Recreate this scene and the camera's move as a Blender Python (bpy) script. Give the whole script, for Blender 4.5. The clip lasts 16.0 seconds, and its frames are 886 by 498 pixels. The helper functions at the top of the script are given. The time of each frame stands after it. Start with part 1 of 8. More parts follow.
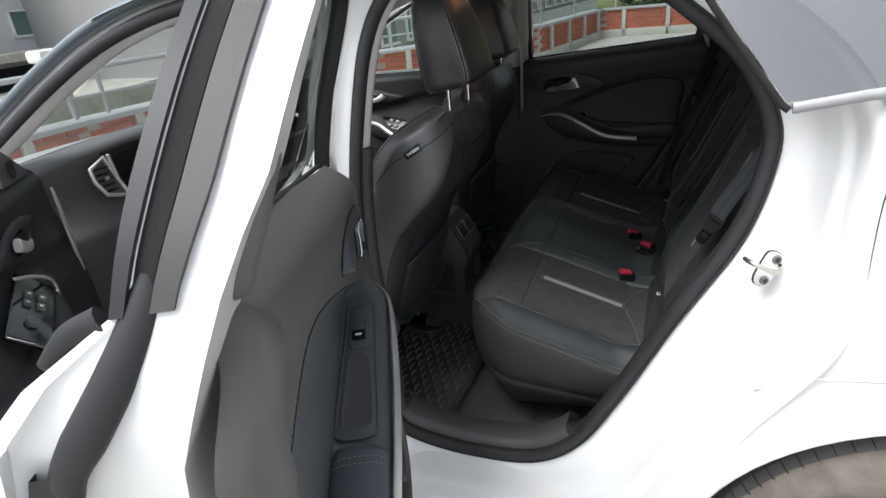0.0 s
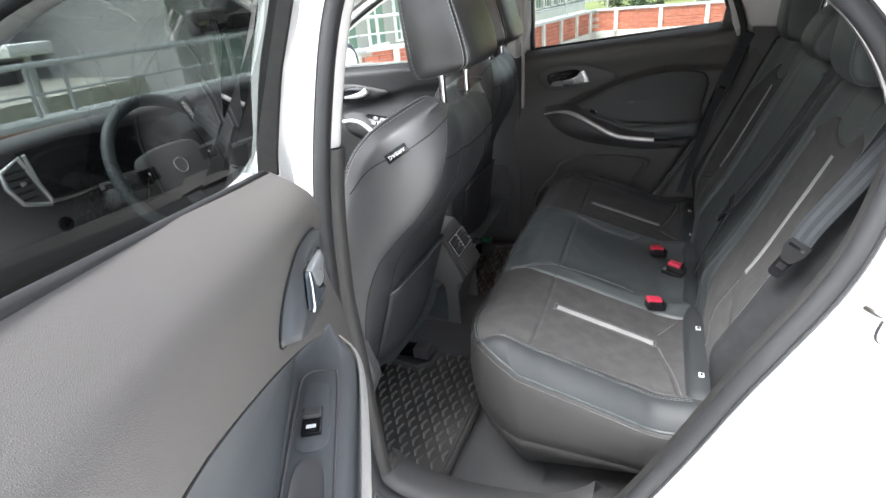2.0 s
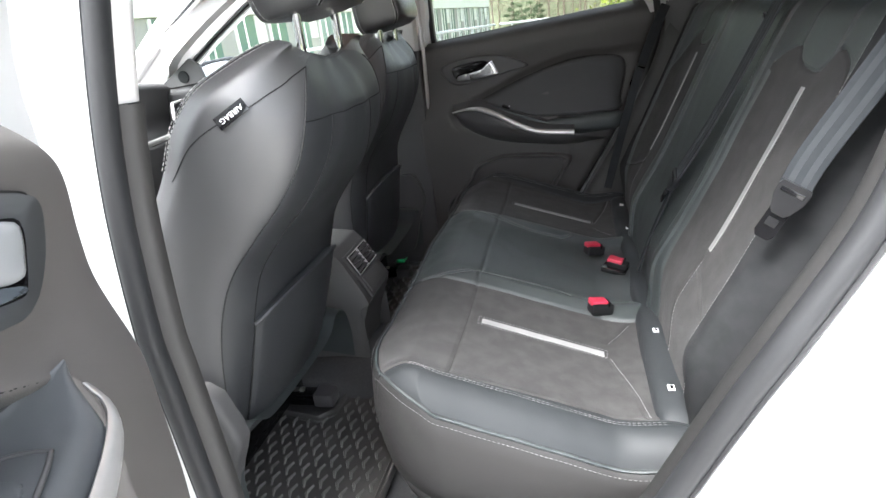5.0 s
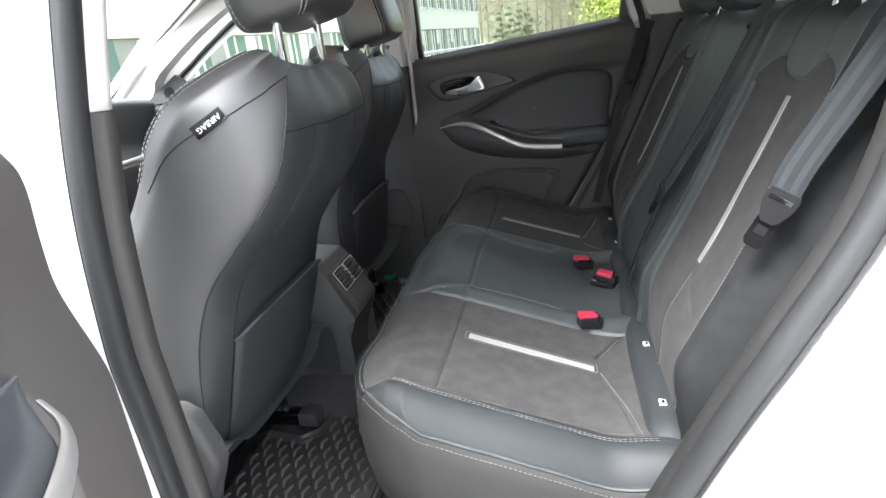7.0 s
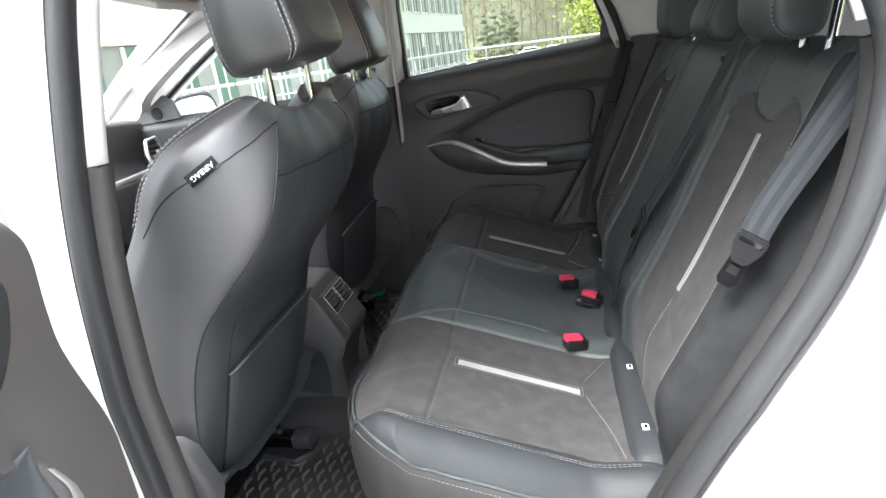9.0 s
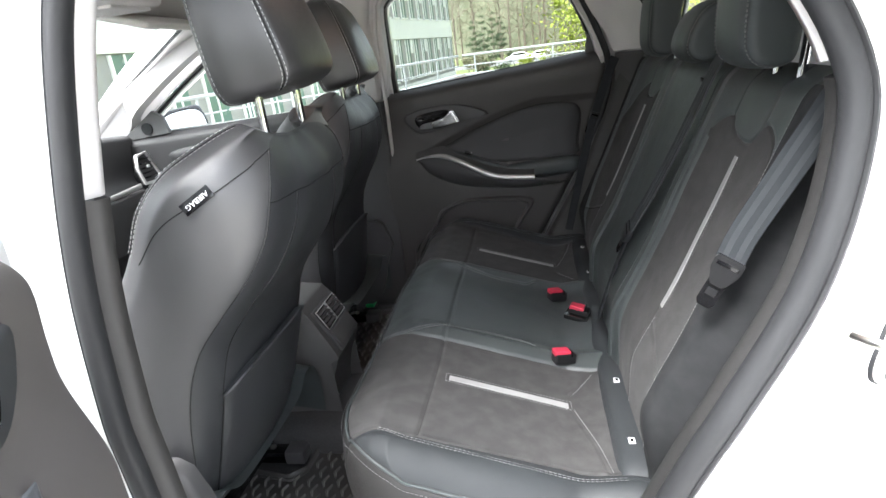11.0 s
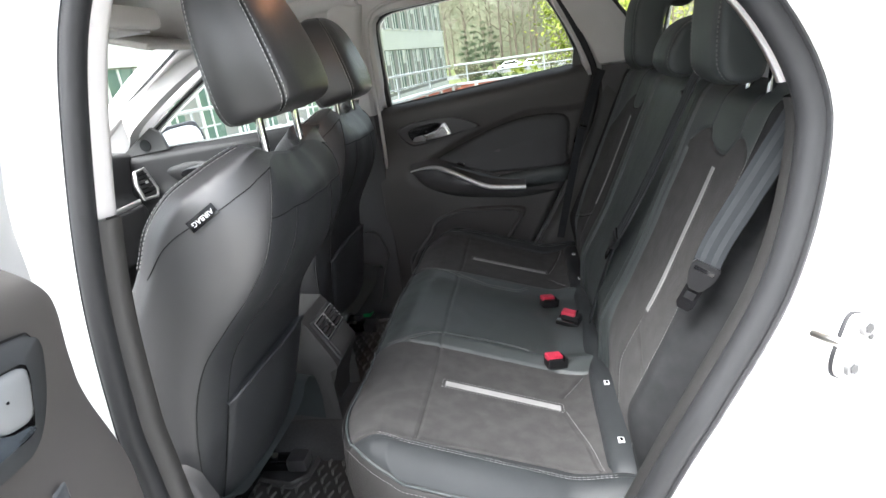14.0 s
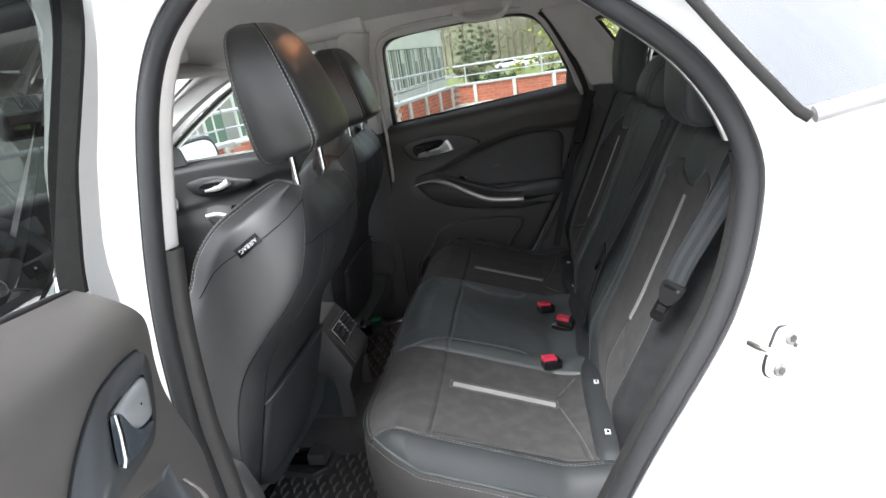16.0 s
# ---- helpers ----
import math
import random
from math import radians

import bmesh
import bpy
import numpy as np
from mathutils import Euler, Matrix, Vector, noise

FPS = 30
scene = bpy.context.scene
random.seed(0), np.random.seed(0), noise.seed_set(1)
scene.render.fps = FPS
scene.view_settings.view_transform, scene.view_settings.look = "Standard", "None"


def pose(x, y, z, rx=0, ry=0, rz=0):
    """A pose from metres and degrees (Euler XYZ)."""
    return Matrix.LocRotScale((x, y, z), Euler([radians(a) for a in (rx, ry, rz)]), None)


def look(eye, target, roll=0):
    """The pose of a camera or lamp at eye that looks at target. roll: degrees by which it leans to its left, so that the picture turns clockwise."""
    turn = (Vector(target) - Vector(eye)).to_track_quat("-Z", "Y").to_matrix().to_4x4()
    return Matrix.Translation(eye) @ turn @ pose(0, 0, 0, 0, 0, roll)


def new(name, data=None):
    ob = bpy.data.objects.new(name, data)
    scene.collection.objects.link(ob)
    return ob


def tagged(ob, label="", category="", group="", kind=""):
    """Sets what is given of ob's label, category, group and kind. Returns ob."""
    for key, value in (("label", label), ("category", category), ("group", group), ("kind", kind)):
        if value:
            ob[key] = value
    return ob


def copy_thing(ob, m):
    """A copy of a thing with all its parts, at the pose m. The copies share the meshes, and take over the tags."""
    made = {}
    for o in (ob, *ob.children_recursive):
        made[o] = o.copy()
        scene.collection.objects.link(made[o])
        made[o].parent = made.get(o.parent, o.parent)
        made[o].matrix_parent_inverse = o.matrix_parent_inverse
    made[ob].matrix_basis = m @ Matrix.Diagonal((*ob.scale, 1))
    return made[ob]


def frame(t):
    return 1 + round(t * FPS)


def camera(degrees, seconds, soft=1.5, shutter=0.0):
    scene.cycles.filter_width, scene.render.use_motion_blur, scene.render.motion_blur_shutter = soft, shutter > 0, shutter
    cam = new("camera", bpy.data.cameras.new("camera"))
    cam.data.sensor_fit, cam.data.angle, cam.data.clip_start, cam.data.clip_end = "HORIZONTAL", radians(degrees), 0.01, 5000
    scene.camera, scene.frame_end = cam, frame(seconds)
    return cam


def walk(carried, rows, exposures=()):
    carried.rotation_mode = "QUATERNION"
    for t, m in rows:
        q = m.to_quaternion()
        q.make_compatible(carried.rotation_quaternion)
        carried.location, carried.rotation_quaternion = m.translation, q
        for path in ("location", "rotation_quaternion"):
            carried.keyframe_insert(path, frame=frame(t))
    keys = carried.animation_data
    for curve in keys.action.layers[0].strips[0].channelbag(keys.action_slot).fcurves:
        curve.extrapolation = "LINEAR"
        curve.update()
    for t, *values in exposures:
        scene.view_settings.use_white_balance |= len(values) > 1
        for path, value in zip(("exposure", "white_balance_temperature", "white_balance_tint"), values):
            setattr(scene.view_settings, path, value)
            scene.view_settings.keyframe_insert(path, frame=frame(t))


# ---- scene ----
# The camera and its way beside the car. x runs to the car's tail, y to its right side, z up.
cam = camera(75.6, 16.0)
PATH = [
    (0, (0.298, -1.733, 1.474), (-0.418, -0.061, 0.641), -5.6),
    (0.5, (0.306, -1.619, 1.457), (-0.406, 0.054, 0.623), -5.7),
    (1, (0.285, -1.515, 1.421), (-0.432, 0.157, 0.59), -5.7),
    (1.5, (0.23, -1.489, 1.418), (-0.488, 0.184, 0.59), -5.6),
    (2, (0.185, -1.472, 1.399), (-0.495, 0.216, 0.569), -5.0),
    (2.5, (0.195, -1.325, 1.38), (-0.435, 0.379, 0.543), -4.7),
    (3, (0.198, -1.257, 1.346), (-0.395, 0.46, 0.51), -5.1),
    (3.5, (0.177, -1.298, 1.328), (-0.372, 0.44, 0.505), -5.9),
    (4, (0.167, -1.296, 1.305), (-0.327, 0.469, 0.505), -6.3),
    (4.2, (0.161, -1.267, 1.28), (-0.317, 0.509, 0.495), -6.5),
    (6.5, (0.161, -1.211, 1.189), (-0.268, 0.624, 0.519), -6.5),
    (7, (0.166, -1.211, 1.199), (-0.252, 0.626, 0.528), -6.6),
    (7.5, (0.172, -1.216, 1.215), (-0.24, 0.623, 0.546), -6.7),
    (8, (0.172, -1.219, 1.232), (-0.229, 0.622, 0.563), -6.9),
    (8.5, (0.174, -1.217, 1.24), (-0.217, 0.627, 0.572), -7.0),
    (9, (0.174, -1.219, 1.252), (-0.204, 0.628, 0.585), -7.1),
    (11.5, (0.187, -1.24, 1.287), (-0.153, 0.621, 0.637), -7.5),
    (12, (0.192, -1.252, 1.292), (-0.143, 0.612, 0.648), -7.7),
    (12.5, (0.192, -1.254, 1.297), (-0.139, 0.612, 0.657), -7.9),
    (13, (0.193, -1.255, 1.3), (-0.136, 0.612, 0.664), -8.0),
    (13.5, (0.188, -1.269, 1.302), (-0.139, 0.601, 0.672), -8.1),
    (14, (0.191, -1.267, 1.298), (-0.137, 0.603, 0.669), -8.2),
    (14.5, (0.196, -1.279, 1.31), (-0.132, 0.59, 0.679), -8.3),
    (15, (0.206, -1.319, 1.346), (-0.122, 0.551, 0.716), -8.5),
    (15.5, (0.212, -1.359, 1.371), (-0.116, 0.511, 0.741), -8.6),
    (16, (0.201, -1.384, 1.376), (-0.125, 0.485, 0.743), -8.7),
]
walk(cam, [(t, look(eye, target, roll)) for t, eye, target, roll in PATH],
     exposures=[(0.0, 1.0, 6200, 10), (0.5, 1.1, 6200, 10), (1.0, 2.1, 6200, 10), (1.5, 2.70, 6200, 10), (2.5, 3.03, 6200, 10), (4.0, 3.18, 6200, 10), (8.0, 3.22, 6200, 10), (12.5, 2.98, 6200, 10), (15.0, 2.80, 6200, 10), (16.0, 2.45, 6200, 10)])
# ---------------------------------------------------------------- light
world = bpy.data.worlds.new("overcast_sky")
scene.world = world
world.use_nodes = True
wn = world.node_tree
wn.nodes.clear()
sky = wn.nodes.new("ShaderNodeTexSky")
sky.sky_type, sky.sun_disc = "NISHITA", False
sky.sun_elevation, sky.sun_rotation = radians(61), radians(215)
sky.air_density, sky.dust_density, sky.ozone_density = 1.0, 6.0, 1.0
grey = wn.nodes.new("ShaderNodeHueSaturation")
grey.inputs["Saturation"].default_value = 0.25
bg = wn.nodes.new("ShaderNodeBackground")
bg.inputs["Strength"].default_value = 0.15
wout = wn.nodes.new("ShaderNodeOutputWorld")
wn.links.new(sky.outputs["Color"], grey.inputs["Color"])
wn.links.new(grey.outputs["Color"], bg.inputs["Color"])
wn.links.new(bg.outputs["Background"], wout.inputs["Surface"])
sun = new("sun", bpy.data.lights.new("sun", "SUN"))
sun.data.energy, sun.data.angle, sun.data.color = 1.2, radians(25), (1.0, 0.97, 0.93)
sun.matrix_world = look((-1.7, -2.8, 6.0), (0, 0, 0))

# ---------------------------------------------------------------- materials


def material(name, colour, rough=0.5, metal=0.0, second=None, scale=20.0, mix=0.5, bump=0.0, bump_scale=400.0,
             coat=0.0, sheen=0.0, spec=0.5, cells=False, per_object=0.0, stain=0.0, detail=4.0):
    """A surface with two scales of variation: broad blotches of a second colour and a fine relief."""
    m = bpy.data.materials.new(name)
    m.use_nodes = True
    nt = m.node_tree
    b = nt.nodes["Principled BSDF"]
    b.inputs["Metallic"].default_value = metal
    b.inputs["Roughness"].default_value = rough
    b.inputs["Specular IOR Level"].default_value = spec
    b.inputs["Coat Weight"].default_value = coat
    b.inputs["Coat Roughness"].default_value = 0.08
    b.inputs["Sheen Weight"].default_value = sheen
    b.inputs["Sheen Roughness"].default_value = 0.5
    coord = nt.nodes.new("ShaderNodeTexCoord")
    n1 = nt.nodes.new("ShaderNodeTexNoise")
    n1.inputs["Scale"].default_value, n1.inputs["Detail"].default_value = scale, detail
    nt.links.new(coord.outputs["Object"], n1.inputs["Vector"])
    ramp = nt.nodes.new("ShaderNodeMapRange")
    ramp.inputs["From Min"].default_value, ramp.inputs["From Max"].default_value = 0.35, 0.65
    ramp.inputs["To Max"].default_value = mix
    nt.links.new(n1.outputs["Fac"], ramp.inputs["Value"])
    blend = nt.nodes.new("ShaderNodeMix")
    blend.data_type = "RGBA"
    second = second or tuple(c * 0.8 for c in colour)
    blend.inputs[6].default_value, blend.inputs[7].default_value = (*colour, 1), (*second, 1)
    nt.links.new(ramp.outputs["Result"], blend.inputs[0])
    last = blend.outputs[2]
    if per_object:
        info = nt.nodes.new("ShaderNodeObjectInfo")
        isl = nt.nodes.new("ShaderNodeNewGeometry")
        add = nt.nodes.new("ShaderNodeMath")
        add.operation = "ADD"
        nt.links.new(info.outputs["Random"], add.inputs[0])
        nt.links.new(isl.outputs["Random Per Island"], add.inputs[1])
        vr = nt.nodes.new("ShaderNodeMapRange")
        vr.inputs["From Max"].default_value = 2.0
        vr.inputs["To Min"].default_value, vr.inputs["To Max"].default_value = 1 - per_object, 1 + per_object
        nt.links.new(add.outputs[0], vr.inputs["Value"])
        hsv = nt.nodes.new("ShaderNodeHueSaturation")
        nt.links.new(vr.outputs["Result"], hsv.inputs["Value"])
        nt.links.new(last, hsv.inputs["Color"])
        last = hsv.outputs["Color"]
    nt.links.new(last, b.inputs["Base Color"])
    rr = nt.nodes.new("ShaderNodeMapRange")
    rr.inputs["To Min"].default_value, rr.inputs["To Max"].default_value = max(0.02, rough - 0.07), min(1, rough + 0.07)
    nt.links.new(n1.outputs["Fac"], rr.inputs["Value"])
    nt.links.new(rr.outputs["Result"], b.inputs["Roughness"])
    if bump:
        if cells:
            n2 = nt.nodes.new("ShaderNodeTexVoronoi")
            n2.feature = "DISTANCE_TO_EDGE"
            out = n2.outputs["Distance"]
        else:
            n2 = nt.nodes.new("ShaderNodeTexNoise")
            n2.inputs["Detail"].default_value = 3.0
            out = n2.outputs["Fac"]
        n2.inputs["Scale"].default_value = bump_scale
        nt.links.new(coord.outputs["Object"], n2.inputs["Vector"])
        bp = nt.nodes.new("ShaderNodeBump")
        bp.inputs["Strength"].default_value, bp.inputs["Distance"].default_value = bump, 0.001
        nt.links.new(out, bp.inputs["Height"])
        nt.links.new(bp.outputs["Normal"], b.inputs["Normal"])
    return m


def glass(name, tint, gloss=1.0):
    """A thin pane: light passes straight through, tinted, and the surface mirrors by Fresnel."""
    m = bpy.data.materials.new(name)
    m.use_nodes = True
    nt = m.node_tree
    nt.nodes.clear()
    out = nt.nodes.new("ShaderNodeOutputMaterial")
    clear = nt.nodes.new("ShaderNodeBsdfTransparent")
    clear.inputs["Color"].default_value = (*tint, 1)
    shine = nt.nodes.new("ShaderNodeBsdfGlossy")
    shine.inputs["Roughness"].default_value = 0.01
    fres = nt.nodes.new("ShaderNodeFresnel")
    fres.inputs["IOR"].default_value = 1.5
    mul = nt.nodes.new("ShaderNodeMath")
    mul.operation, mul.inputs[1].default_value, mul.use_clamp = "MULTIPLY", gloss, True
    mixer = nt.nodes.new("ShaderNodeMixShader")
    nt.links.new(fres.outputs["Fac"], mul.inputs[0])
    nt.links.new(mul.outputs[0], mixer.inputs["Fac"])
    nt.links.new(clear.outputs[0], mixer.inputs[1])
    nt.links.new(shine.outputs[0], mixer.inputs[2])
    nt.links.new(mixer.outputs[0], out.inputs["Surface"])
    return m


LEATHER = material("black_leather", (0.048, 0.056, 0.0565), 0.44, spec=0.45, second=(0.059, 0.067, 0.0675), scale=9, bump=0.25, bump_scale=900, cells=True)
LEATHER_SIDE = material("grey_black_leatherette", (0.056, 0.056, 0.058), 0.38, spec=1.0, second=(0.067, 0.067, 0.068), scale=7, bump=0.35, bump_scale=800, cells=True)
# Side leatherette darkened: shade on seat backs turned away from the door.
LEATHER_REAR_SHADE = material("shaded_rear_leatherette", (0.034, 0.036, 0.039), 0.42, spec=0.7, second=(0.042, 0.044, 0.047), scale=7, bump=0.35, bump_scale=800, cells=True)
LEATHER_HEAD = material("glossy_black_leather", (0.036, 0.036, 0.037), 0.34, spec=0.95, second=(0.045, 0.045, 0.046), scale=7, bump=0.3, bump_scale=800, cells=True)
SKIRT = material("matt_black_leatherette", (0.027, 0.026, 0.0255), 0.52, spec=0.35, second=(0.033, 0.032, 0.031), scale=8, bump=0.4, bump_scale=800, cells=True)
BOLSTER = material("smooth_black_leather", (0.027, 0.030, 0.032), 0.50, spec=0.26, second=(0.037, 0.040, 0.042), scale=9, bump=0.2, bump_scale=900, cells=True)
SUEDE = material("charcoal_suede", (0.033, 0.0325, 0.032), 0.95, second=(0.049, 0.048, 0.047), scale=34, mix=1.0, bump=0.35, bump_scale=1500, sheen=0.04, detail=7)
for _n in SUEDE.node_tree.nodes:
    if _n.type == "MAP_RANGE" and abs(_n.inputs["From Min"].default_value - 0.35) < 1e-4:
        _n.inputs["From Min"].default_value, _n.inputs["From Max"].default_value = 0.40, 0.68
BACK_SIDE = material("black_side_cloth", (0.017, 0.018, 0.019), 0.85, spec=0.2, second=(0.027, 0.028, 0.029), scale=40, mix=0.8, bump=0.4, bump_scale=1500)
FABRIC = material("black_fabric", (0.024, 0.025, 0.026), 0.85, spec=0.2, bump=0.3, bump_scale=1800)
STRIP = material("silver_piping_tape", (0.30, 0.30, 0.295), 0.55, second=(0.24, 0.24, 0.24), scale=60)
THREAD = material("pale_grey_thread", (0.30, 0.30, 0.30), 0.8, scale=200)
THREAD_WHITE = material("white_thread", (0.52, 0.52, 0.51), 0.8, scale=200)
THREAD_DIM = material("grey_thread", (0.075, 0.075, 0.075), 0.8, scale=200)
THREAD_DARK = material("dark_thread", (0.008, 0.008, 0.008), 0.8, scale=200)
PLASTIC = material("soft_black_plastic", (0.068, 0.067, 0.068), 0.50, second=(0.080, 0.079, 0.080), scale=6, bump=0.3, bump_scale=1100)
# Door trim in two tones: lit for the near door, shaded below.
TRIM = material("lit_charcoal_trim", (0.094, 0.088, 0.084), 0.46, second=(0.108, 0.102, 0.097), scale=4, bump=0.35, bump_scale=1000, cells=True)
# The same trim with the far side's shade put into its colour.
TRIM_SHADED = material("shaded_charcoal_trim", (0.066, 0.063, 0.061), 0.48, second=(0.077, 0.073, 0.070), scale=4, bump=0.3, bump_scale=1000, cells=True)
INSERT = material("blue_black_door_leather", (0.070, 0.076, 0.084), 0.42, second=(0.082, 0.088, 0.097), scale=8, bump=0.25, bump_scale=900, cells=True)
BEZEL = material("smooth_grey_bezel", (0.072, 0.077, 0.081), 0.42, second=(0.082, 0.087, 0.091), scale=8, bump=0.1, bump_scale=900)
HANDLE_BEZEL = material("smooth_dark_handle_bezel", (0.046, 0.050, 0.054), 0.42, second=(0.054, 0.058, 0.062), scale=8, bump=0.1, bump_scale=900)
# Door leather again, darkened to stand in for shade on the far door.
INSERT_SHADED = material("shaded_padded_leather", (0.041, 0.042, 0.0435), 0.50, spec=0.35, second=(0.050, 0.051, 0.053), scale=8, bump=0.25, bump_scale=900, cells=True)
LEVER_BODY = material("blue_grey_gloss", (0.10, 0.12, 0.14), 0.22, 0.4, second=(0.13, 0.15, 0.17), scale=10)
# Soft black plastic darkened, putting the front doors' shade into the colour.
PLASTIC_SHADED = material("shaded_door_plastic", (0.020, 0.020, 0.021), 0.55, spec=0.30, second=(0.026, 0.026, 0.027), scale=6, bump=0.3, bump_scale=1100)
WHEEL_TRIM = material("grey_wheelhouse_plastic", (0.022, 0.0217, 0.0213), 0.7, spec=0.2, second=(0.030, 0.0295, 0.029), scale=200, bump=0.5, bump_scale=900)
CONSOLE = material("dark_grey_console_plastic", (0.088, 0.087, 0.085), 0.5, second=(0.104, 0.102, 0.099), scale=7, bump=0.3, bump_scale=1000)
PILLAR_EDGE = material("blue_grey_pillar_edge", (0.13, 0.16, 0.18), 0.22, second=(0.17, 0.20, 0.22), scale=6, coat=0.5)
TRIM_SILL = material("grey_window_strip", (0.30, 0.30, 0.31), 0.35, scale=12)
TRIM_GREY = material("dark_grey_pillar_trim", (0.055, 0.053, 0.051), 0.6, scale=5, bump=0.3, bump_scale=900)
GLOSS = material("gloss_black", (0.006, 0.006, 0.007), 0.12, scale=4, coat=0.4)
BUCKLE = material("black_buckle_plastic", (0.012, 0.012, 0.013), 0.45, spec=0.3, scale=30)
RUBBER = material("black_rubber_seal", (0.024, 0.0245, 0.026), 0.50, spec=0.32, second=(0.031, 0.032, 0.034), scale=12, bump=0.1, bump_scale=600)
FELT = material("black_felt", (0.008, 0.008, 0.008), 0.98, second=(0.016, 0.015, 0.014), scale=90, bump=0.8, bump_scale=700)
PAINT = material("white_car_paint", (0.79, 0.795, 0.79), 0.30, second=(0.77, 0.775, 0.77), scale=3, coat=0.8)
LINER = material("pale_grey_headliner", (0.80, 0.78, 0.76), 0.95, second=(0.76, 0.74, 0.72), scale=6, bump=0.3, bump_scale=1500)
PILLAR = material("pale_grey_pillar_plastic", (0.70, 0.68, 0.67), 0.6, scale=5, bump=0.15, bump_scale=900)
CHROME = material("polished_chrome", (0.75, 0.75, 0.76), 0.08, 1.0, scale=5)
CUP = material("grey_handle_cup", (0.27, 0.28, 0.29), 0.20, scale=8)
LEVER = material("dark_chrome", (0.55, 0.55, 0.56), 0.26, 1.0, scale=5)
SATIN = material("satin_silver", (0.66, 0.65, 0.64), 0.42, 0.75, scale=30)
STEEL = material("zinc_plated_steel", (0.62, 0.60, 0.56), 0.32, 1.0, second=(0.5, 0.48, 0.42), scale=60)
PLATE = material("white_coated_steel", (0.72, 0.71, 0.68), 0.4, second=(0.62, 0.60, 0.55), scale=60)
SCREW = material("grey_zinc_screw", (0.22, 0.22, 0.225), 0.45, 0.6, second=(0.17, 0.17, 0.17), scale=120)
CARPET = material("black_carpet", (0.050, 0.050, 0.051), 1.0, second=(0.075, 0.075, 0.075), scale=200, bump=1.0, bump_scale=1400)
MAT = material("black_rubber_mat", (0.045, 0.044, 0.042), 0.45, second=(0.075, 0.072, 0.068), scale=10, mix=0.7, bump=0.2, bump_scale=500)
# Mat rubber made paler: highlights on the raised ribs, put into the colour.
RIB_HIGHLIGHT = material("highlit_rubber_rib", (0.12, 0.117, 0.11), 0.32, second=(0.18, 0.175, 0.165), scale=30)
WEB = material("dark_grey_belt_webbing", (0.027, 0.030, 0.033), 0.80, spec=0.15, second=(0.036, 0.039, 0.042), scale=50, bump=0.3, bump_scale=1500)
WEB_LIGHT = material("grey_belt_stripe", (0.046, 0.050, 0.054), 0.8, spec=0.12, scale=50, bump=0.3, bump_scale=1500)
RED = material("red_buckle_plastic", (0.58, 0.035, 0.075), 0.4, scale=20)
GREEN = material("green_plastic", (0.02, 0.45, 0.14), 0.4, scale=20)
WHITE_MARK = material("white_print", (0.78, 0.78, 0.78), 0.6, scale=40)
SIDEWALL = material("dusty_brown_sidewall", (0.13, 0.112, 0.095), 0.9, second=(0.20, 0.175, 0.15), scale=22, mix=0.9, bump=0.4, bump_scale=200)
TYRE = material("dusty_tyre_rubber", (0.070, 0.068, 0.068), 0.75, second=(0.095, 0.090, 0.086), scale=25, mix=0.8, bump=0.3, bump_scale=300)
RIM = material("grey_alloy", (0.30, 0.30, 0.31), 0.35, 0.9, scale=30)
PANE = glass("clear_window_glass", (0.86, 0.90, 0.88))
PANE_MID = glass("green_tinted_window_glass", (0.52, 0.56, 0.54))
PANE_DARK = glass("tinted_window_glass", (0.20, 0.22, 0.215), 1.0)
PANE_PRIVACY = glass("privacy_glass", (0.16, 0.17, 0.18), 6.0)
MIRROR = material("mirror_glass", (0.9, 0.9, 0.9), 0.01, 1.0, scale=2)
MIRROR.node_tree.nodes["Principled BSDF"].inputs["Roughness"].default_value = 0.01
for _l in list(MIRROR.node_tree.nodes["Principled BSDF"].inputs["Roughness"].links):
    MIRROR.node_tree.links.remove(_l)

# Orange glow of an added lamp, tuned for the sheen on the headrest.
ADDED_LAMP_LENS = material("added_lamp_lens", (0.8, 0.7, 0.55), 0.5, scale=30)
ADDED_LAMP_LENS.node_tree.nodes["Principled BSDF"].inputs["Emission Color"].default_value = (1.0, 0.42, 0.18, 1)
ADDED_LAMP_LENS.node_tree.nodes["Principled BSDF"].inputs["Emission Strength"].default_value = 5.0

# ---------------------------------------------------------------- shape tools


def weights(n, ts, closed=False):
    """Catmull-Rom weights of n control points at the parameters ts (0 to n-1, or to n when closed)."""
    ts = np.asarray(ts, float)
    W = np.zeros((len(ts), n))
    for r, t in enumerate(ts):
        i = int(math.floor(t))
        if not closed:
            i = min(max(i, 0), n - 2)
        f = t - i
        c = (-0.5 * f + f * f - 0.5 * f ** 3, 1 - 2.5 * f * f + 1.5 * f ** 3, 0.5 * f + 2 * f * f - 1.5 * f ** 3, -0.5 * f * f + 0.5 * f ** 3)
        for k, w in enumerate(c):
            j = i - 1 + k
            if closed:
                W[r, j % n] += w
            elif j < 0:
                W[r, 0] += 2 * w
                W[r, min(1, n - 1)] -= w
            elif j > n - 1:
                W[r, n - 1] += 2 * w
                W[r, n - 2] -= w
            else:
                W[r, j] += w
    return W


def curve(pts, m, closed=False):
    P = np.asarray(pts, float)
    n = len(P)
    ts = np.arange(m) * n / m if closed else np.linspace(0, n - 1, m)
    return weights(n, ts, closed) @ P


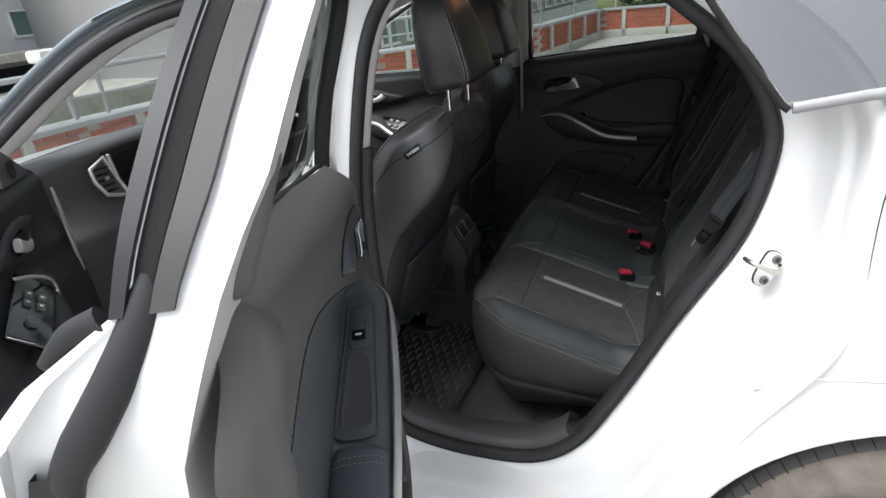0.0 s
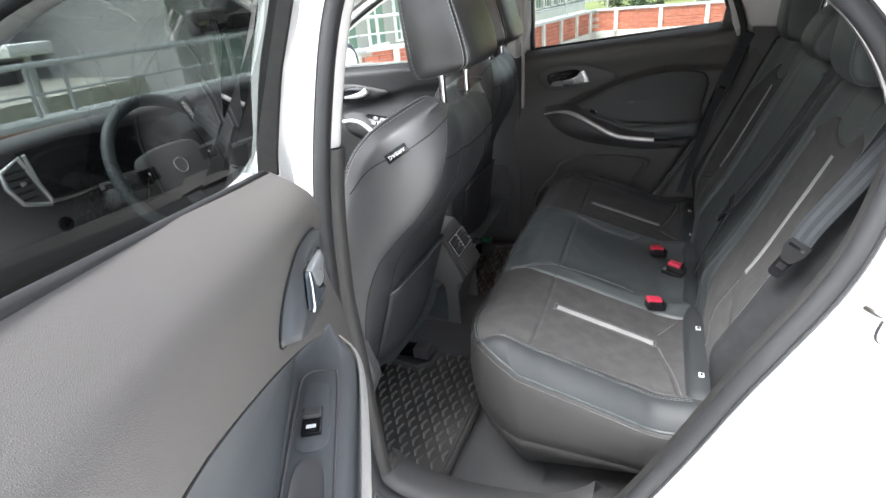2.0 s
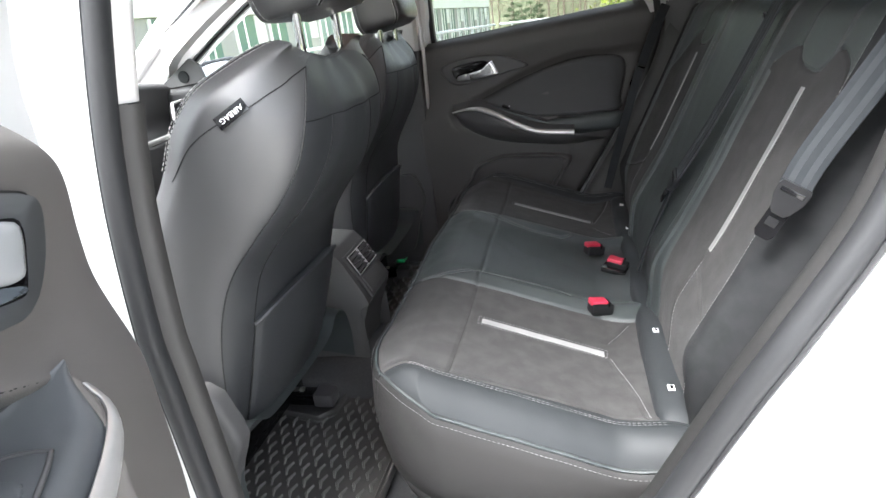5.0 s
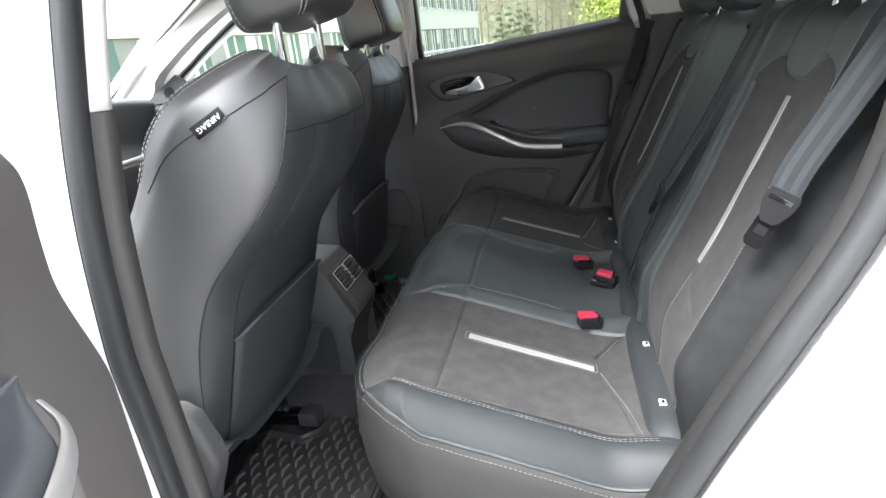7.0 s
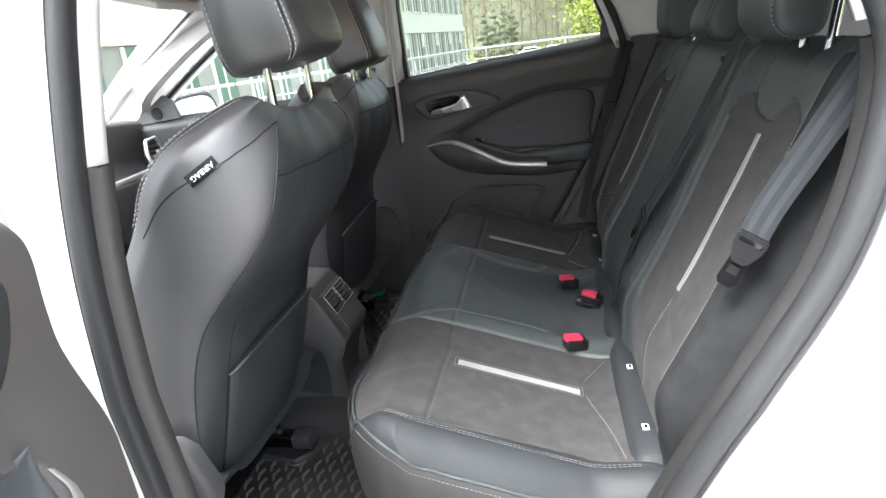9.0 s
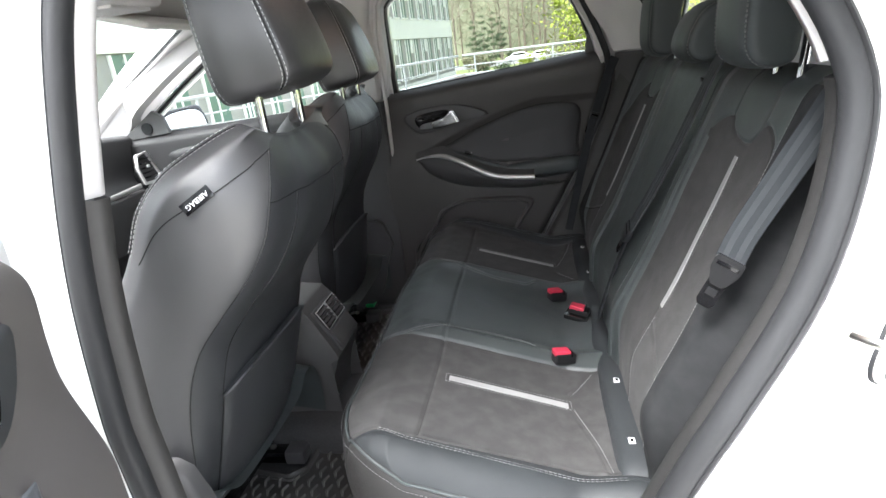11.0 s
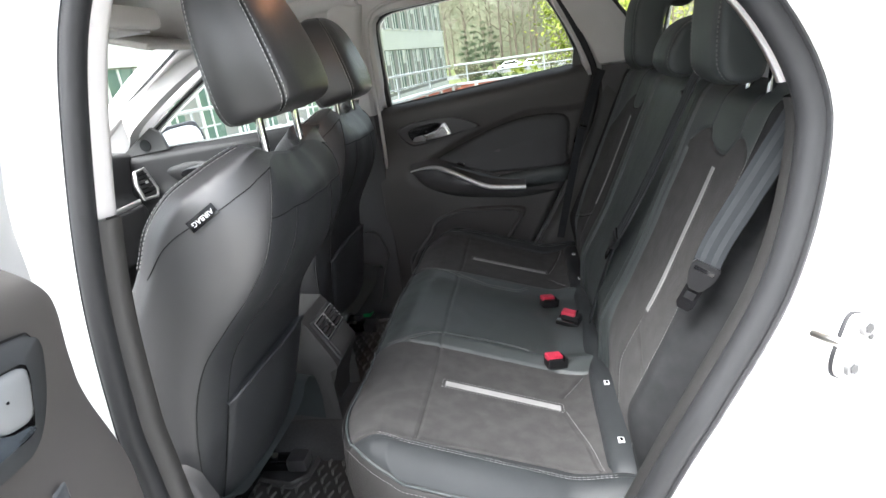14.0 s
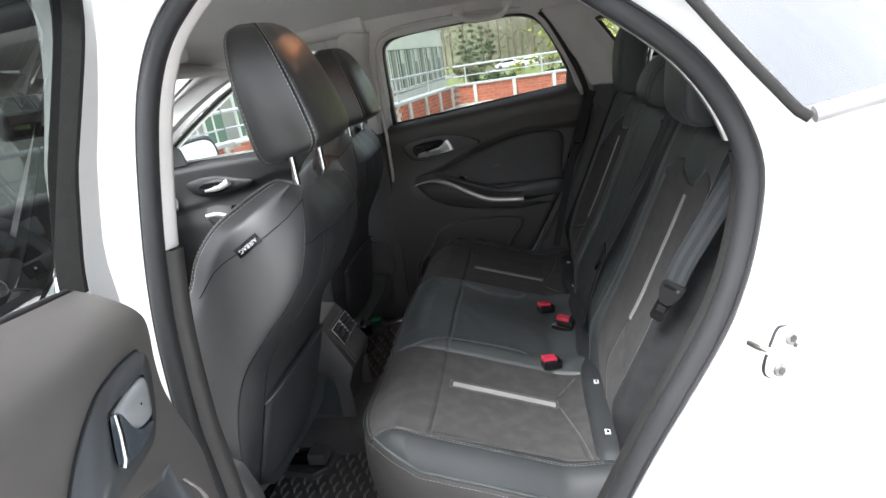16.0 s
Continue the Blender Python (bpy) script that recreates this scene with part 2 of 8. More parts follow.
def even(pts, m, closed=False):
    """A smooth curve through pts, resampled at even distances."""
    C = curve(pts, 600, closed)
    if closed:
        C = np.vstack([C, C[:1]])
    L = np.concatenate([[0], np.cumsum(np.linalg.norm(np.diff(C, axis=0), axis=1))])
    q = np.linspace(0, L[-1], m + 1)[:-1] if closed else np.linspace(0, L[-1], m)
    return np.stack([np.interp(q, L, C[:, k]) for k in range(C.shape[1])], 1)


def smooth(a, b, v):
    t = np.clip((np.asarray(v, float) - a) / (b - a), 0, 1)
    return t * t * (3 - 2 * t)


def mesh_of(name, verts, faces, mats, index=None, flat=False, sharp=None):
    me = bpy.data.meshes.new(name)
    me.from_pydata([tuple(v) for v in np.asarray(verts, float)], [], [tuple(int(i) for i in f) for f in faces])
    for mt in (mats if isinstance(mats, (list, tuple)) else [mats]):
        me.materials.append(mt)
    if index is not None:
        me.polygons.foreach_set("material_index", np.asarray(index, dtype=np.int32))
    if not flat:
        me.shade_smooth()
        if sharp:
            me.set_sharp_from_angle(angle=radians(sharp))
    me.update()
    return me


def thing(name, base, label, category, group="", kind=""):
    e = new(name)
    e.empty_display_size = 0.1
    e.location = base
    return tagged(e, label, category, group, kind)


def part(name, shape, mat, parent, label="", sharp=40, flat=False):
    """Links a bmesh or a mesh as one part, made in world metres, under a thing or a part."""
    if isinstance(shape, bmesh.types.BMesh):
        me = bpy.data.meshes.new(name)
        bmesh.ops.recalc_face_normals(shape, faces=shape.faces)
        shape.to_mesh(me)
        shape.free()
        me.materials.append(mat)
        if not flat:
            me.shade_smooth()
            me.set_sharp_from_angle(angle=radians(sharp))
    else:
        me = shape
    ob = new(name, me)
    if parent is not None:
        ob.parent = parent
        if parent.type == "EMPTY":
            ob.matrix_parent_inverse = Matrix.Translation(parent.location).inverted()
    return tagged(ob, label) if label else ob


def grid_faces(nu, nv, wrap_u=False, wrap_v=False):
    f = []
    for i in range(nu if wrap_u else nu - 1):
        for j in range(nv if wrap_v else nv - 1):
            i2, j2 = (i + 1) % nu, (j + 1) % nv
            f.append((i * nv + j, i2 * nv + j, i2 * nv + j2, i * nv + j2))
    return f


def sheet(name, V, mat, parent, label="", wrap_u=False, wrap_v=False, caps=False, sharp=None):
    """A smooth sheet over a grid of points; caps closes both ends of a tube that wraps in v."""
    nu, nv = V.shape[:2]
    f = grid_faces(nu, nv, wrap_u, wrap_v)
    if caps:
        f += [tuple(range(nv)), tuple((nu - 1) * nv + j for j in reversed(range(nv)))]
    return part(name, mesh_of(name, V.reshape(-1, 3), f, mat, sharp=sharp), mat, parent, label)


def tube_points(C, rx, ry=None, n=10, closed=False, up=(0, 0, 1), power=2.0, taper=None):
    """Rings round a curve: rx across, ry along up; power above 2 squares the section."""
    C = np.asarray(C, float)
    ry = rx if ry is None else ry
    T = np.gradient(C, axis=0)
    if closed:
        T = np.roll(C, -1, 0) - np.roll(C, 1, 0)
    T /= np.linalg.norm(T, axis=1)[:, None] + 1e-12
    U = np.asarray(up, float)
    U = np.broadcast_to(U, C.shape) if U.ndim == 1 else U
    S = np.cross(T, U)
    S /= np.linalg.norm(S, axis=1)[:, None] + 1e-12
    N = np.cross(S, T)
    a = np.arange(n) * 2 * np.pi / n
    ca, sa = np.cos(a), np.sin(a)
    ca, sa = np.sign(ca) * np.abs(ca) ** (2 / power), np.sign(sa) * np.abs(sa) ** (2 / power)
    k = np.ones(len(C)) if taper is None else np.asarray(taper)
    return C[:, None] + S[:, None] * (ca * rx)[None, :, None] * k[:, None, None] + N[:, None] * (sa * ry)[None, :, None] * k[:, None, None]


def tube(name, C, rx, mat, parent, ry=None, n=10, closed=False, up=(0, 0, 1), power=2.0, label="", taper=None):
    V = tube_points(C, rx, ry, n, closed, up, power, taper)
    return sheet(name, V, mat, parent, label, wrap_u=closed, wrap_v=True, caps=not closed, sharp=60)


def box(size, at, bevel=0.004, turn=None, segments=2):
    """A bevelled block as a bmesh, turned by a matrix."""
    bm = bmesh.new()
    bmesh.ops.create_cube(bm, size=1)
    bmesh.ops.scale(bm, vec=size, verts=bm.verts)
    if bevel:
        bmesh.ops.bevel(bm, geom=list(bm.edges), offset=bevel, segments=segments, profile=0.6, affect="EDGES")
    m = Matrix.Translation(at) @ (turn.to_4x4() if turn is not None else Matrix.Identity(4))
    bmesh.ops.transform(bm, matrix=m, verts=bm.verts)
    return bm


def prism(outline, thick, at, turn=None, bevel=0.002, segments=2):
    """A flat outline (2D) pushed out by thick along its normal, with bevelled rims."""
    bm = bmesh.new()
    vs = [bm.verts.new((x, y, 0)) for x, y in outline]
    f = bm.faces.new(vs)
    ret = bmesh.ops.extrude_face_region(bm, geom=[f])
    top = [v for v in ret["geom"] if isinstance(v, bmesh.types.BMVert)]
    bmesh.ops.translate(bm, vec=(0, 0, thick), verts=top)
    if bevel:
        rim = [e for e in bm.edges if all(v in top for v in e.verts)]
        bmesh.ops.bevel(bm, geom=rim, offset=bevel, segments=segments, profile=0.5, affect="EDGES")
    m = Matrix.Translation(at) @ (turn.to_4x4() if turn is not None else Matrix.Identity(4))
    bmesh.ops.transform(bm, matrix=m, verts=bm.verts)
    return bm


def axes(xa, za):
    """A turn whose local z points along za and local x nearly along xa."""
    z = Vector(za).normalized()
    x = Vector(xa)
    x = (x - z * x.dot(z)).normalized()
    y = z.cross(x)
    return Matrix((x, y, z)).transposed()


def holed_plate(name, outer, holes, place, thick, mat, parent, label="", cell=0.0):
    """A plate with openings through it: outlines in 2D, place(a, b, depth) gives the point in the world."""
    bm = bmesh.new()
    loops = []
    for o in [outer] + list(holes):
        vs = [bm.verts.new((a, b, 0)) for a, b in o]
        loops.append(vs)
        for i in range(len(vs)):
            bm.edges.new((vs[i], vs[(i + 1) % len(vs)]))
    bmesh.ops.triangle_fill(bm, use_beauty=True, use_dissolve=False, edges=list(bm.edges))
    if cell:
        for k in (0, 1):
            lo, hi = min(p[k] for p in outer), max(p[k] for p in outer)
            for c in np.arange(lo + cell, hi - cell / 2, cell):
                bmesh.ops.bisect_plane(bm, geom=bm.verts[:] + bm.edges[:] + bm.faces[:], dist=1e-6, plane_co=(c, 0, 0) if k == 0 else (0, c, 0), plane_no=(1, 0, 0) if k == 0 else (0, 1, 0))
        edge_next = {}
        for e in bm.edges:
            if len(e.link_faces) == 1:
                for a, b in (tuple(e.verts), tuple(e.verts)[::-1]):
                    edge_next.setdefault(a, []).append(b)
        loops = []
        while edge_next:
            a = next(iter(edge_next))
            run = [a]
            while True:
                onward = [b for b in edge_next.pop(run[-1], []) if b in edge_next]
                if not onward:
                    break
                run.append(onward[0])
            loops.append(run)
    co = [tuple(v.co[:2]) for v in bm.verts]
    bm.verts.index_update()
    tris = [tuple(v.index for v in f.verts) for f in bm.faces]
    rims = [[v.index for v in vs] for vs in loops]
    bm.free()
    n = len(co)
    V = [place(a, b, 0.0) for a, b in co] + [place(a, b, thick) for a, b in co]
    F = tris + [tuple(n + i for i in reversed(t)) for t in tris]
    for r in rims:
        for i in range(len(r)):
            a, b = r[i], r[(i + 1) % len(r)]
            F.append((a, b, n + b, n + a))
    me = mesh_of(name, V, F, mat, sharp=35)
    b2 = bmesh.new()
    b2.from_mesh(me)
    bmesh.ops.recalc_face_normals(b2, faces=b2.faces)
    b2.to_mesh(me)
    b2.free()
    return part(name, me, mat, parent, label)


def stitches(name, C, parent, mat=None, dash=0.0038, gap=0.0028, r=0.00036, lift=(0, 0, 0), label="pale stitching"):
    """A row of short threads along a curve."""
    C = np.asarray(C, float) + np.asarray(lift)
    L = np.concatenate([[0], np.cumsum(np.linalg.norm(np.diff(C, axis=0), axis=1))])
    count = max(1, int(L[-1] / (dash + gap)))
    V, F = [], []
    for k in range(count):
        a = k * (dash + gap)
        p, q = (np.array([np.interp(s, L, C[:, j]) for j in range(3)]) for s in (a, a + dash))
        d = (q - p) / (np.linalg.norm(q - p) + 1e-9)
        s = np.cross(d, (0.3, 0.5, 0.8))
        s /= np.linalg.norm(s) + 1e-9
        u = np.cross(s, d)
        b = len(V)
        for c in (p, q):
            V += [c + s * r, c + u * r, c - s * r, c - u * r]
        F += [(b + i, b + (i + 1) % 4, b + 4 + (i + 1) % 4, b + 4 + i) for i in range(4)]
        F += [(b, b + 3, b + 2, b + 1), (b + 4, b + 5, b + 6, b + 7)]
    return part(name, mesh_of(name, V, F, mat or THREAD), None, parent, label)

# ---------------------------------------------------------------- the car's body


def side_y(z):
    """Half width of the door opening at the height z: the sides lean in above the belt."""
    return 0.72 - 0.14 * np.maximum(0, np.asarray(z, float) - 0.9)


def belt_z(x):
    return 1.165 + 0.09 * (np.asarray(x, float) + 0.27)


car = thing("car", (0.4, 0, 0.03), "white five-door family car with its near side doors standing open", "car")

# the rear door's opening on the near side, as an outline (x, z)
OPENING = even([(-0.325, 0.52), (-0.338, 0.80), (-0.348, 1.06), (-0.325, 1.26), (-0.29, 1.40), (-0.232, 1.485), (-0.13, 1.545), (0.04, 1.555),
                (0.19, 1.50), (0.310, 1.415), (0.40, 1.335), (0.452, 1.245), (0.460, 1.165), (0.425, 1.03), (0.335, 0.866), (0.24, 0.665),
                (0.155, 0.515), (0.05, 0.435), (-0.10, 0.415), (-0.23, 0.425), (-0.305, 0.455)], 180, closed=True)
tan = np.roll(OPENING, -1, 0) - np.roll(OPENING, 1, 0)
tan /= np.linalg.norm(tan, axis=1)[:, None]
OUT = np.stack([-tan[:, 1], tan[:, 0]], 1)
if ((OPENING - OPENING.mean(0)) * OUT).sum() < 0:
    OUT = -OUT
low = smooth(0.3, 0.95, -OUT[:, 1])
front = smooth(0.5, 0.95, -OUT[:, 0])
top = smooth(0.3, 0.9, OUT[:, 1])
rear_low = np.clip(OUT[:, 0], 0, 1) * smooth(0.1, 0.7, -OUT[:, 1])
WIDE = 0.80 - 0.50 * low - 0.30 * front - 0.25 * top + 0.75 * rear_low
DEEP = 1.0 - 0.62 * front - 0.25 * top


def ring(off, dy, sgn=-1, wide=True):
    p = OPENING + OUT * (off * (WIDE if wide else 1))[:, None] if wide else OPENING + OUT * off
    y = sgn * (side_y(p[:, 1]) + dy * DEEP)
    return np.stack([p[:, 0], y, p[:, 1]], 1)


jamb = np.stack([ring(o, d) for o, d in ((-0.006, -0.010), (0.004, 0.012), (0.03, 0.020), (0.055, 0.028), (0.072, 0.045), (0.085, 0.085), (0.092, 0.10),
                                         (0.100, 0.104), (0.106, 0.115), (0.113, 0.148), (0.124, 0.160), (0.14, 0.163))], 0)
sheet("door_jamb", jamb, PAINT, car, "glossy white painted door jamb", wrap_v=True)
tube("door_seal", ring(-0.009, 0.004, wide=False), 0.0125, RUBBER, car, ry=0.014, n=12, closed=True, up=(0, 1, 0), label="black rubber door seal", power=2.4)
tube("seal_lip", ring(0.002, 0.010, wide=False), 0.004, RUBBER, car, ry=0.008, n=8, closed=True, up=(0, 1, 0))

# trims just inside the seal: pale above, dark grey below
n_o = len(OPENING)


def lining_piece(name, test, mat, label, depth=0.10, inset=0.03):
    idx = [i for i in range(n_o) if test(OPENING[i])]
    runs, cur = [], [idx[0]]
    for a, b in zip(idx, idx[1:]):
        if b == a + 1:
            cur.append(b)
        else:
            runs.append(cur)
            cur = [b]
    runs.append(cur)
    if len(runs) > 1 and runs[0][0] == 0 and runs[-1][-1] == n_o - 1:
        runs[0] = runs.pop() + runs[0]
    for r in runs:
        if len(r) < 3:
            continue
        P, O = OPENING[r], OUT[r]
        V = []
        for off, dy in ((-inset + 0.012, -0.006), (-inset - 0.004, -0.012), (-inset - 0.010, -0.03), (-inset - 0.008, -depth), (-inset + 0.02, -depth - 0.01)):
            q = P + O * off
            V.append(np.stack([q[:, 0], -(side_y(q[:, 1]) + dy), q[:, 1]], 1))
        sheet(name, np.stack(V, 0), mat, car, label)


lining_piece("pillar_trim", lambda p: p[0] < 0.1 and p[1] > 1.165, PILLAR, "pale grey upper pillar trim", depth=0.040, inset=0.012)
lining_piece("lower_pillar_trim", lambda p: p[0] < -0.2 and 0.47 < p[1] <= 1.178, TRIM_GREY, "dark grey lower pillar trim", depth=0.03, inset=0.024)
lining_piece("roof_edge_trim", lambda p: p[0] >= 0.1 and p[1] > 1.235, PILLAR, "pale trim along the roof edge", depth=0.02, inset=0.010)
lining_piece("wheelhouse_trim", lambda p: p[0] > 0.12 and 0.50 < p[1] <= 1.235, WHEEL_TRIM, "dark grained wheelhouse trim", depth=0.035, inset=0.008)
lining_piece("sill_trim", lambda p: p[1] <= 0.50 and p[0] < 0.16, PLASTIC, "black plastic sill plate", depth=0.085, inset=0.022)

# quarter panel behind the door, with the wheel arch cut into it
ARCH = (0.79, 0.40, 0.435)
q = jamb[-1]
edge = [i for i in range(n_o) if (q[i, 0] > 0.30 and q[i, 2] > 0.5) or (q[i, 2] < 0.9 and q[i, 0] > 0.02)]
edge = sorted(edge, key=lambda i: -q[i, 2])
skin = [(q[i, 0] - 0.002, q[i, 2]) for i in edge]
arch = [(ARCH[0] + ARCH[2] * math.cos(a), ARCH[1] + ARCH[2] * math.sin(a)) for a in np.linspace(radians(188), radians(-5), 40)]
outline = skin + [(0.10, 0.345)] + [p for p in arch] + [(1.42, 0.42), (1.52, 0.80), (1.47, 1.06), (1.30, 1.30), (1.02, 1.47), (0.55, 1.51)]


def skin_y(x, z):
    z = np.asarray(z, float)
    flare = 0.025 * np.exp(-(np.hypot(x - ARCH[0], z - ARCH[1]) - ARCH[2]) ** 2 / 0.004)
    return 0.862 + flare - 0.30 * np.maximum(0, z - 1.2) + 0.02 * np.exp(-((z - 1.05) / 0.12) ** 2) - 0.05 * np.maximum(0, 0.5 - z)


holed_plate("quarter_panel", outline, [], lambda a, b, d: (a, -(skin_y(a, b) - d), b), 0.012, PAINT, car, "white quarter panel over the rear wheel", cell=0.03)
lip = np.array([(a, -(skin_y(a, b) - 0.004), b) for a, b in arch])
tube("wheel_arch_lip", lip, 0.010, PAINT, car, ry=0.012, up=(0, 1, 0))
liner_in = np.array([[(x, -y, z) for x, z in [(ARCH[0] + (ARCH[2] - 0.006) * math.cos(a), ARCH[1] + (ARCH[2] - 0.006) * math.sin(a)) for a in np.linspace(radians(188), radians(-5), 30)]] for y in (0.87, 0.70, 0.55)])
sheet("wheel_arch_liner", liner_in, PLASTIC, car, "black wheel arch liner")
# crease of the arch flare
cre = np.array([(x, -(skin_y(x, z) + 0.001), z) for x, z in curve([(0.452, 0.832), (0.52, 0.862), (0.60, 0.88), (0.70, 0.89), (0.85, 0.885), (1.0, 0.86)], 40)])
tube("flare_crease", cre, 0.004, PAINT, car, ry=0.003, up=(0, 1, 0))
# sill below the door
xs = np.linspace(-1.45, 0.34, 24)
sill = np.stack([np.stack([xs, np.full(24, -y), np.full(24, z)], 1) for y, z in ((0.74, 0.408), (0.80, 0.405), (0.855, 0.395), (0.872, 0.372), (0.870, 0.345), (0.852, 0.335), (0.852, 0.318), (0.862, 0.305), (0.85, 0.25), (0.80, 0.22))], 0)
sheet("sill_panel", sill, PAINT, car, "white sill panel below the doors")
sheet("sill_cladding", np.stack([np.stack([xs, np.full(24, -y), np.full(24, z)], 1) for y, z in ((0.868, 0.300), (0.876, 0.26), (0.86, 0.20), (0.76, 0.18))], 0), PLASTIC, car, "black lower sill cladding")

# striker on the rear jamb
striker = thing("door_striker", (0.455, -0.785, 1.01), "zinc-plated steel door striker with two screws on the white jamb", "striker")
st = axes((0.50, 0, 0.87), (0.42, -0.90, 0.10))
S0 = Vector((0.461, -0.763, 1.003))
plate_o = [(0.84 * p[0], 0.84 * p[1]) for p in even([(0.036, -0.004), (0.034, 0.010), (0.026, 0.017), (0.0, 0.018), (-0.022, 0.017), (-0.034, 0.011), (-0.037, 0.002), (-0.034, -0.010), (-0.026, -0.017), (0.0, -0.018), (0.024, -0.018), (0.033, -0.013)], 40, closed=True)]
part("gasket", prism([(x * 1.05, y * 1.09) for x, y in plate_o], 0.0035, S0 - st @ Vector((0, 0, 0.001)), st, bevel=0.001), RUBBER, striker, "black gasket")
part("base_plate", prism(plate_o, 0.003, S0 + st @ Vector((0, 0, 0.0025)), st, bevel=0.001), PLATE, striker, "white coated base plate")
for k in (-0.0195, 0.0195):
    bm = prism([(0.0080 * math.cos(a), 0.0075 * math.sin(a)) for a in np.linspace(0, 2 * math.pi, 20, endpoint=False)], 0.004, S0 + st @ Vector((k, -0.002, 0.007)), st)
    sc = part("screw", bm, SCREW, striker, "grey torx screw")
    part("socket", prism([(0.0040 * (1 + 0.25 * (i % 2)) * math.cos(i * math.pi / 6), 0.0040 * (1 + 0.25 * (i % 2)) * math.sin(i * math.pi / 6)) for i in range(12)], 0.0006, S0 + st @ Vector((k, -0.002, 0.0111)), st, bevel=0), GLOSS, sc)
part("locating_pin", prism([(0.003 * math.cos(a), 0.003 * math.sin(a)) for a in np.linspace(0, 2 * math.pi, 12, endpoint=False)], 0.001, S0 + st @ Vector((0.013, -0.013, 0.0068)), st, bevel=0), GLOSS, striker)
loop = [S0 + st @ Vector(p) for p in ((0.0, -0.010, 0.004), (0.0, -0.009, 0.018), (0.0, 0.004, 0.027), (0.0, 0.020, 0.029), (0.0, 0.034, 0.027), (0.0, 0.043, 0.020), (0.0, 0.044, 0.008), (0, 0.040, -0.004))]
tube("catch_loop", curve(loop, 26), 0.0042, STEEL, striker, up=tuple(st @ Vector((1, 0, 0))))

# quarter window behind the door, near side: dark glass in a rubber frame
qg = [(0.440, 1.290), (0.305, 1.475), (0.36, 1.50), (0.9, 1.44), (1.12, 1.34), (0.60, 1.315)]


def glass_y(z):
    return -(0.868 - 0.32 * (z - 1.2))


gv = [(x, glass_y(z), z) for x, z in qg]
qw = part("quarter_window", mesh_of("quarter_window", gv, [tuple(range(6))], PANE_PRIVACY, flat=True), None, car, "dark privacy glass quarter window")
qw.visible_shadow = False
tube("quarter_window_seal", np.array([(x, glass_y(z) - 0.004, z) for x, z in even([(0.295, 1.478), (0.357, 1.391), (0.397, 1.336), (0.420, 1.306), (0.434, 1.288), (0.443, 1.281)], 24)]), 0.0050, FELT, qw, ry=0.004, up=(0, 1, 0), label="black window seal")
tube("quarter_window_sill", np.array([(x, glass_y(z) - 0.003, z) for x, z in even([(0.447, 1.283), (0.505, 1.293), (0.60, 1.304), (1.1, 1.335)], 16)]), 0.0075, TRIM_SILL, qw, ry=0.006, up=(0, 1, 0), label="grey window strip")

# wheel
wheel = part("wheel", prism([(0.10 * math.cos(a), 0.10 * math.sin(a)) for a in np.linspace(0, 2 * math.pi, 24, endpoint=False)], 0.06, (ARCH[0], -0.80, 0.40), axes((1, 0, 0), (0, -1, 0))), RIM, car, "alloy rear wheel")
prof = [(0.235, 0.80), (0.26, 0.855), (0.30, 0.872), (0.345, 0.872), (0.372, 0.858), (0.385, 0.835), (0.388, 0.78), (0.388, 0.70), (0.37, 0.66), (0.26, 0.66)]
A = np.linspace(0, 2 * math.pi, 96, endpoint=False)
tv = []
for a in A:
    row = []
    for r, y in prof:
        row.append((ARCH[0] + r * math.cos(a), -y, 0.40 + r * math.sin(a)))
    tv.append(row)
tyre = sheet("tyre", np.array(tv)[:, 4:], FELT, wheel, "black tyre with curved grooves in its shoulder", wrap_u=True, sharp=30)
sheet("sidewall", np.array(tv)[:, :5], SIDEWALL, tyre, "sidewall covered in brown dust", wrap_u=True, sharp=30)
blocks_v, blocks_f = [], []
for a in np.linspace(0, 2 * math.pi, 84, endpoint=False):
    b0 = len(blocks_v)
    for r, y, da in ((0.3715, 0.862, 0.0), (0.382, 0.845, 0.004), (0.3885, 0.815, 0.022), (0.391, 0.77, 0.034)):
        for s in (-0.0350, 0.0350):
            for dr in (-0.004, 0.003):
                blocks_v.append((ARCH[0] + (r + dr) * math.cos(a + s + da), -y, 0.40 + (r + dr) * math.sin(a + s + da)))
    for k in range(3):
        o = b0 + 4 * k
        blocks_f += [(o + 1, o + 3, o + 7, o + 5), (o, o + 1, o + 5, o + 4), (o + 2, o + 6, o + 7, o + 3)]
tread = part("tread", mesh_of("tread", blocks_v, blocks_f, TYRE, flat=True), None, tyre)
tagged(tread, kind="stuff")
spoke_v = [(0.03, -0.03), (0.23, -0.02), (0.235, 0.03), (0.03, 0.03)]
for k in range(5):
    t2 = axes((math.cos(k * 1.2566 + 0.3), 0, math.sin(k * 1.2566 + 0.3)), (0, -1, 0))
    part("spoke", prism(spoke_v, 0.03, (ARCH[0], -0.81, 0.40), t2, bevel=0.008), RIM, wheel)
tube("rim_ring", np.array([(ARCH[0] + 0.24 * math.cos(a), -0.845, 0.40 + 0.24 * math.sin(a)) for a in A]), 0.008, RIM, wheel, closed=True, up=(0, 1, 0))

for px, sg in ((-2.69, 1), (0.0, -1), (-2.69, -1)):
    turn = Matrix.Translation((2 * ARCH[0], 0, 0)) @ Matrix.Rotation(math.pi, 4, "Z") if sg < 0 else Matrix.Identity(4)
    copy_thing(wheel, Matrix.Translation((px, 0, 0)) @ turn)

# dark trim behind the far rear door
fz = np.linspace(0.50, 1.165, 24)
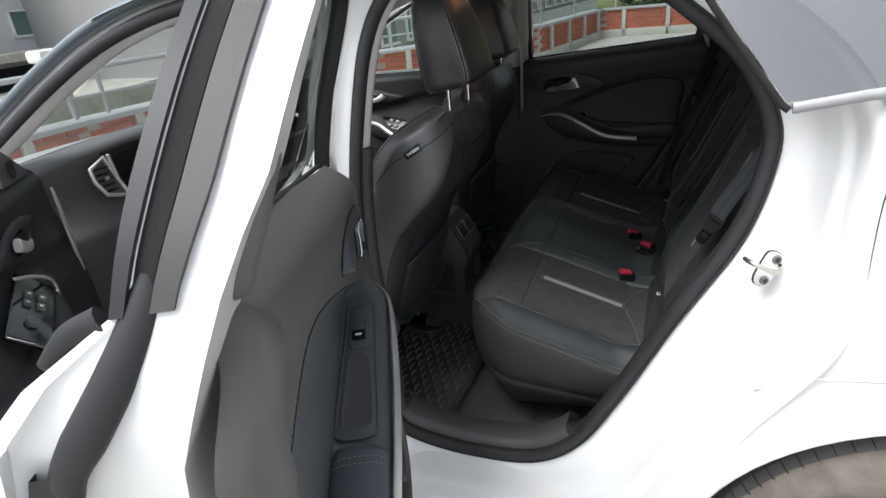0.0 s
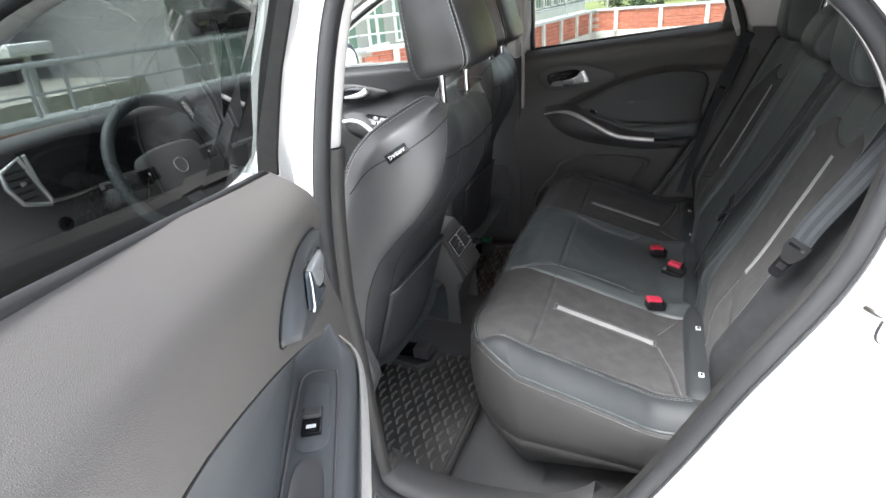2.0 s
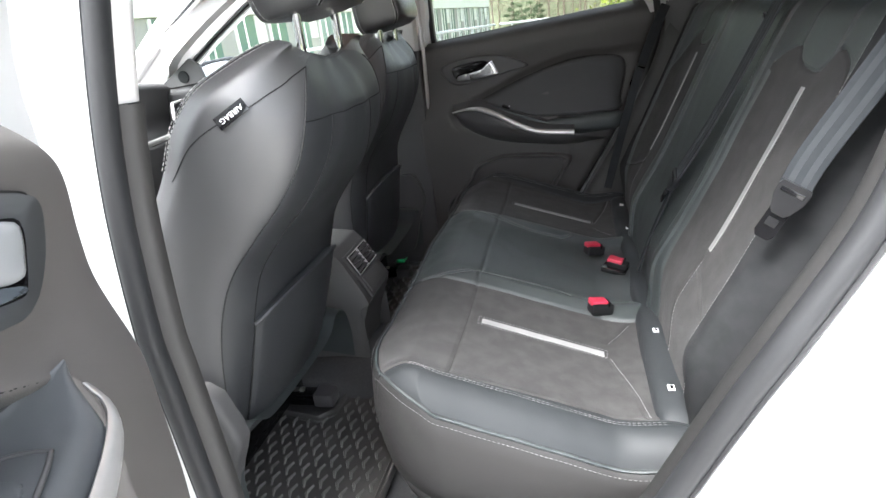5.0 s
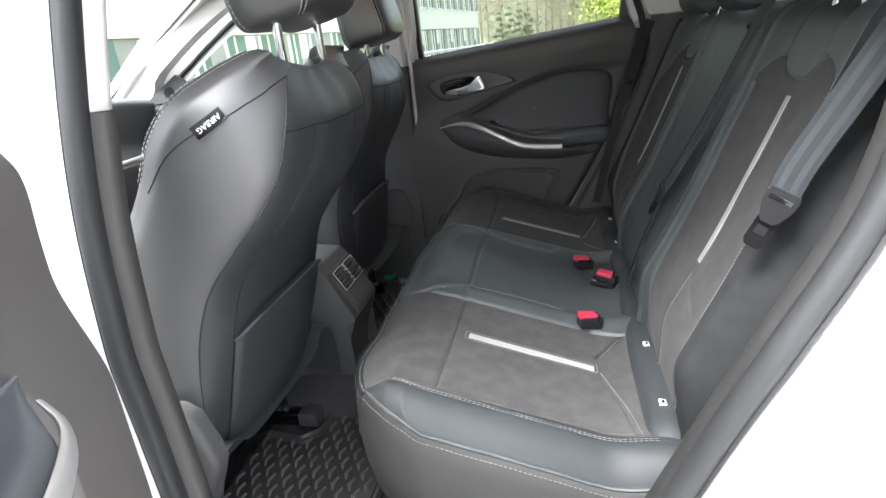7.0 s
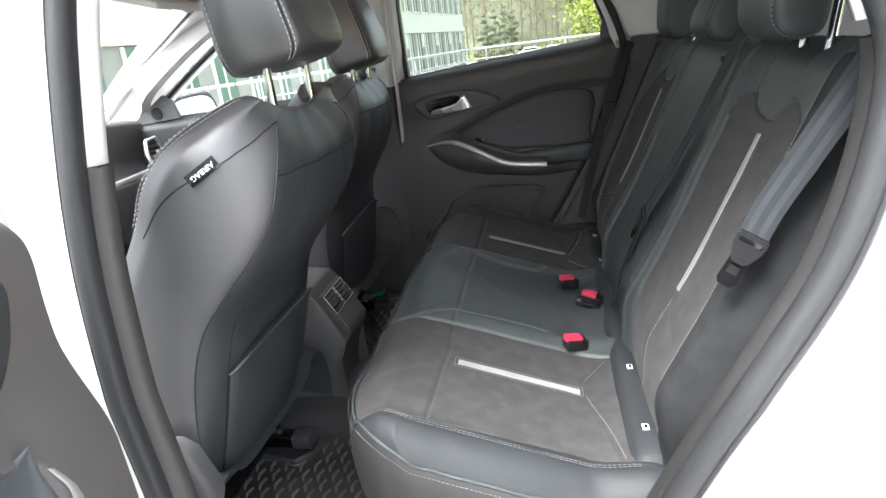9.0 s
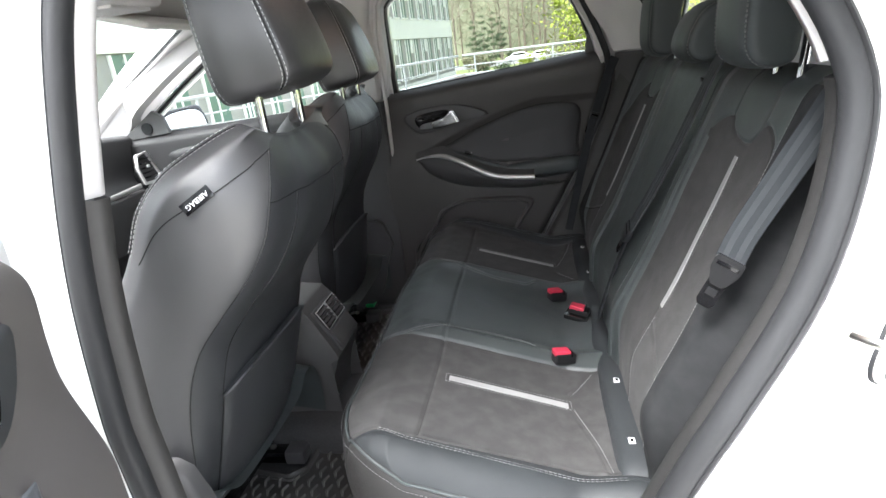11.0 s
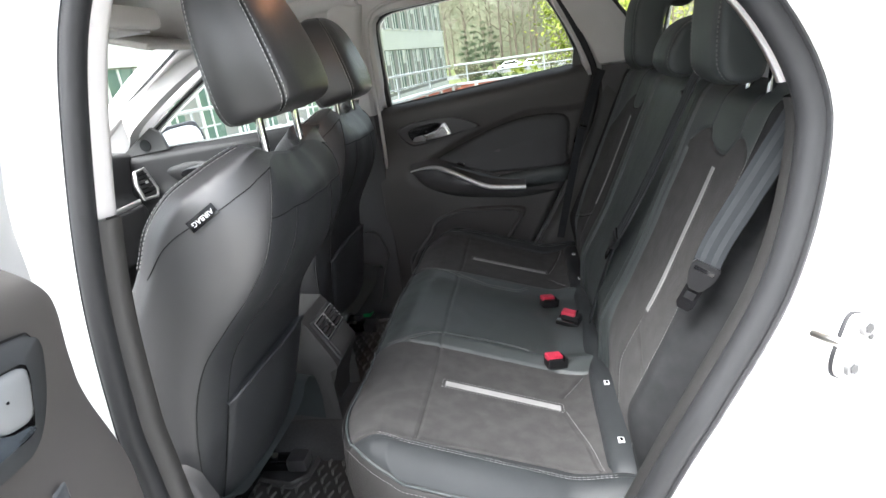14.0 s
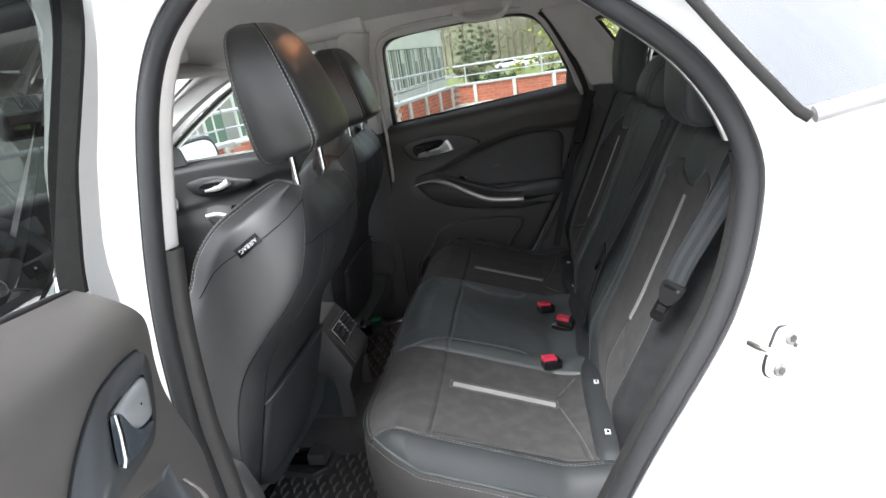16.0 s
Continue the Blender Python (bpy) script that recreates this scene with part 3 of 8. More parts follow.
fx_ = np.interp(fz, (0.42, 0.50, 0.636, 0.87, 1.03, 1.105, 1.165), (0.06, 0.115, 0.197, 0.330, 0.395, 0.420, 0.432))
sheet("far_quarter_trim", np.stack([np.stack([fx_ + a, np.full(24, y), fz], 1) for a, y in ((0.004, 0.715), (0.008, 0.672), (0.020, 0.660), (0.08, 0.650), (0.24, 0.640))], 0), TRIM_GREY, car, "dark trim behind the far rear door")

# roof, headliner, pillars
ys = np.linspace(-1, 1, 25)


def roof_z(x):
    return 1.575 - 0.13 * np.maximum(0, -(x + 0.1)) ** 2 - 0.16 * np.maximum(0, x - 0.3) ** 2


def roof_sheet(x0, x1, half, drop, lift, n=30):
    X = np.linspace(x0, x1, n)
    V = np.zeros((n, 25, 3))
    for i, x in enumerate(X):
        V[i, :, 0] = x
        V[i, :, 1] = ys * half
        V[i, :, 2] = roof_z(x) + lift - drop * np.abs(ys) ** 4
    return V


sheet("headliner", roof_sheet(-0.93, 1.35, 0.63, 0.045, 0.0), LINER, car, "pale grey woven headliner")
sheet("roof_panel", roof_sheet(-0.98, 1.40, 0.70, 0.06, 0.06), PAINT, car, "white roof panel")
for s in (-1, 1):
    # A pillar, inside trim and outside skin
    pil = even([(-1.62, s * 0.80, 1.06), (-1.40, s * 0.735, 1.195), (-1.16, s * 0.675, 1.345), (-0.95, s * 0.635, 1.445), (-0.70, s * 0.615, 1.500), (-0.30, s * 0.612, 1.522)], 40)
    tube("windscreen_pillar_trim", pil, 0.036, PILLAR, car, ry=0.028, n=12, up=(0.3, s * 1.0, 0.3), label="pale grey windscreen pillar trim", power=2.6)
    tube("windscreen_pillar", pil + np.array([-0.034, s * 0.036, 0.022]), 0.014, PILLAR_EDGE, car, ry=0.020, n=12, up=(0.3, s * 1.0, 0.3), label="blue-grey glossy windscreen pillar edge")
    tube("front_door_seal", pil + np.array([0.012, s * 0.050, -0.012]), 0.016, RUBBER, car, ry=0.012, n=8, up=(0, 1, 0), label="black rubber seal of the front door")
    # B pillar core, front side of the opening
    bp = even([(-0.40, s * 0.735, 0.42), (-0.425, s * 0.745, 0.80), (-0.415, s * 0.715, 1.10), (-0.375, s * 0.66, 1.35), (-0.34, s * 0.625, 1.50)], 20)
    tube("centre_pillar", bp, 0.040 if s < 0 else 0.055, PAINT if s < 0 else PILLAR, car, ry=0.035, n=12, up=(0, 1, 0), power=3.5, label="white centre pillar between the doors" if s < 0 else "pale grey centre pillar trim", taper=np.linspace(1.0, 0.45, 20) if s < 0 else None)
# windscreen
ws = np.array([[(-1.72 + 0.06 * abs(v) ** 2, 0.78 * v, 1.03), (-0.93 + 0.05 * abs(v) ** 2, 0.60 * v, 1.475 - 0.02 * abs(v) ** 2)] for v in np.linspace(-1, 1, 15)])
wsc = sheet("windscreen", ws, PANE, car, "clear laminated windscreen")
wsc.visible_shadow = False
band = np.array([(-0.925 + 0.05 * v * v, 0.60 * v, 1.474 - 0.02 * v * v) for v in np.linspace(-1, 1, 15)])
tube("windscreen_border", band, 0.016, GLOSS, wsc, ry=0.004, up=(0.5, 0, 0.86))
for s in (-1, 1):
    tube("windscreen_border", even([(-1.66, s * 0.775, 1.035), (-1.27, s * 0.685, 1.26), (-0.90, s * 0.598, 1.455)], 14), 0.008, GLOSS, wsc, ry=0.004, up=(0.5, 0, 0.86), label="black windscreen border")
# bonnet and front wings, closing the car ahead
bon = np.array([[(x, 0.80 * v, z - 0.04 * v * v) for v in np.linspace(-1, 1, 13)] for x, z in ((-1.70, 1.03), (-1.95, 1.02), (-2.35, 0.96), (-2.62, 0.86), (-2.75, 0.70), (-2.78, 0.35))])
sheet("bonnet", bon, PAINT, car, "white bonnet")
for s in (-1, 1):
    fw = [(-1.44, 0.97), (-1.44, 0.30)] + [(-1.90 + 0.41 * math.cos(a), 0.40 + 0.41 * math.sin(a)) for a in np.linspace(radians(-12), radians(192), 30)] + [(-2.66, 0.30), (-2.74, 0.55), (-2.68, 0.80), (-2.40, 0.93), (-1.95, 0.985)]
    holed_plate("front_wing", fw, [], lambda a, b, d: (a, s * (0.880 - 0.25 * max(0.0, b - 0.80) - 0.55 * max(0.0, -2.25 - a) ** 1.5 - d), b), 0.012, PAINT, car, "white front wing")
sheet("bulkhead", np.array([[(-1.66, y, z) for z in (0.25, 0.6, 1.05)] for y in (-0.80, 0.80)]), PLASTIC, car, "black bulkhead")
# floor, tunnel, rear end
sheet("floor_carpet", np.array([[(x, y, z) for x, z in ((-1.66, 0.50), (-1.40, 0.40), (-0.9, 0.385), (-0.05, 0.385), (0.10, 0.387), (0.22, 0.39))] for y in np.linspace(-0.74, 0.74, 12)]), CARPET, car, "black floor carpet")
sheet("seat_pan_carpet", np.array([[(x, y, z) for x, z in ((0.0, 0.386), (0.01, 0.42), (0.04, 0.53), (0.6, 0.58))] for y in np.linspace(-0.55, 0.55, 6)]), CARPET, car, "black carpet below the bench")
sheet("floor_tunnel", np.array([[(x, 0.16 * math.cos(a) if abs(math.cos(a)) > 0.1 else 0.0, 0.38 + 0.10 * max(0, math.sin(a)) ** 0.5) for a in np.linspace(0, math.pi, 13)] for x in (-1.2, -0.6, -0.2, 0.02)]), CARPET, car, "carpeted floor tunnel")
sheet("tailgate_trim", np.array([[(x, 0.66 * v, z) for v in np.linspace(-1, 1, 7)] for x, z in ((1.50, 0.60), (1.52, 0.95), (1.45, 1.06))]), PILLAR, car, "pale tailgate trim")
tg = sheet("rear_window", np.array([[(x, w * v, z) for v in np.linspace(-1, 1, 9)] for x, z, w in ((1.45, 1.06, 0.62), (1.28, 1.30, 0.60), (1.12, 1.46, 0.56))]), PANE_DARK, car, "tinted rear window")
tg.visible_shadow = False
sheet("boot_floor", np.array([[(x, 0.70 * v, 0.62) for v in np.linspace(-1, 1, 3)] for x in (0.6, 1.5)]), CARPET, car, "dark boot floor")
sheet("parcel_shelf", np.array([[(x, 0.60 * v, 0.98) for v in np.linspace(-1, 1, 3)] for x in (0.66, 1.42)]), FABRIC, car, "black parcel shelf")
# far side: body side with window openings, C pillar
far_outer = [(-1.70, 0.30), (1.46, 0.30), (1.50, 1.0), (1.30, 1.30), (1.05, 1.46), (0.6, 1.515), (0.0, 1.535), (-0.5, 1.525), (-0.86, 1.475), (-1.25, 1.30), (-1.62, 1.08)]
far_rear = even([(-0.285, 1.10), (-0.280, 1.25), (-0.274, 1.40), (-0.265, 1.438), (-0.235, 1.458), (-0.15, 1.466), (0.0, 1.474), (0.18, 1.476), (0.245, 1.466), (0.285, 1.430), (0.338, 1.335), (0.378, 1.235), (0.38, 1.10), (0.0, 1.08)], 80, closed=True)
far_front = even([(-0.43, 1.06), (-0.425, 1.25), (-0.41, 1.40), (-0.46, 1.452), (-0.62, 1.455), (-0.82, 1.415), (-1.02, 1.325), (-1.22, 1.205), (-1.33, 1.12), (-1.32, 1.06), (-0.8, 1.05)], 48, closed=True)
far_quarter = even([(0.47, 1.405), (0.455, 1.42), (0.52, 1.425), (0.66, 1.40), (0.78, 1.345), (0.77, 1.30), (0.63, 1.285), (0.56, 1.30), (0.51, 1.35)], 30, closed=True)
holed_plate("body_side", far_outer, [[tuple(p) for p in far_rear], [tuple(p) for p in far_front], [tuple(p) for p in far_quarter]],
            lambda a, b, d: (a, float(side_y(b)) + 0.065 - 0.063 * smooth(1.14, 1.20, b) + d, b), 0.055, PILLAR, car, "pale grey inner body side with window openings")
holed_plate("outer_skin", [(x, z) for x, z in far_outer], [[tuple(p) for p in far_rear], [tuple(p) for p in far_front], [tuple(p) for p in far_quarter]],
            lambda a, b, d: (a, float(side_y(b)) + 0.12 + d, b), 0.02, PAINT, car, "white outer body side")
for lst, nm in ((far_quarter, "rear_quarter_glass"),):
    g = part(nm, mesh_of(nm, [(a, float(side_y(b)) + 0.10, b) for a, b in lst], [tuple(range(len(lst)))], PANE, flat=True), None, car, "small fixed quarter window glass")
    g.visible_shadow = False
tube("quarter_glass_seal", np.array([(a, float(side_y(b)) + 0.006, b) for a, b in far_quarter]), 0.008, RUBBER, car, closed=True, up=(0, 1, 0), label="black seal of the quarter window")
tube("far_pillar_seal", np.array([(x, float(side_y(z)) - 0.004, z) for x, z in even([(-0.335, 0.50), (-0.318, 0.85), (-0.302, 1.15), (-0.292, 1.38), (-0.24, 1.475), (0.0, 1.495), (0.22, 1.485)], 40)]), 0.006, PILLAR, car, ry=0.010, up=(0, 1, 0), label="pale door seal strip")
sheet("lower_far_pillar_trim", np.array([[(x, float(side_y(z)) - d, z) for x, d in ((-0.47, 0.004), (-0.46, 0.03), (-0.36, 0.032), (-0.318 - 0.02 * (1.15 - z), 0.026), (-0.31 - 0.02 * (1.15 - z), 0.004))] for z in (0.42, 0.6, 0.9, 1.08, 1.145)]), PLASTIC, car, "black lower centre pillar trim", sharp=40)
sheet("upper_far_pillar_trim", np.array([[(x + 0.03 * (z - 1.15), float(side_y(z)) - d, z) for x, d in ((-0.455, 0.004), (-0.445, 0.024), (-0.36, 0.026), (-0.325, 0.018), (-0.315, 0.003))] for z in (1.146, 1.25, 1.38, 1.50)]), PILLAR, car, "pale upper centre pillar trim with belt guide", sharp=40)
part("far_sill_trim", box((1.75, 0.04, 0.13), (-0.62, 0.735, 0.42), 0.012), PLASTIC, car, "black sill trim")
# rear pillar trim on the far side, pale above and black below
sheet("rear_pillar_trim", np.array([[(x0 + u * (x1 - x0), float(side_y(z)) - 0.03 * math.sin(math.pi * min(1, u * 1.1 + 0.05)) ** 0.5 - 0.004, z) for u in np.linspace(0, 1, 8)] for z, x0, x1 in ((1.215, 0.43, 0.60), (1.27, 0.408, 0.55), (1.34, 0.362, 0.512), (1.42, 0.315, 0.452), (1.47, 0.28, 0.45))]), PILLAR, car, "pale grey rear pillar trim")
sheet("rear_side_trim", np.array([[(x, float(side_y(z)) - 0.02 - 0.04 * u, z) for x, u in ((0.435 - 0.55 * max(0, 1.08 - z), 0.0), (0.50, 0.6), (0.60, 0.8), (0.75, 0.8))] for z in (0.45, 0.7, 0.95, 1.1, 1.21)]), PLASTIC, car, "black rear side trim")
tube("far_rear_door_seal", np.array([(x, float(side_y(z)) - 0.006, z) for x, z in even([(0.10, 0.45), (0.20, 0.62), (0.33, 0.86), (0.408, 1.08), (0.416, 1.18), (0.400, 1.245), (0.356, 1.345), (0.308, 1.437), (0.28, 1.468)], 40)]), 0.010, RUBBER, car, ry=0.012, up=(0, 1, 0), label="black rubber door seal")
# near side rear inner trim behind the backrest edge
sheet("near_rear_side_trim", np.array([[(x, -(float(side_y(z)) - 0.03 - 0.03 * u), z) for x, u in ((0.47 - 0.50 * max(0, 1.08 - z), 0.0), (0.58, 0.6), (0.85, 0.8))] for z in (0.45, 0.7, 0.95, 1.1, 1.26)]), PLASTIC, car, "black rear side trim")
sheet("near_rear_pillar_trim", np.array([[(x, -(float(side_y(z)) - 0.025), z) for x in (0.48 - 1.15 * max(0, z - 1.26), 0.60, 0.85, 1.1)] for z in (1.265, 1.35, 1.45, 1.51)]), PILLAR, car, "pale grey rear pillar trim")

# overhead console, visors, grab handle, inside mirror
oc = thing("overhead_console", (-0.80, 0, 1.47), "pale grey overhead console with lamp and slots", "overhead lamp")
part("housing", box((0.26, 0.30, 0.05), (-0.80, 0.0, 1.483), 0.022, segments=4), LINER, oc)
part("lens", box((0.10, 0.14, 0.012), (-0.74, 0.05, 1.457), 0.006), PILLAR, oc, "pale lamp lens")
for k in range(4):
    part("slot", box((0.012, 0.003, 0.004), (-0.80, 0.085 + 0.008 * k, 1.4575), 0.001), PLASTIC, oc)
visor_slope = Matrix.Rotation(radians(16), 3, "Y")
for s in (1, -1):
    v = thing("sun_visor", (-0.82, s * 0.37, 1.46), "pale grey sun visor with a printed warning label", "sun visor", group="sun visors")
    part("panel", box((0.17, 0.34, 0.018), (-0.845, s * 0.37, 1.452), 0.008, visor_slope, 3), LINER, v)
    part("label", box((0.05, 0.11, 0.0012), (-0.80, s * 0.46, 1.4545 - 0.010), 0.0, visor_slope), WHITE_MARK, v, "white warning label")
    part("pivot_arm", box((0.02, 0.04, 0.02), (-0.90, s * 0.55, 1.45), 0.006), PILLAR, v)
gh = thing("grab_handle", (0.10, 0.585, 1.49), "pale grey folding grab handle under the roof edge", "grab handle")
tube("grip", even([(0.02, 0.60, 1.503), (0.04, 0.585, 1.475), (0.10, 0.580, 1.468), (0.16, 0.585, 1.475), (0.18, 0.60, 1.503)], 16), 0.010, LINER, gh, ry=0.008)
for x in (0.02, 0.18):
    part("mount", box((0.035, 0.03, 0.022), (x, 0.605, 1.503), 0.007), LINER, gh)
# Added lamp above the view; it only casts warm sheen on the front headrest.
rl = thing("reading_lamp", (-0.10, -0.15, 1.57), "added unseen roof lamp with a warm lens that tints the front headrest", "reading lamp")
part("housing", box((0.10, 0.075, 0.022), (-0.10, -0.15, 1.562), 0.008, segments=3), LINER, rl)
part("lens", box((0.060, 0.042, 0.006), (-0.10, -0.15, 1.5505), 0.002), ADDED_LAMP_LENS, rl, "glowing warm lens of the added lamp")
im = thing("inside_mirror", (-1.0, -0.02, 1.37), "black frameless inside mirror on the windscreen", "mirror")
part("housing", box((0.035, 0.25, 0.068), (-1.0, -0.03, 1.365), 0.016, Matrix.Rotation(radians(-12), 3, "Z"), 4), PLASTIC, im)
part("mirror_glass", box((0.003, 0.232, 0.052), (-0.9815, -0.026, 1.365), 0.001, Matrix.Rotation(radians(-12), 3, "Z")), MIRROR, im, "mirror glass")
tube("stalk", even([(-1.01, -0.03, 1.38), (-1.06, -0.02, 1.41), (-1.07, -0.01, 1.43)], 6), 0.014, PLASTIC, im)
part("sensor_cover", box((0.14, 0.11, 0.05), (-1.03, 0.0, 1.432), 0.015, Matrix.Rotation(radians(30), 3, "Y"), 3), PLASTIC, im, "black sensor cover")

# ---------------------------------------------------------------- rear bench
bench = thing("rear_bench_seat", (0.1, 0, 0.42), "black leather and charcoal suede rear bench seat with silver strips", "car seat")
HALF = 0.60


def cushion_front(y):
    t = np.clip((np.abs(y) - 0.41) / 0.19, 0, 1)
    return -0.162 + 0.157 * (1 - np.sqrt(1 - 0.97 * t * t))


def seam_y(x):
    """Where the suede of the outer places meets the leather roll of the middle one."""
    return 0.213 + 0.012 * smooth(0.20, 0.27, x)


def roll_y(x):
    """The stitched seam on the inner side of that roll."""
    return np.interp(x, (-0.18, -0.112, -0.074, -0.03, 0.05, 0.13, 0.158), (0.222, 0.212, 0.190, 0.168, 0.150, 0.152, 0.176))


def bolster_y(x):
    """Where the suede meets the leather at the outer ends."""
    return np.interp(x, (-0.2, -0.08, 0.0, 0.10, 0.19, 0.27), (0.528, 0.529, 0.524, 0.515, 0.509, 0.523))


def groove(d, w=0.0035, depth=0.0045):
    return -depth * np.exp(-(np.asarray(d) / w) ** 2)


def segment_distance(x, y, a, b):
    d = np.array(b) - np.array(a)
    t = np.clip(((x - a[0]) * d[0] + (y - a[1]) * d[1]) / (d @ d), 0, 1)
    return np.hypot(x - a[0] - t * d[0], y - a[1] - t * d[1])


def cushion_z(x, y, seams=True):
    x, y = np.asarray(x, float), np.asarray(y, float)
    ay = np.abs(y)
    z = 0.72 - 0.3155 * np.maximum(x, -0.09) - 0.12 * np.minimum(x + 0.09, 0)
    z = z + 0.030 * smooth(0.20, 0.31, x)
    z = z + 0.019 * smooth(0.500, 0.560, ay) - 0.006 * np.exp(-((ay - 0.33) / 0.12) ** 2)
    z = z + 0.013 * np.exp(-((ay - 0.182) / 0.026) ** 2) * smooth(-0.13, -0.02, x) + 0.008 * np.exp(-(y / 0.10) ** 2)
    d = x - cushion_front(y)
    z = z - np.maximum(0.036 * np.clip((ay - 0.548) / 0.055, 0, 1) ** 2, 0.026 * np.clip(1 - d / 0.06, 0, 1) ** 2)
    if seams:
        z = z + groove(ay - bolster_y(x), 0.004, 0.004) + groove(ay - 0.544, 0.0025, 0.0012) * smooth(-0.09, -0.06, x) + groove(ay - seam_y(x)) + groove(ay - roll_y(x)) * smooth(0.17, 0.14, x) + groove(x + 0.029, 0.003, 0.003) * (ay < 0.523)
        z = z + groove(np.minimum(segment_distance(x, ay, (0.212, 0.345), (0.245, 0.445)), segment_distance(x, ay, (0.245, 0.445), (0.260, 0.522))), 0.003, 0.003)
        z = z + groove(segment_distance(x, ay, (0.212, 0.300), (0.256, 0.233)), 0.003, 0.003)
        z = z + 0.0006 * np.sin(x * 55 + 3 * np.sin(y * 23)) * np.sin(y * 41 + 2 * np.sin(x * 31))
    return z


NX, NY = 170, 620
gs = np.linspace(-1, 1, NY)
gy = HALF * np.sign(gs) * (0.55 * np.abs(gs) + 0.45 * (1 - (1 - np.abs(gs)) ** 2.2))
gu = np.linspace(0, 1, NX)
X = cushion_front(gy)[None, :] + gu[:, None] * (0.318 - cushion_front(gy))[None, :]
Y = np.broadcast_to(gy, X.shape)
V = np.stack([X, Y, cushion_z(X, Y)], -1)
faces = grid_faces(NX, NY)


def split_sheet(V, faces, region, pieces, parent):
    """Cuts a dense sheet into parts by a region number for each face."""
    flat = V.reshape(-1, 3)
    fa = np.array(faces)
    mid = flat[fa].mean(1)
    reg = region(mid)
    for k, (nm, mt, lab) in enumerate(pieces):
        sel = fa[reg == k]
        used = np.unique(sel)
        remap = np.zeros(len(flat), int)
        remap[used] = np.arange(len(used))
        part(nm, mesh_of(nm, flat[used], remap[sel], mt), mt, parent, lab)


def cushion_region(m):
    ay = np.abs(m[:, 1])
    r = np.full(len(m), 3)
    edge_y = bolster_y(m[:, 0])
    suede = (ay < edge_y) & (ay > seam_y(m[:, 0]))
    r[suede & (m[:, 1] < 0)] = 0
    r[suede & (m[:, 1] > 0)] = 1
    r[ay <= seam_y(m[:, 0])] = 2
    r[(ay >= edge_y) & (m[:, 1] > 0)] = 4
    return r


split_sheet(V, faces, cushion_region, [("seat_insert", SUEDE, "charcoal suede cushion insert"), ("seat_insert", SUEDE, "charcoal suede cushion insert"), ("middle_cushion", LEATHER, "black leather middle cushion"),
                                       ("side_bolster", BOLSTER, "smooth black leather side bolster"), ("side_bolster", BOLSTER, "smooth black leather side bolster")], bench)
# skirt round the ends and the front
bx = np.concatenate([X[::-2, 0], X[0, 1:-1:2], X[::2, -1]])
by = np.concatenate([Y[::-2, 0], Y[0, 1:-1:2], Y[::2, -1]])
bz = cushion_z(bx, by)
bt = np.stack([np.gradient(bx), np.gradient(by)], 1)
bt /= np.linalg.norm(bt, axis=1)[:, None] + 1e-9
for _ in range(5):
    bt[1:-1] = (bt[:-2] + bt[1:-1] + bt[2:]) / 3
bt[:3], bt[-3:] = bt[3], bt[-4]
bn = np.stack([bt[:, 1], -bt[:, 0]], 1)
if (bn[:, 0] * (bx - 0.1) + bn[:, 1] * by).sum() < 0:
    bn = -bn
zb = 0.505
rows = []
for out, f in ((-0.001, 0.0), (0.010, 0.05), (0.016, 0.16), (0.019, 0.35), (0.016, 0.55), (0.009, 0.72), (0.006, 0.735), (0.008, 0.75), (-0.004, 0.90), (-0.035, 1.12), (-0.06, 1.3)):
    rows.append(np.stack([bx + bn[:, 0] * out, by + bn[:, 1] * out, bz + (zb - bz) * f], 1))
sheet("cushion_skirt", np.stack(rows, 0), SKIRT, bench, "black leatherette cushion side")
piping = np.stack([bx + bn[:, 0] * 0.004, by + bn[:, 1] * 0.004, bz - 0.001], 1)
tube("cushion_piping", piping, 0.0026, LEATHER, bench, n=6)
stitches("piping_stitch", piping[: int(len(piping) * 0.98)] + np.stack([bn[:, 0] * 0.009, bn[:, 1] * 0.009, np.full(len(bx), -0.006)], 1)[: int(len(piping) * 0.98)], bench)
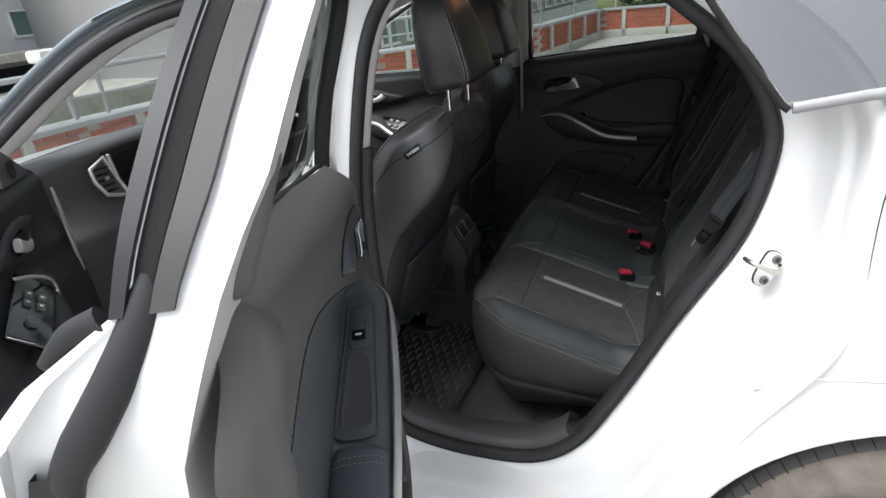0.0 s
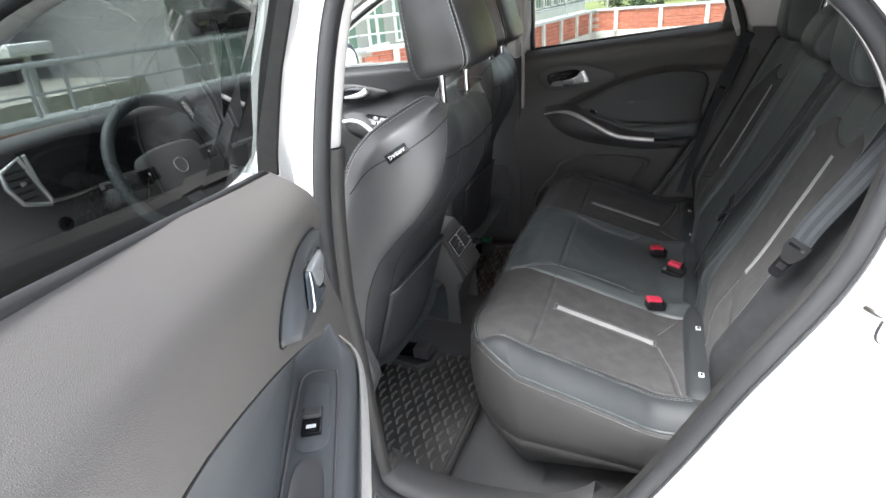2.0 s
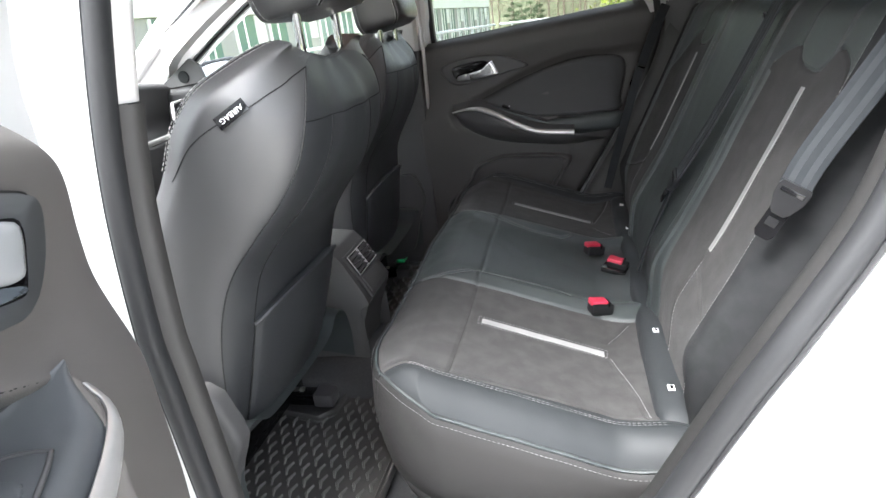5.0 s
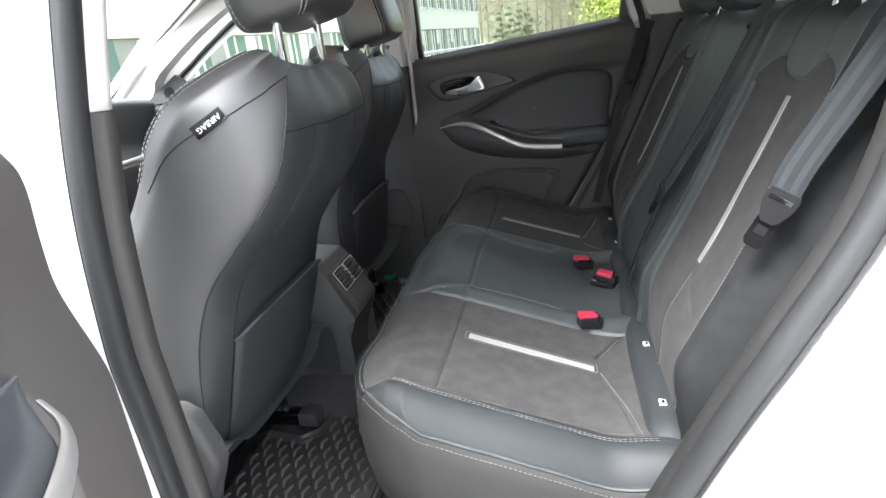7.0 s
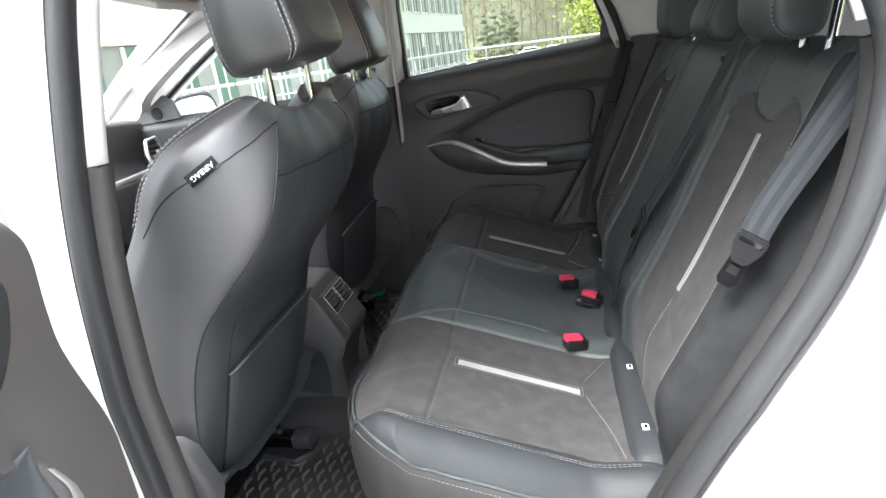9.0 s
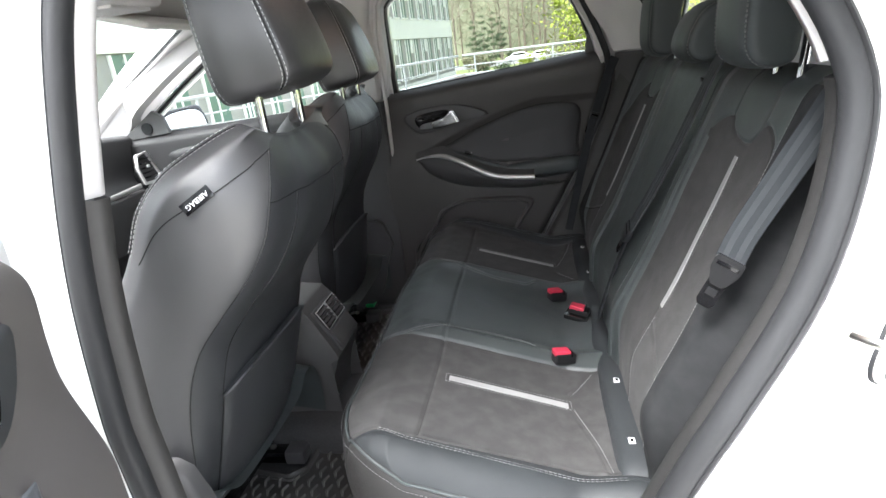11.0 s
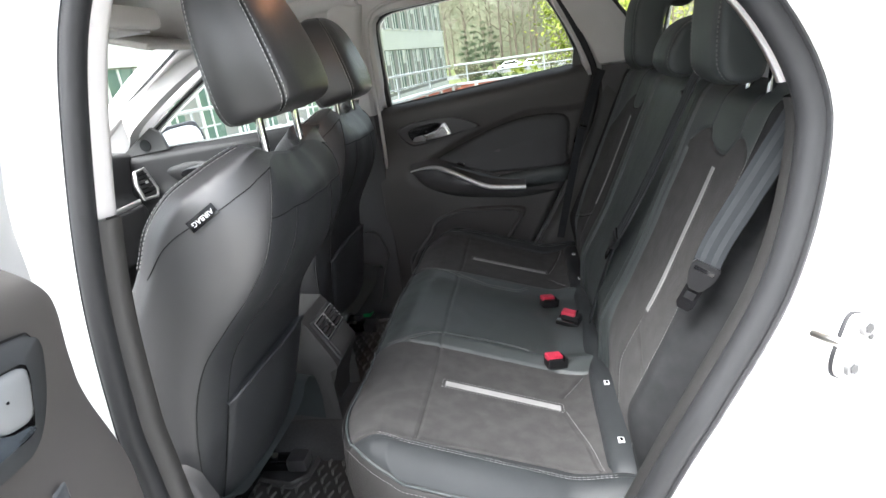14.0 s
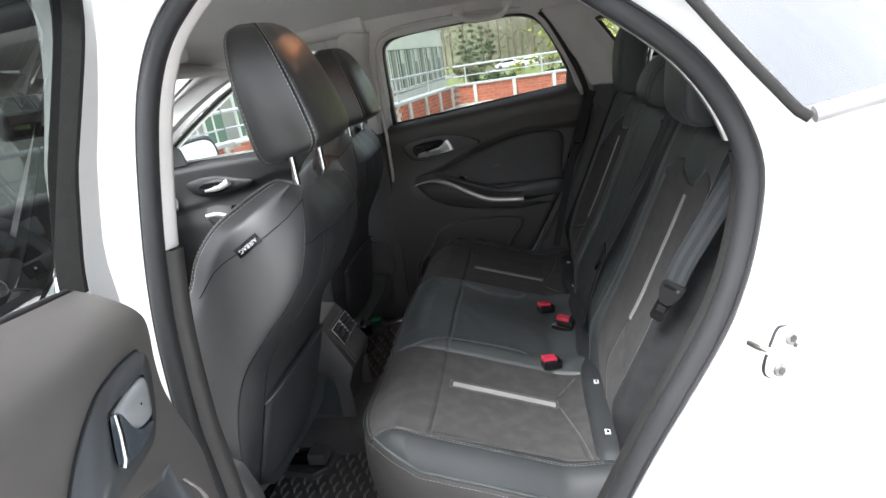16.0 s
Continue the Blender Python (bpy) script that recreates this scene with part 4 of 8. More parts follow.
for s in (-1, 1):
    for o in (0.540, 0.548):
        xx = np.linspace(-0.085, 0.285, 60)
        yv = s * (o - 0.014 * smooth(-0.03, -0.085, xx))
        stitches("seam_stitch", np.stack([xx, yv, cushion_z(xx, yv, False) + 0.0002], 1), bench, r=0.00034, dash=0.0046, gap=0.0022)
    for o in (-0.0045, 0.0045):
        xx = np.linspace(-0.14, 0.155, 70)
        yy = s * (roll_y(xx) + o)
        stitches("seam_stitch", np.stack([xx, yy, cushion_z(xx, yy, False) + 0.0002], 1), bench, r=0.00032, dash=0.0046, gap=0.0022)
    for pts in (((0.214, 0.347), (0.245, 0.445), (0.261, 0.522)), ((0.214, 0.298), (0.232, 0.271), (0.256, 0.235))):
        seg = even(pts, 30)
        stitches("seam_stitch", np.stack([seg[:, 0] + 0.003, s * seg[:, 1], cushion_z(seg[:, 0] + 0.003, s * seg[:, 1], False) + 0.0005], 1), bench, r=0.0005)
    yy = s * np.linspace(0.218, 0.522, 40)
    xx = np.full(40, -0.029)
    tube("cross_seam", np.stack([xx, yy, cushion_z(xx, yy, False) - 0.0022], 1), 0.0005, THREAD_DARK, bench, n=6)
    # silver strip let into the cushion
    xs2 = np.linspace(-0.004, 0.207, 30)
    sy = 0.335 if s < 0 else 0.350
    ax = []
    for x in xs2:
        zc = float(cushion_z(x, s * sy, False))
        ax.append([(x, s * sy + o, zc + h) for o, h in ((-0.0078, -0.001), (-0.0070, 0.0012), (0.0070, 0.0012), (0.0078, -0.001))])
    sheet("silver_strip", np.array(ax), STRIP, bench, "silver grey reflective strip", sharp=40)
    rect = [(-0.010, -0.0125), (0.212, -0.0125), (0.212, 0.0125), (-0.010, 0.0125), (-0.010, -0.0125)]
    rc = np.array([(x, s * sy + o, float(cushion_z(x, s * sy, False)) + 0.001) for x, o in [tuple(np.array(rect[i]) + (np.array(rect[i + 1]) - np.array(rect[i])) * f) for i in range(4) for f in np.linspace(0, 0.95, 12)]])
    stitches("strip_stitch", rc, bench, dash=0.003, gap=0.003, r=0.0004)

# backrest: h runs up it, f forward from it
BA, BF = np.array([0.391, 0, 0.921]), np.array([-0.921, 0, 0.391])
B0 = np.array([0.283, 0, 0.66])
BH = 0.605


def back_f(h, y, seams=True):
    h, y = np.asarray(h, float), np.asarray(y, float)
    ay = np.abs(y)
    f = 0.026 * np.exp(-((ay - 0.525) / 0.045) ** 2) * smooth(0.0, 0.12, h) + 0.012 * np.exp(-((ay - 0.19) / 0.035) ** 2) - 0.004 + 0.004 * (ay < 0.2)
    f = f + 0.012 * np.exp(-((h - 0.10) / 0.10) ** 2) * (1 - 0.5 * smooth(0.3, 0.5, ay))
    f = f - 0.024 * smooth(0.12, 0.0, h)
    f = f - 0.075 * smooth(0.535, 0.61, ay) - 0.028 * np.clip((h - (BH - 0.055)) / 0.055, 0, 1) ** 2
    if seams:
        f = f + groove(y + 0.152, 0.0045, 0.016) + groove(y - 0.165, 0.003, 0.006)
        f = f + groove(ay - 0.50 + 0.03 * smooth(0.25, 0.02, h), 0.003, 0.0045) + groove(ay - suede_in(h), 0.003, 0.0035) * (h < 0.47)
        f = f + groove(h - suede_top(ay), 0.0025, 0.003) * (ay > 0.215) * (ay < 0.50) + (groove(ay - 0.388, 0.0025, 0.003) + groove(ay - 0.268, 0.0025, 0.003)) * (h > 0.513)
        f = f + groove(h - 0.175 + 0.35 * (ay - 0.345), 0.003, 0.003) * (ay > 0.345) * (ay < 0.49) + groove(ay - 0.345, 0.0025, 0.003) * (h < 0.20)
        f = f + 0.0006 * np.sin(h * 47 + 2 * np.sin(y * 31)) * np.sin(y * 37)
    return f


def suede_in(h):
    return 0.215 + 0.025 * smooth(0.20, 0.02, h)


SUEDE_Y = np.linspace(0.15, 0.52, 200)
SUEDE_H = np.interp(SUEDE_Y, *np.array([(0.15, 0.44), (0.205, 0.465), (0.214, 0.482), (0.226, 0.499), (0.240, 0.508), (0.254, 0.513), (0.268, 0.514), (0.278, 0.508), (0.286, 0.497), (0.31, 0.488), (0.34, 0.4845), (0.366, 0.485), (0.378, 0.491), (0.386, 0.506), (0.392, 0.516), (0.404, 0.517), (0.419, 0.512), (0.44, 0.501), (0.456, 0.488), (0.469, 0.463), (0.485, 0.43), (0.50, 0.40), (0.52, 0.35)]).T)
for _ in range(5):
    SUEDE_H[1:-1] = (SUEDE_H[:-2] + SUEDE_H[1:-1] + SUEDE_H[2:]) / 3


def suede_top(ay):
    """The upper border of the suede, with a leather tab hanging into its middle."""
    return np.interp(ay, SUEDE_Y, SUEDE_H)


def back_point(h, y, extra=0.0, seams=False):
    f = back_f(h, y, seams) + extra
    h, y, f = np.broadcast_arrays(np.asarray(h, float), np.asarray(y, float), f)
    return B0 + h[..., None] * BA + f[..., None] * BF + np.stack([0 * y, y, 0 * y], -1)


NH, NB = 330, 640
HH, YY = np.meshgrid(np.linspace(-0.02, BH, NH), np.linspace(-0.61, 0.61, NB), indexing="ij")
VB = back_point(HH, YY, 0.0, True)


def back_region(m):
    h = (m - B0) @ BA
    ay = np.abs(m[:, 1])
    su = (ay < 0.50 - 0.03 * smooth(0.25, 0.02, h)) & (ay > suede_in(h)) & (h < suede_top(ay))
    r = np.full(len(m), 2)
    r[(m[:, 1] < -0.152)] = 3
    r[(m[:, 1] > 0.165)] = 4
    outer = (ay > 0.507 - 0.03 * smooth(0.25, 0.02, h)) & (h < 0.575)
    r[outer & (m[:, 1] < 0)] = 5
    r[outer & (m[:, 1] > 0)] = 6
    r[su & (m[:, 1] < 0)] = 0
    r[su & (m[:, 1] > 0)] = 1
    return r


split_sheet(VB, grid_faces(NH, NB), back_region, [("back_insert", SUEDE, "charcoal suede backrest insert"), ("back_insert", SUEDE, "charcoal suede backrest insert"), ("middle_backrest", LEATHER, "black leather middle backrest"),
                                                  ("backrest", LEATHER, "black leather outer backrest"), ("backrest", LEATHER, "black leather outer backrest"),
                                                  ("back_side", BACK_SIDE, "black cloth side of the backrest"), ("back_side", BACK_SIDE, "black cloth side of the backrest")], bench)
# closing rear shell of the backrest
sheet("backrest_shell", np.stack([np.stack([back_point(h, y, e) for y in (-0.61, 0.0, 0.61)], 0) for h, e in ((BH, 0.0), (BH + 0.005, -0.03), (BH - 0.02, -0.10), (0.0, -0.10))], 0), FABRIC, bench, "black backrest rear shell")
for s in (-1, 1):
    hh = np.linspace(0.205, 0.462, 30)
    yv = s * (0.352 + 0.0 * hh)
    SV = np.stack([back_point(hh, yv + o, e) for o, e in ((-0.0068, -0.001), (-0.0060, 0.0014), (0.0060, 0.0014), (0.0068, -0.001))], 1)
    sheet("silver_strip", SV, STRIP, bench, "silver grey reflective strip", sharp=40)
    stitches("strip_stitch", np.vstack([back_point(hh, yv + s * 0.0120, 0.0004), back_point(hh[::-1], yv + s * 0.0120, 0.0004)])[:30], bench, dash=0.0025, gap=0.003, r=0.00022)
    hh = np.linspace(0.02, 0.57, 80)
    stitches("seam_stitch", back_point(hh, s * (0.507 - 0.03 * smooth(0.25, 0.02, hh)), 0.0006), bench, dash=0.0028, gap=0.0024, r=0.00036)
    hh = np.linspace(0.0, 0.19, 30)
    stitches("seam_stitch", back_point(hh, s * (0.352 + 0 * hh), 0.0006), bench, r=0.0004)
hh = np.linspace(0.02, 0.5, 80)
stitches("edge_stitch", back_point(hh, -0.160 + 0 * hh, 0.0006), bench, r=0.0003)
stitches("edge_stitch", back_point(hh, 0.172 + 0 * hh, 0.0004), bench, r=0.0004)
part("belt_slot", box((0.02, 0.07, 0.012), B0 + BA * 0.555 + BF * -0.006 + np.array([0, -0.075, 0]), 0.003), GLOSS, bench, "dark pull slot")
# folding strip with child seat marks between cushion and backrest
fx = [(0.267, 0.640), (0.270, 0.655), (0.280, 0.667), (0.296, 0.671), (0.312, 0.670), (0.324, 0.664), (0.330, 0.645)]
sheet("hinge_cover", np.array([[(x, y, z + 0.002 * math.sin(y * 37) - 0.05 * smooth(0.515, 0.58, abs(y))) for x, z in curve(fx, 18)] for y in np.linspace(-0.575, 0.575, 64)]), BOLSTER, bench, "black leather cover strip")
for y in (-0.293, -0.463, 0.232, 0.430):
    tag_ob = part("child_seat_mark", box((0.010, 0.013, 0.003), (0.297, y, 0.6735), 0.0005, Matrix.Rotation(radians(4), 3, "Y")), WHITE_MARK, bench, "small white child seat mark")
    part("print", box((0.0045, 0.007, 0.001), (0.2975, y, 0.6753), 0.0, Matrix.Rotation(radians(4), 3, "Y")), GLOSS, tag_ob)


def rear_headrest(y, lift, back, low, group):
    """A comma-shaped headrest on two posts."""
    base = B0 + BA * BH
    t = thing("rear_headrest", tuple(base + np.array([0, y, 0])), "black leather rear headrest with pale stitching", "headrest", group=group)
    prof = [(0.437, 1.245), (0.440, 1.30), (0.450, 1.355), (0.470, 1.385), (0.51, 1.397), (0.56, 1.387), (0.585, 1.362), (0.576, 1.343), (0.55, 1.347), (0.527, 1.340), (0.514, 1.31), (0.507, 1.26), (0.500, 1.215), (0.482, 1.203), (0.455, 1.207), (0.441, 1.222)]
    if low:
        prof = [(0.451, 1.232), (0.458, 1.257), (0.478, 1.288), (0.51, 1.304), (0.55, 1.302), (0.575, 1.285), (0.570, 1.270), (0.545, 1.264), (0.525, 1.245), (0.515, 1.212), (0.495, 1.198), (0.468, 1.202), (0.455, 1.214)]
    C = curve(prof, 72, True)
    T = np.roll(C, -1, 0) - np.roll(C, 1, 0)
    N = np.stack([T[:, 1], -T[:, 0]], 1) / np.linalg.norm(T, axis=1)[:, None]
    if (N * (C - C.mean(0))).sum() < 0:
        N = -N
    V = []
    for v, e in zip((-1, -0.99, -0.95, -0.885, -0.86, -0.835, -0.6, 0, 0.6, 0.835, 0.86, 0.885, 0.95, 0.99, 1), (-0.014, -0.009, -0.004, -0.0012, -0.0028, -0.0012, 0.002, 0.004, 0.002, -0.0012, -0.0028, -0.0012, -0.004, -0.009, -0.014)):
        q = C + N * e
        V.append(np.stack([q[:, 0] + back, np.full(72, y + v * 0.074), q[:, 1] + lift], 1))
    V = np.array(V)
    pad = sheet("pad", V, LEATHER, t, wrap_v=True, caps=True)
    fr_ = [i for i in range(-14, 34) if C[i][0] < 0.535]
    out3 = np.stack([N[:, 0], 0 * N[:, 0], N[:, 1]], 1)
    for k in (3, 5, 9, 11):
        stitches("stitch", (V[k] + out3 * 0.0004)[fr_], pad, dash=0.0036, gap=0.0024, r=0.0003)
    for k in (4, 10):
        tube("seam", V[k][fr_], 0.0010, THREAD_DARK, pad, n=6)
    for o in (-0.04, 0.04):
        tube("post", np.array([(0.535 + back, y + o, (1.28 if low else 1.36) + lift), (0.527, y + o, 1.17)]), 0.006, CHROME, t, up=(1, 0, 0))
    return t


rear_headrest(-0.350, 0.006, 0.012, False, "rear headrests")
rear_headrest(0.0, 0.003, 0.014, True, "rear headrests")
rear_headrest(0.345, 0.0, 0.026, False, "rear headrests")


# ---------------------------------------------------------------- belts and buckles
def ribbon(name, C, width, wide, mat, parent, label="", thick=0.0016):
    """A flat band along a curve; wide: the direction across it."""
    Wd = np.broadcast_to(np.asarray(wide, float), C.shape)
    T = np.gradient(C, axis=0)
    T /= np.linalg.norm(T, axis=1)[:, None]
    Wd = Wd - T * (Wd * T).sum(1)[:, None]
    Wd = Wd / np.linalg.norm(Wd, axis=1)[:, None]
    N = np.cross(T, Wd)
    V = np.stack([C + Wd * a * width / 2 + N * b * thick for a, b in ((-1, 0), (-0.97, 1), (0.97, 1), (1, 0), (0.97, -1), (-0.97, -1))], 1)
    return sheet(name, V, mat, parent, label, wrap_v=True, sharp=50)


def seat_belt(path, low_path, wide, label, stripes=True, wide_low=None, width=0.046, cloth=None):
    t = thing("seat_belt", tuple(path[0]), label, "seat belt", group="rear seat belts")
    C = even(path, 40)
    web = ribbon("webbing", C, width, wide, cloth or WEB, t, "dark grey webbing")
    if stripes:
        Wd = np.asarray(wide, float) / np.linalg.norm(wide)
        T = np.gradient(C, axis=0)
        N = np.cross(T / np.linalg.norm(T, axis=1)[:, None], Wd)
        for o in (-0.0068, 0.0068):
            for sd in (0.0012, -0.0012):
                ribbon("stripe", C + Wd * o + N * sd, 0.0062, wide, WEB_LIGHT, web, thick=0.0008)
    if low_path is not None:
        ribbon("lower_webbing", even(low_path, 20), 0.024, wide_low if wide_low is not None else wide, WEB, t, "dark grey webbing")
    p, q2 = C[-1], C[-4]
    d = Vector(p - q2).normalized()
    tr = axes(tuple(Vector(wide)), tuple(Vector(wide).cross(d)))
    P = Vector(p)
    sgn = 1 if (tr @ Vector((0, 1, 0))).dot(d) > 0 else -1
    shape = [(-0.024, -0.012), (-0.021, -0.017), (0.021, -0.017), (0.024, -0.012), (0.023, 0.000), (0.014, 0.016), (0.009, 0.020), (-0.009, 0.020), (-0.014, 0.016), (-0.023, 0.000)]
    k_w = width / 0.046
    outline_t = [(x * k_w, sgn * y) for x, y in (shape if sgn > 0 else shape[::-1])]
    body = part("tongue", prism(outline_t, 0.011, P - tr @ Vector((0, 0, 0.0055)), tr, bevel=0.003, segments=3), BUCKLE, t, "black plastic belt tongue")
    part("belt_slot", box((0.036 * k_w, 0.0055, 0.0125), P + tr @ Vector((0, sgn * -0.008, 0)), 0.001, tr), GLOSS, body)
    out = [(-0.011, 0.0), (0.011, 0.0), (0.011, 0.034), (0.007, 0.040), (-0.007, 0.040), (-0.011, 0.034)]
    plate = part("latch_plate", prism([(x, sgn * (y + 0.012)) for x, y in (out if sgn > 0 else out[::-1])], 0.002, P, tr, bevel=0.0004), GLOSS, body, "black coated latch plate")
    part("latch_hole", prism([(x * 0.55, sgn * (0.026 + y)) for x, y in ([(-0.011, 0), (0.011, 0), (0.011, 0.010), (-0.011, 0.010)] if sgn > 0 else [(-0.011, 0.010), (0.011, 0.010), (0.011, 0), (-0.011, 0)])], 0.0026, P - tr @ Vector((0, 0, 0.0003)), tr, bevel=0), BUCKLE, plate, "dark latch slot")
    return t


seat_belt([(0.512, -0.592, 1.240), (0.470, -0.586, 1.165), (0.437, -0.582, 1.105), (0.405, -0.576, 1.044), (0.388, -0.573, 1.000)], None, (0.8, -0.40, -0.43),
          "dark grey striped seat belt hanging over the outer backrest edge", width=0.033)
seat_belt([(0.535, -0.160, 1.235)] + [tuple(B0 + BA * h + BF * 0.021 + np.array([0, y, 0])) for h, y in ((0.592, -0.167), (0.52, -0.150), (0.466, -0.143), (0.409, -0.134), (0.346, -0.117), (0.276, -0.090), (0.232, -0.068))], [(0.352, -0.066, 0.866), (0.318, -0.060, 0.77), (0.292, -0.055, 0.685)], (0.12, 0.95, 0.28),
          "dark grey seat belt lying over the middle backrest", wide_low=(0.15, 0.92, 0.35), cloth=WEB_LIGHT)
seat_belt([(0.428, 0.606, 1.20), (0.410, 0.606, 1.16), (0.386, 0.605, 1.10), (0.360, 0.602, 1.03)], [(0.355, 0.58, 1.03), (0.313, 0.582, 0.865), (0.268, 0.585, 0.68)], (0.92, 0.05, -0.38),
          "dark grey seat belt beside the far backrest edge", stripes=False, width=0.026)


def buckle(x, y, z, turn, well):
    t = thing("belt_buckle", (x, y, z), "red and black seat belt buckle in the rear bench", "belt buckle", group="rear belt buckles")
    m = Matrix.Rotation(radians(turn), 3, "Z") @ Matrix.Rotation(radians(10), 3, "Y")
    part("housing", box((0.044, 0.027, 0.022), (x + 0.004, y, z - 0.0105), 0.004, m, 3), BUCKLE, t, "black plastic housing")
    part("release_button", box((0.033, 0.023, 0.012), (x, y, z + 0.0015), 0.003, m, 3), RED, t, "red release button")
    part("slot", box((0.003, 0.019, 0.010), (x + 0.0175, y, z - 0.001), 0.0, m), GLOSS, t)
    if well:
        part("well", box((0.055, 0.05, 0.012), (x, y, z - 0.017), 0.004, m), GLOSS, t, "dark moulded well")


buckle(0.203, 0.095, 0.682, 25, False)
buckle(0.250, -0.004, 0.683, -20, True)
buckle(0.203, -0.200, 0.681, 22, False)


# ---------------------------------------------------------------- front seats


class Loft:
    """A closed-ring surface over control rings: at(u, v) with u along the rings and v round them."""

    def __init__(self, rings):
        self.P = np.array(rings, float)

    def at(self, us, vs):
        return np.einsum("ui,ijk,vj->uvk", weights(self.P.shape[0], us), self.P, weights(self.P.shape[1], vs, True))


def front_seat(yc, driver):
    """A bucket-like front seat; the outer side is the one towards the door."""
    t = thing("driver_seat" if driver else "passenger_seat", (-0.65, yc, 0.40), "black leather front seat with pale stitching and chrome headrest posts", "car seat", group="front seats")
    # the passenger seat stands lower and more upright
    O = np.array([-0.397, yc, 0.55]) if driver else np.array([-0.420, yc, 0.525])
    lean = radians(24.0 if driver else 15.5)
    SA, SN = np.array([math.sin(lean), 0, math.cos(lean)]), np.array([math.cos(lean), 0, -math.sin(lean)])

    def P(h, l, b):
        return O + SA * h + SN * b + np.array([0, l, 0])

    rings = []
    RH = (0.02, 0.08, 0.15, 0.22, 0.29, 0.36, 0.43, 0.49, 0.55, 0.605, 0.645, 0.675, 0.690)
    old_h = (0.02, 0.08, 0.15, 0.26, 0.37, 0.47, 0.54, 0.605, 0.655, 0.69)
    WF = np.interp(RH, old_h, (0.205, 0.228, 0.240, 0.240, 0.236, 0.231, 0.230, 0.220, 0.185, 0.135))
    BFR = np.interp(RH, old_h, (-0.20, -0.205, -0.205, -0.200, -0.192, -0.172, -0.172, -0.152, -0.122, -0.098))
    FR = np.interp(RH, old_h, (-0.13, -0.12, -0.11, -0.11, -0.11, -0.11, -0.108, -0.10, -0.09, -0.082))
    for h, bc, wp, bp, wc, bn_, wf, bf, fr in zip(RH,
                                                  (-0.020, -0.012, -0.010, -0.018, -0.035, -0.042, -0.030, -0.014, -0.008, -0.020, -0.040, -0.062, -0.076),
                                                  (0.157, 0.157, 0.157, 0.157, 0.157, 0.150, 0.135, 0.118, 0.095, 0.082, 0.074, 0.062, 0.040),
                                                  (-0.028, -0.028, -0.034, -0.042, -0.050, -0.054, -0.036, -0.016, -0.012, -0.023, -0.043, -0.064, -0.077),
                                                  (0.195, 0.200, 0.203, 0.203, 0.202, 0.200, 0.193, 0.187, 0.177, 0.162, 0.140, 0.108, 0.066),
                                                  (-0.035, -0.034, -0.050, -0.068, -0.078, -0.075, -0.054, -0.033, -0.022, -0.030, -0.047, -0.067, -0.079), WF, BFR, FR):
        wing = smooth(0.60, 0.69, h)
        half = [(0.0, bc), (wp * 0.55, (bc + bp) / 2 + 0.003), (wp, bp), (wc, bn_), (wc + (wf - wc) * 0.75, bn_ + (bf - bn_) * 0.36), (wf, bf * 0.80), (wf - 0.004, bf + 0.008), (wf - 0.035, bf - 0.02), (wf - 0.085, fr - 0.02), (min(0.07, wf * 0.5), fr)]
        full = half + [(0.0, fr)] + [(-a, b) for a, b in half[:0:-1]]
        rings.append([P(h - wing * 0.026 * max(0.0, 1 - (abs(a) / 0.13) ** 2), a, b) for a, b in full])
    L = Loft(rings)
    nr = L.P.shape[0]
    us, vs = np.linspace(0, nr - 1, 96), np.arange(0, 20, 0.2)
    V = L.at(us, vs)
    back = sheet("backrest", V, LEATHER_SIDE, t, "black leatherette backrest with its rear panel in a shaded tone", wrap_v=True, caps=True)
    # Rear panel gets the darker copy, so its shade is in the colour.
    back.data.materials.append(LEATHER_REAR_SHADE)
    for k in range(95 * 100):
        v = vs[k % 100]
        back.data.polygons[k].material_index = 1 if v < 2.95 or v > 16.95 else 0
    o = -1 if yc < 0 else 1

    def ring_at(h):
        return float(np.interp(h, RH, range(len(RH))))

    for vc in (3.0, 17.0):
        uu = np.linspace(0.2, ring_at(0.668), 110)
        C = L.at(uu, [vc])[:, 0]
        ctr = L.at(uu, [10.0])[:, 0]
        C2 = C + (C - ctr) / np.linalg.norm(C - ctr, axis=1)[:, None] * 0.0004
        tube("corner_seam", C2, 0.0011, THREAD_DARK, back, n=6)
        stitches("seam_stitch", C2 + np.array([0.0012, 0.0028 if vc < 10 else -0.0028, 0]), back, mat=THREAD_DIM, r=0.0006)
    for vc in (6.0, 14.0):
        uu = np.linspace(ring_at(0.488), nr - 1.4, 90)
        for dv in (0.70, 0.46):
            C = L.at(uu, [vc + (dv if vc < 10 else -dv)])[:, 0]
            mid_c = L.at(uu, [vc - 1.5 if vc < 10 else vc + 1.5])[:, 0] * 0.5 + L.at(uu, [10.0])[:, 0] * 0.5
            stitches("edge_stitch", C + (C - mid_c) / np.linalg.norm(C - mid_c, axis=1)[:, None] * 0.0024, back, mat=THREAD_WHITE, r=0.0005, dash=0.0050, gap=0.0024)
        tube("edge_seam", L.at(uu, [vc + 0.58 if vc < 10 else vc - 0.58])[:, 0], 0.0009, THREAD_DARK, back, n=6)
    # cross seam on the side with the airbag tag
    for sgn, vv in ((1, (3.0, 6.0)), (-1, (17.0, 14.0))):
        vs_ = np.linspace(0, 3, 50)
        C = np.array([L.at([ring_at(np.interp(v, [0, 0.5, 1.0, 1.5, 2.0, 2.5, 3.0], [0.668, 0.652, 0.629, 0.599, 0.562, 0.523, 0.488]))], [vv[0] + sgn * v])[0, 0] for v in vs_])
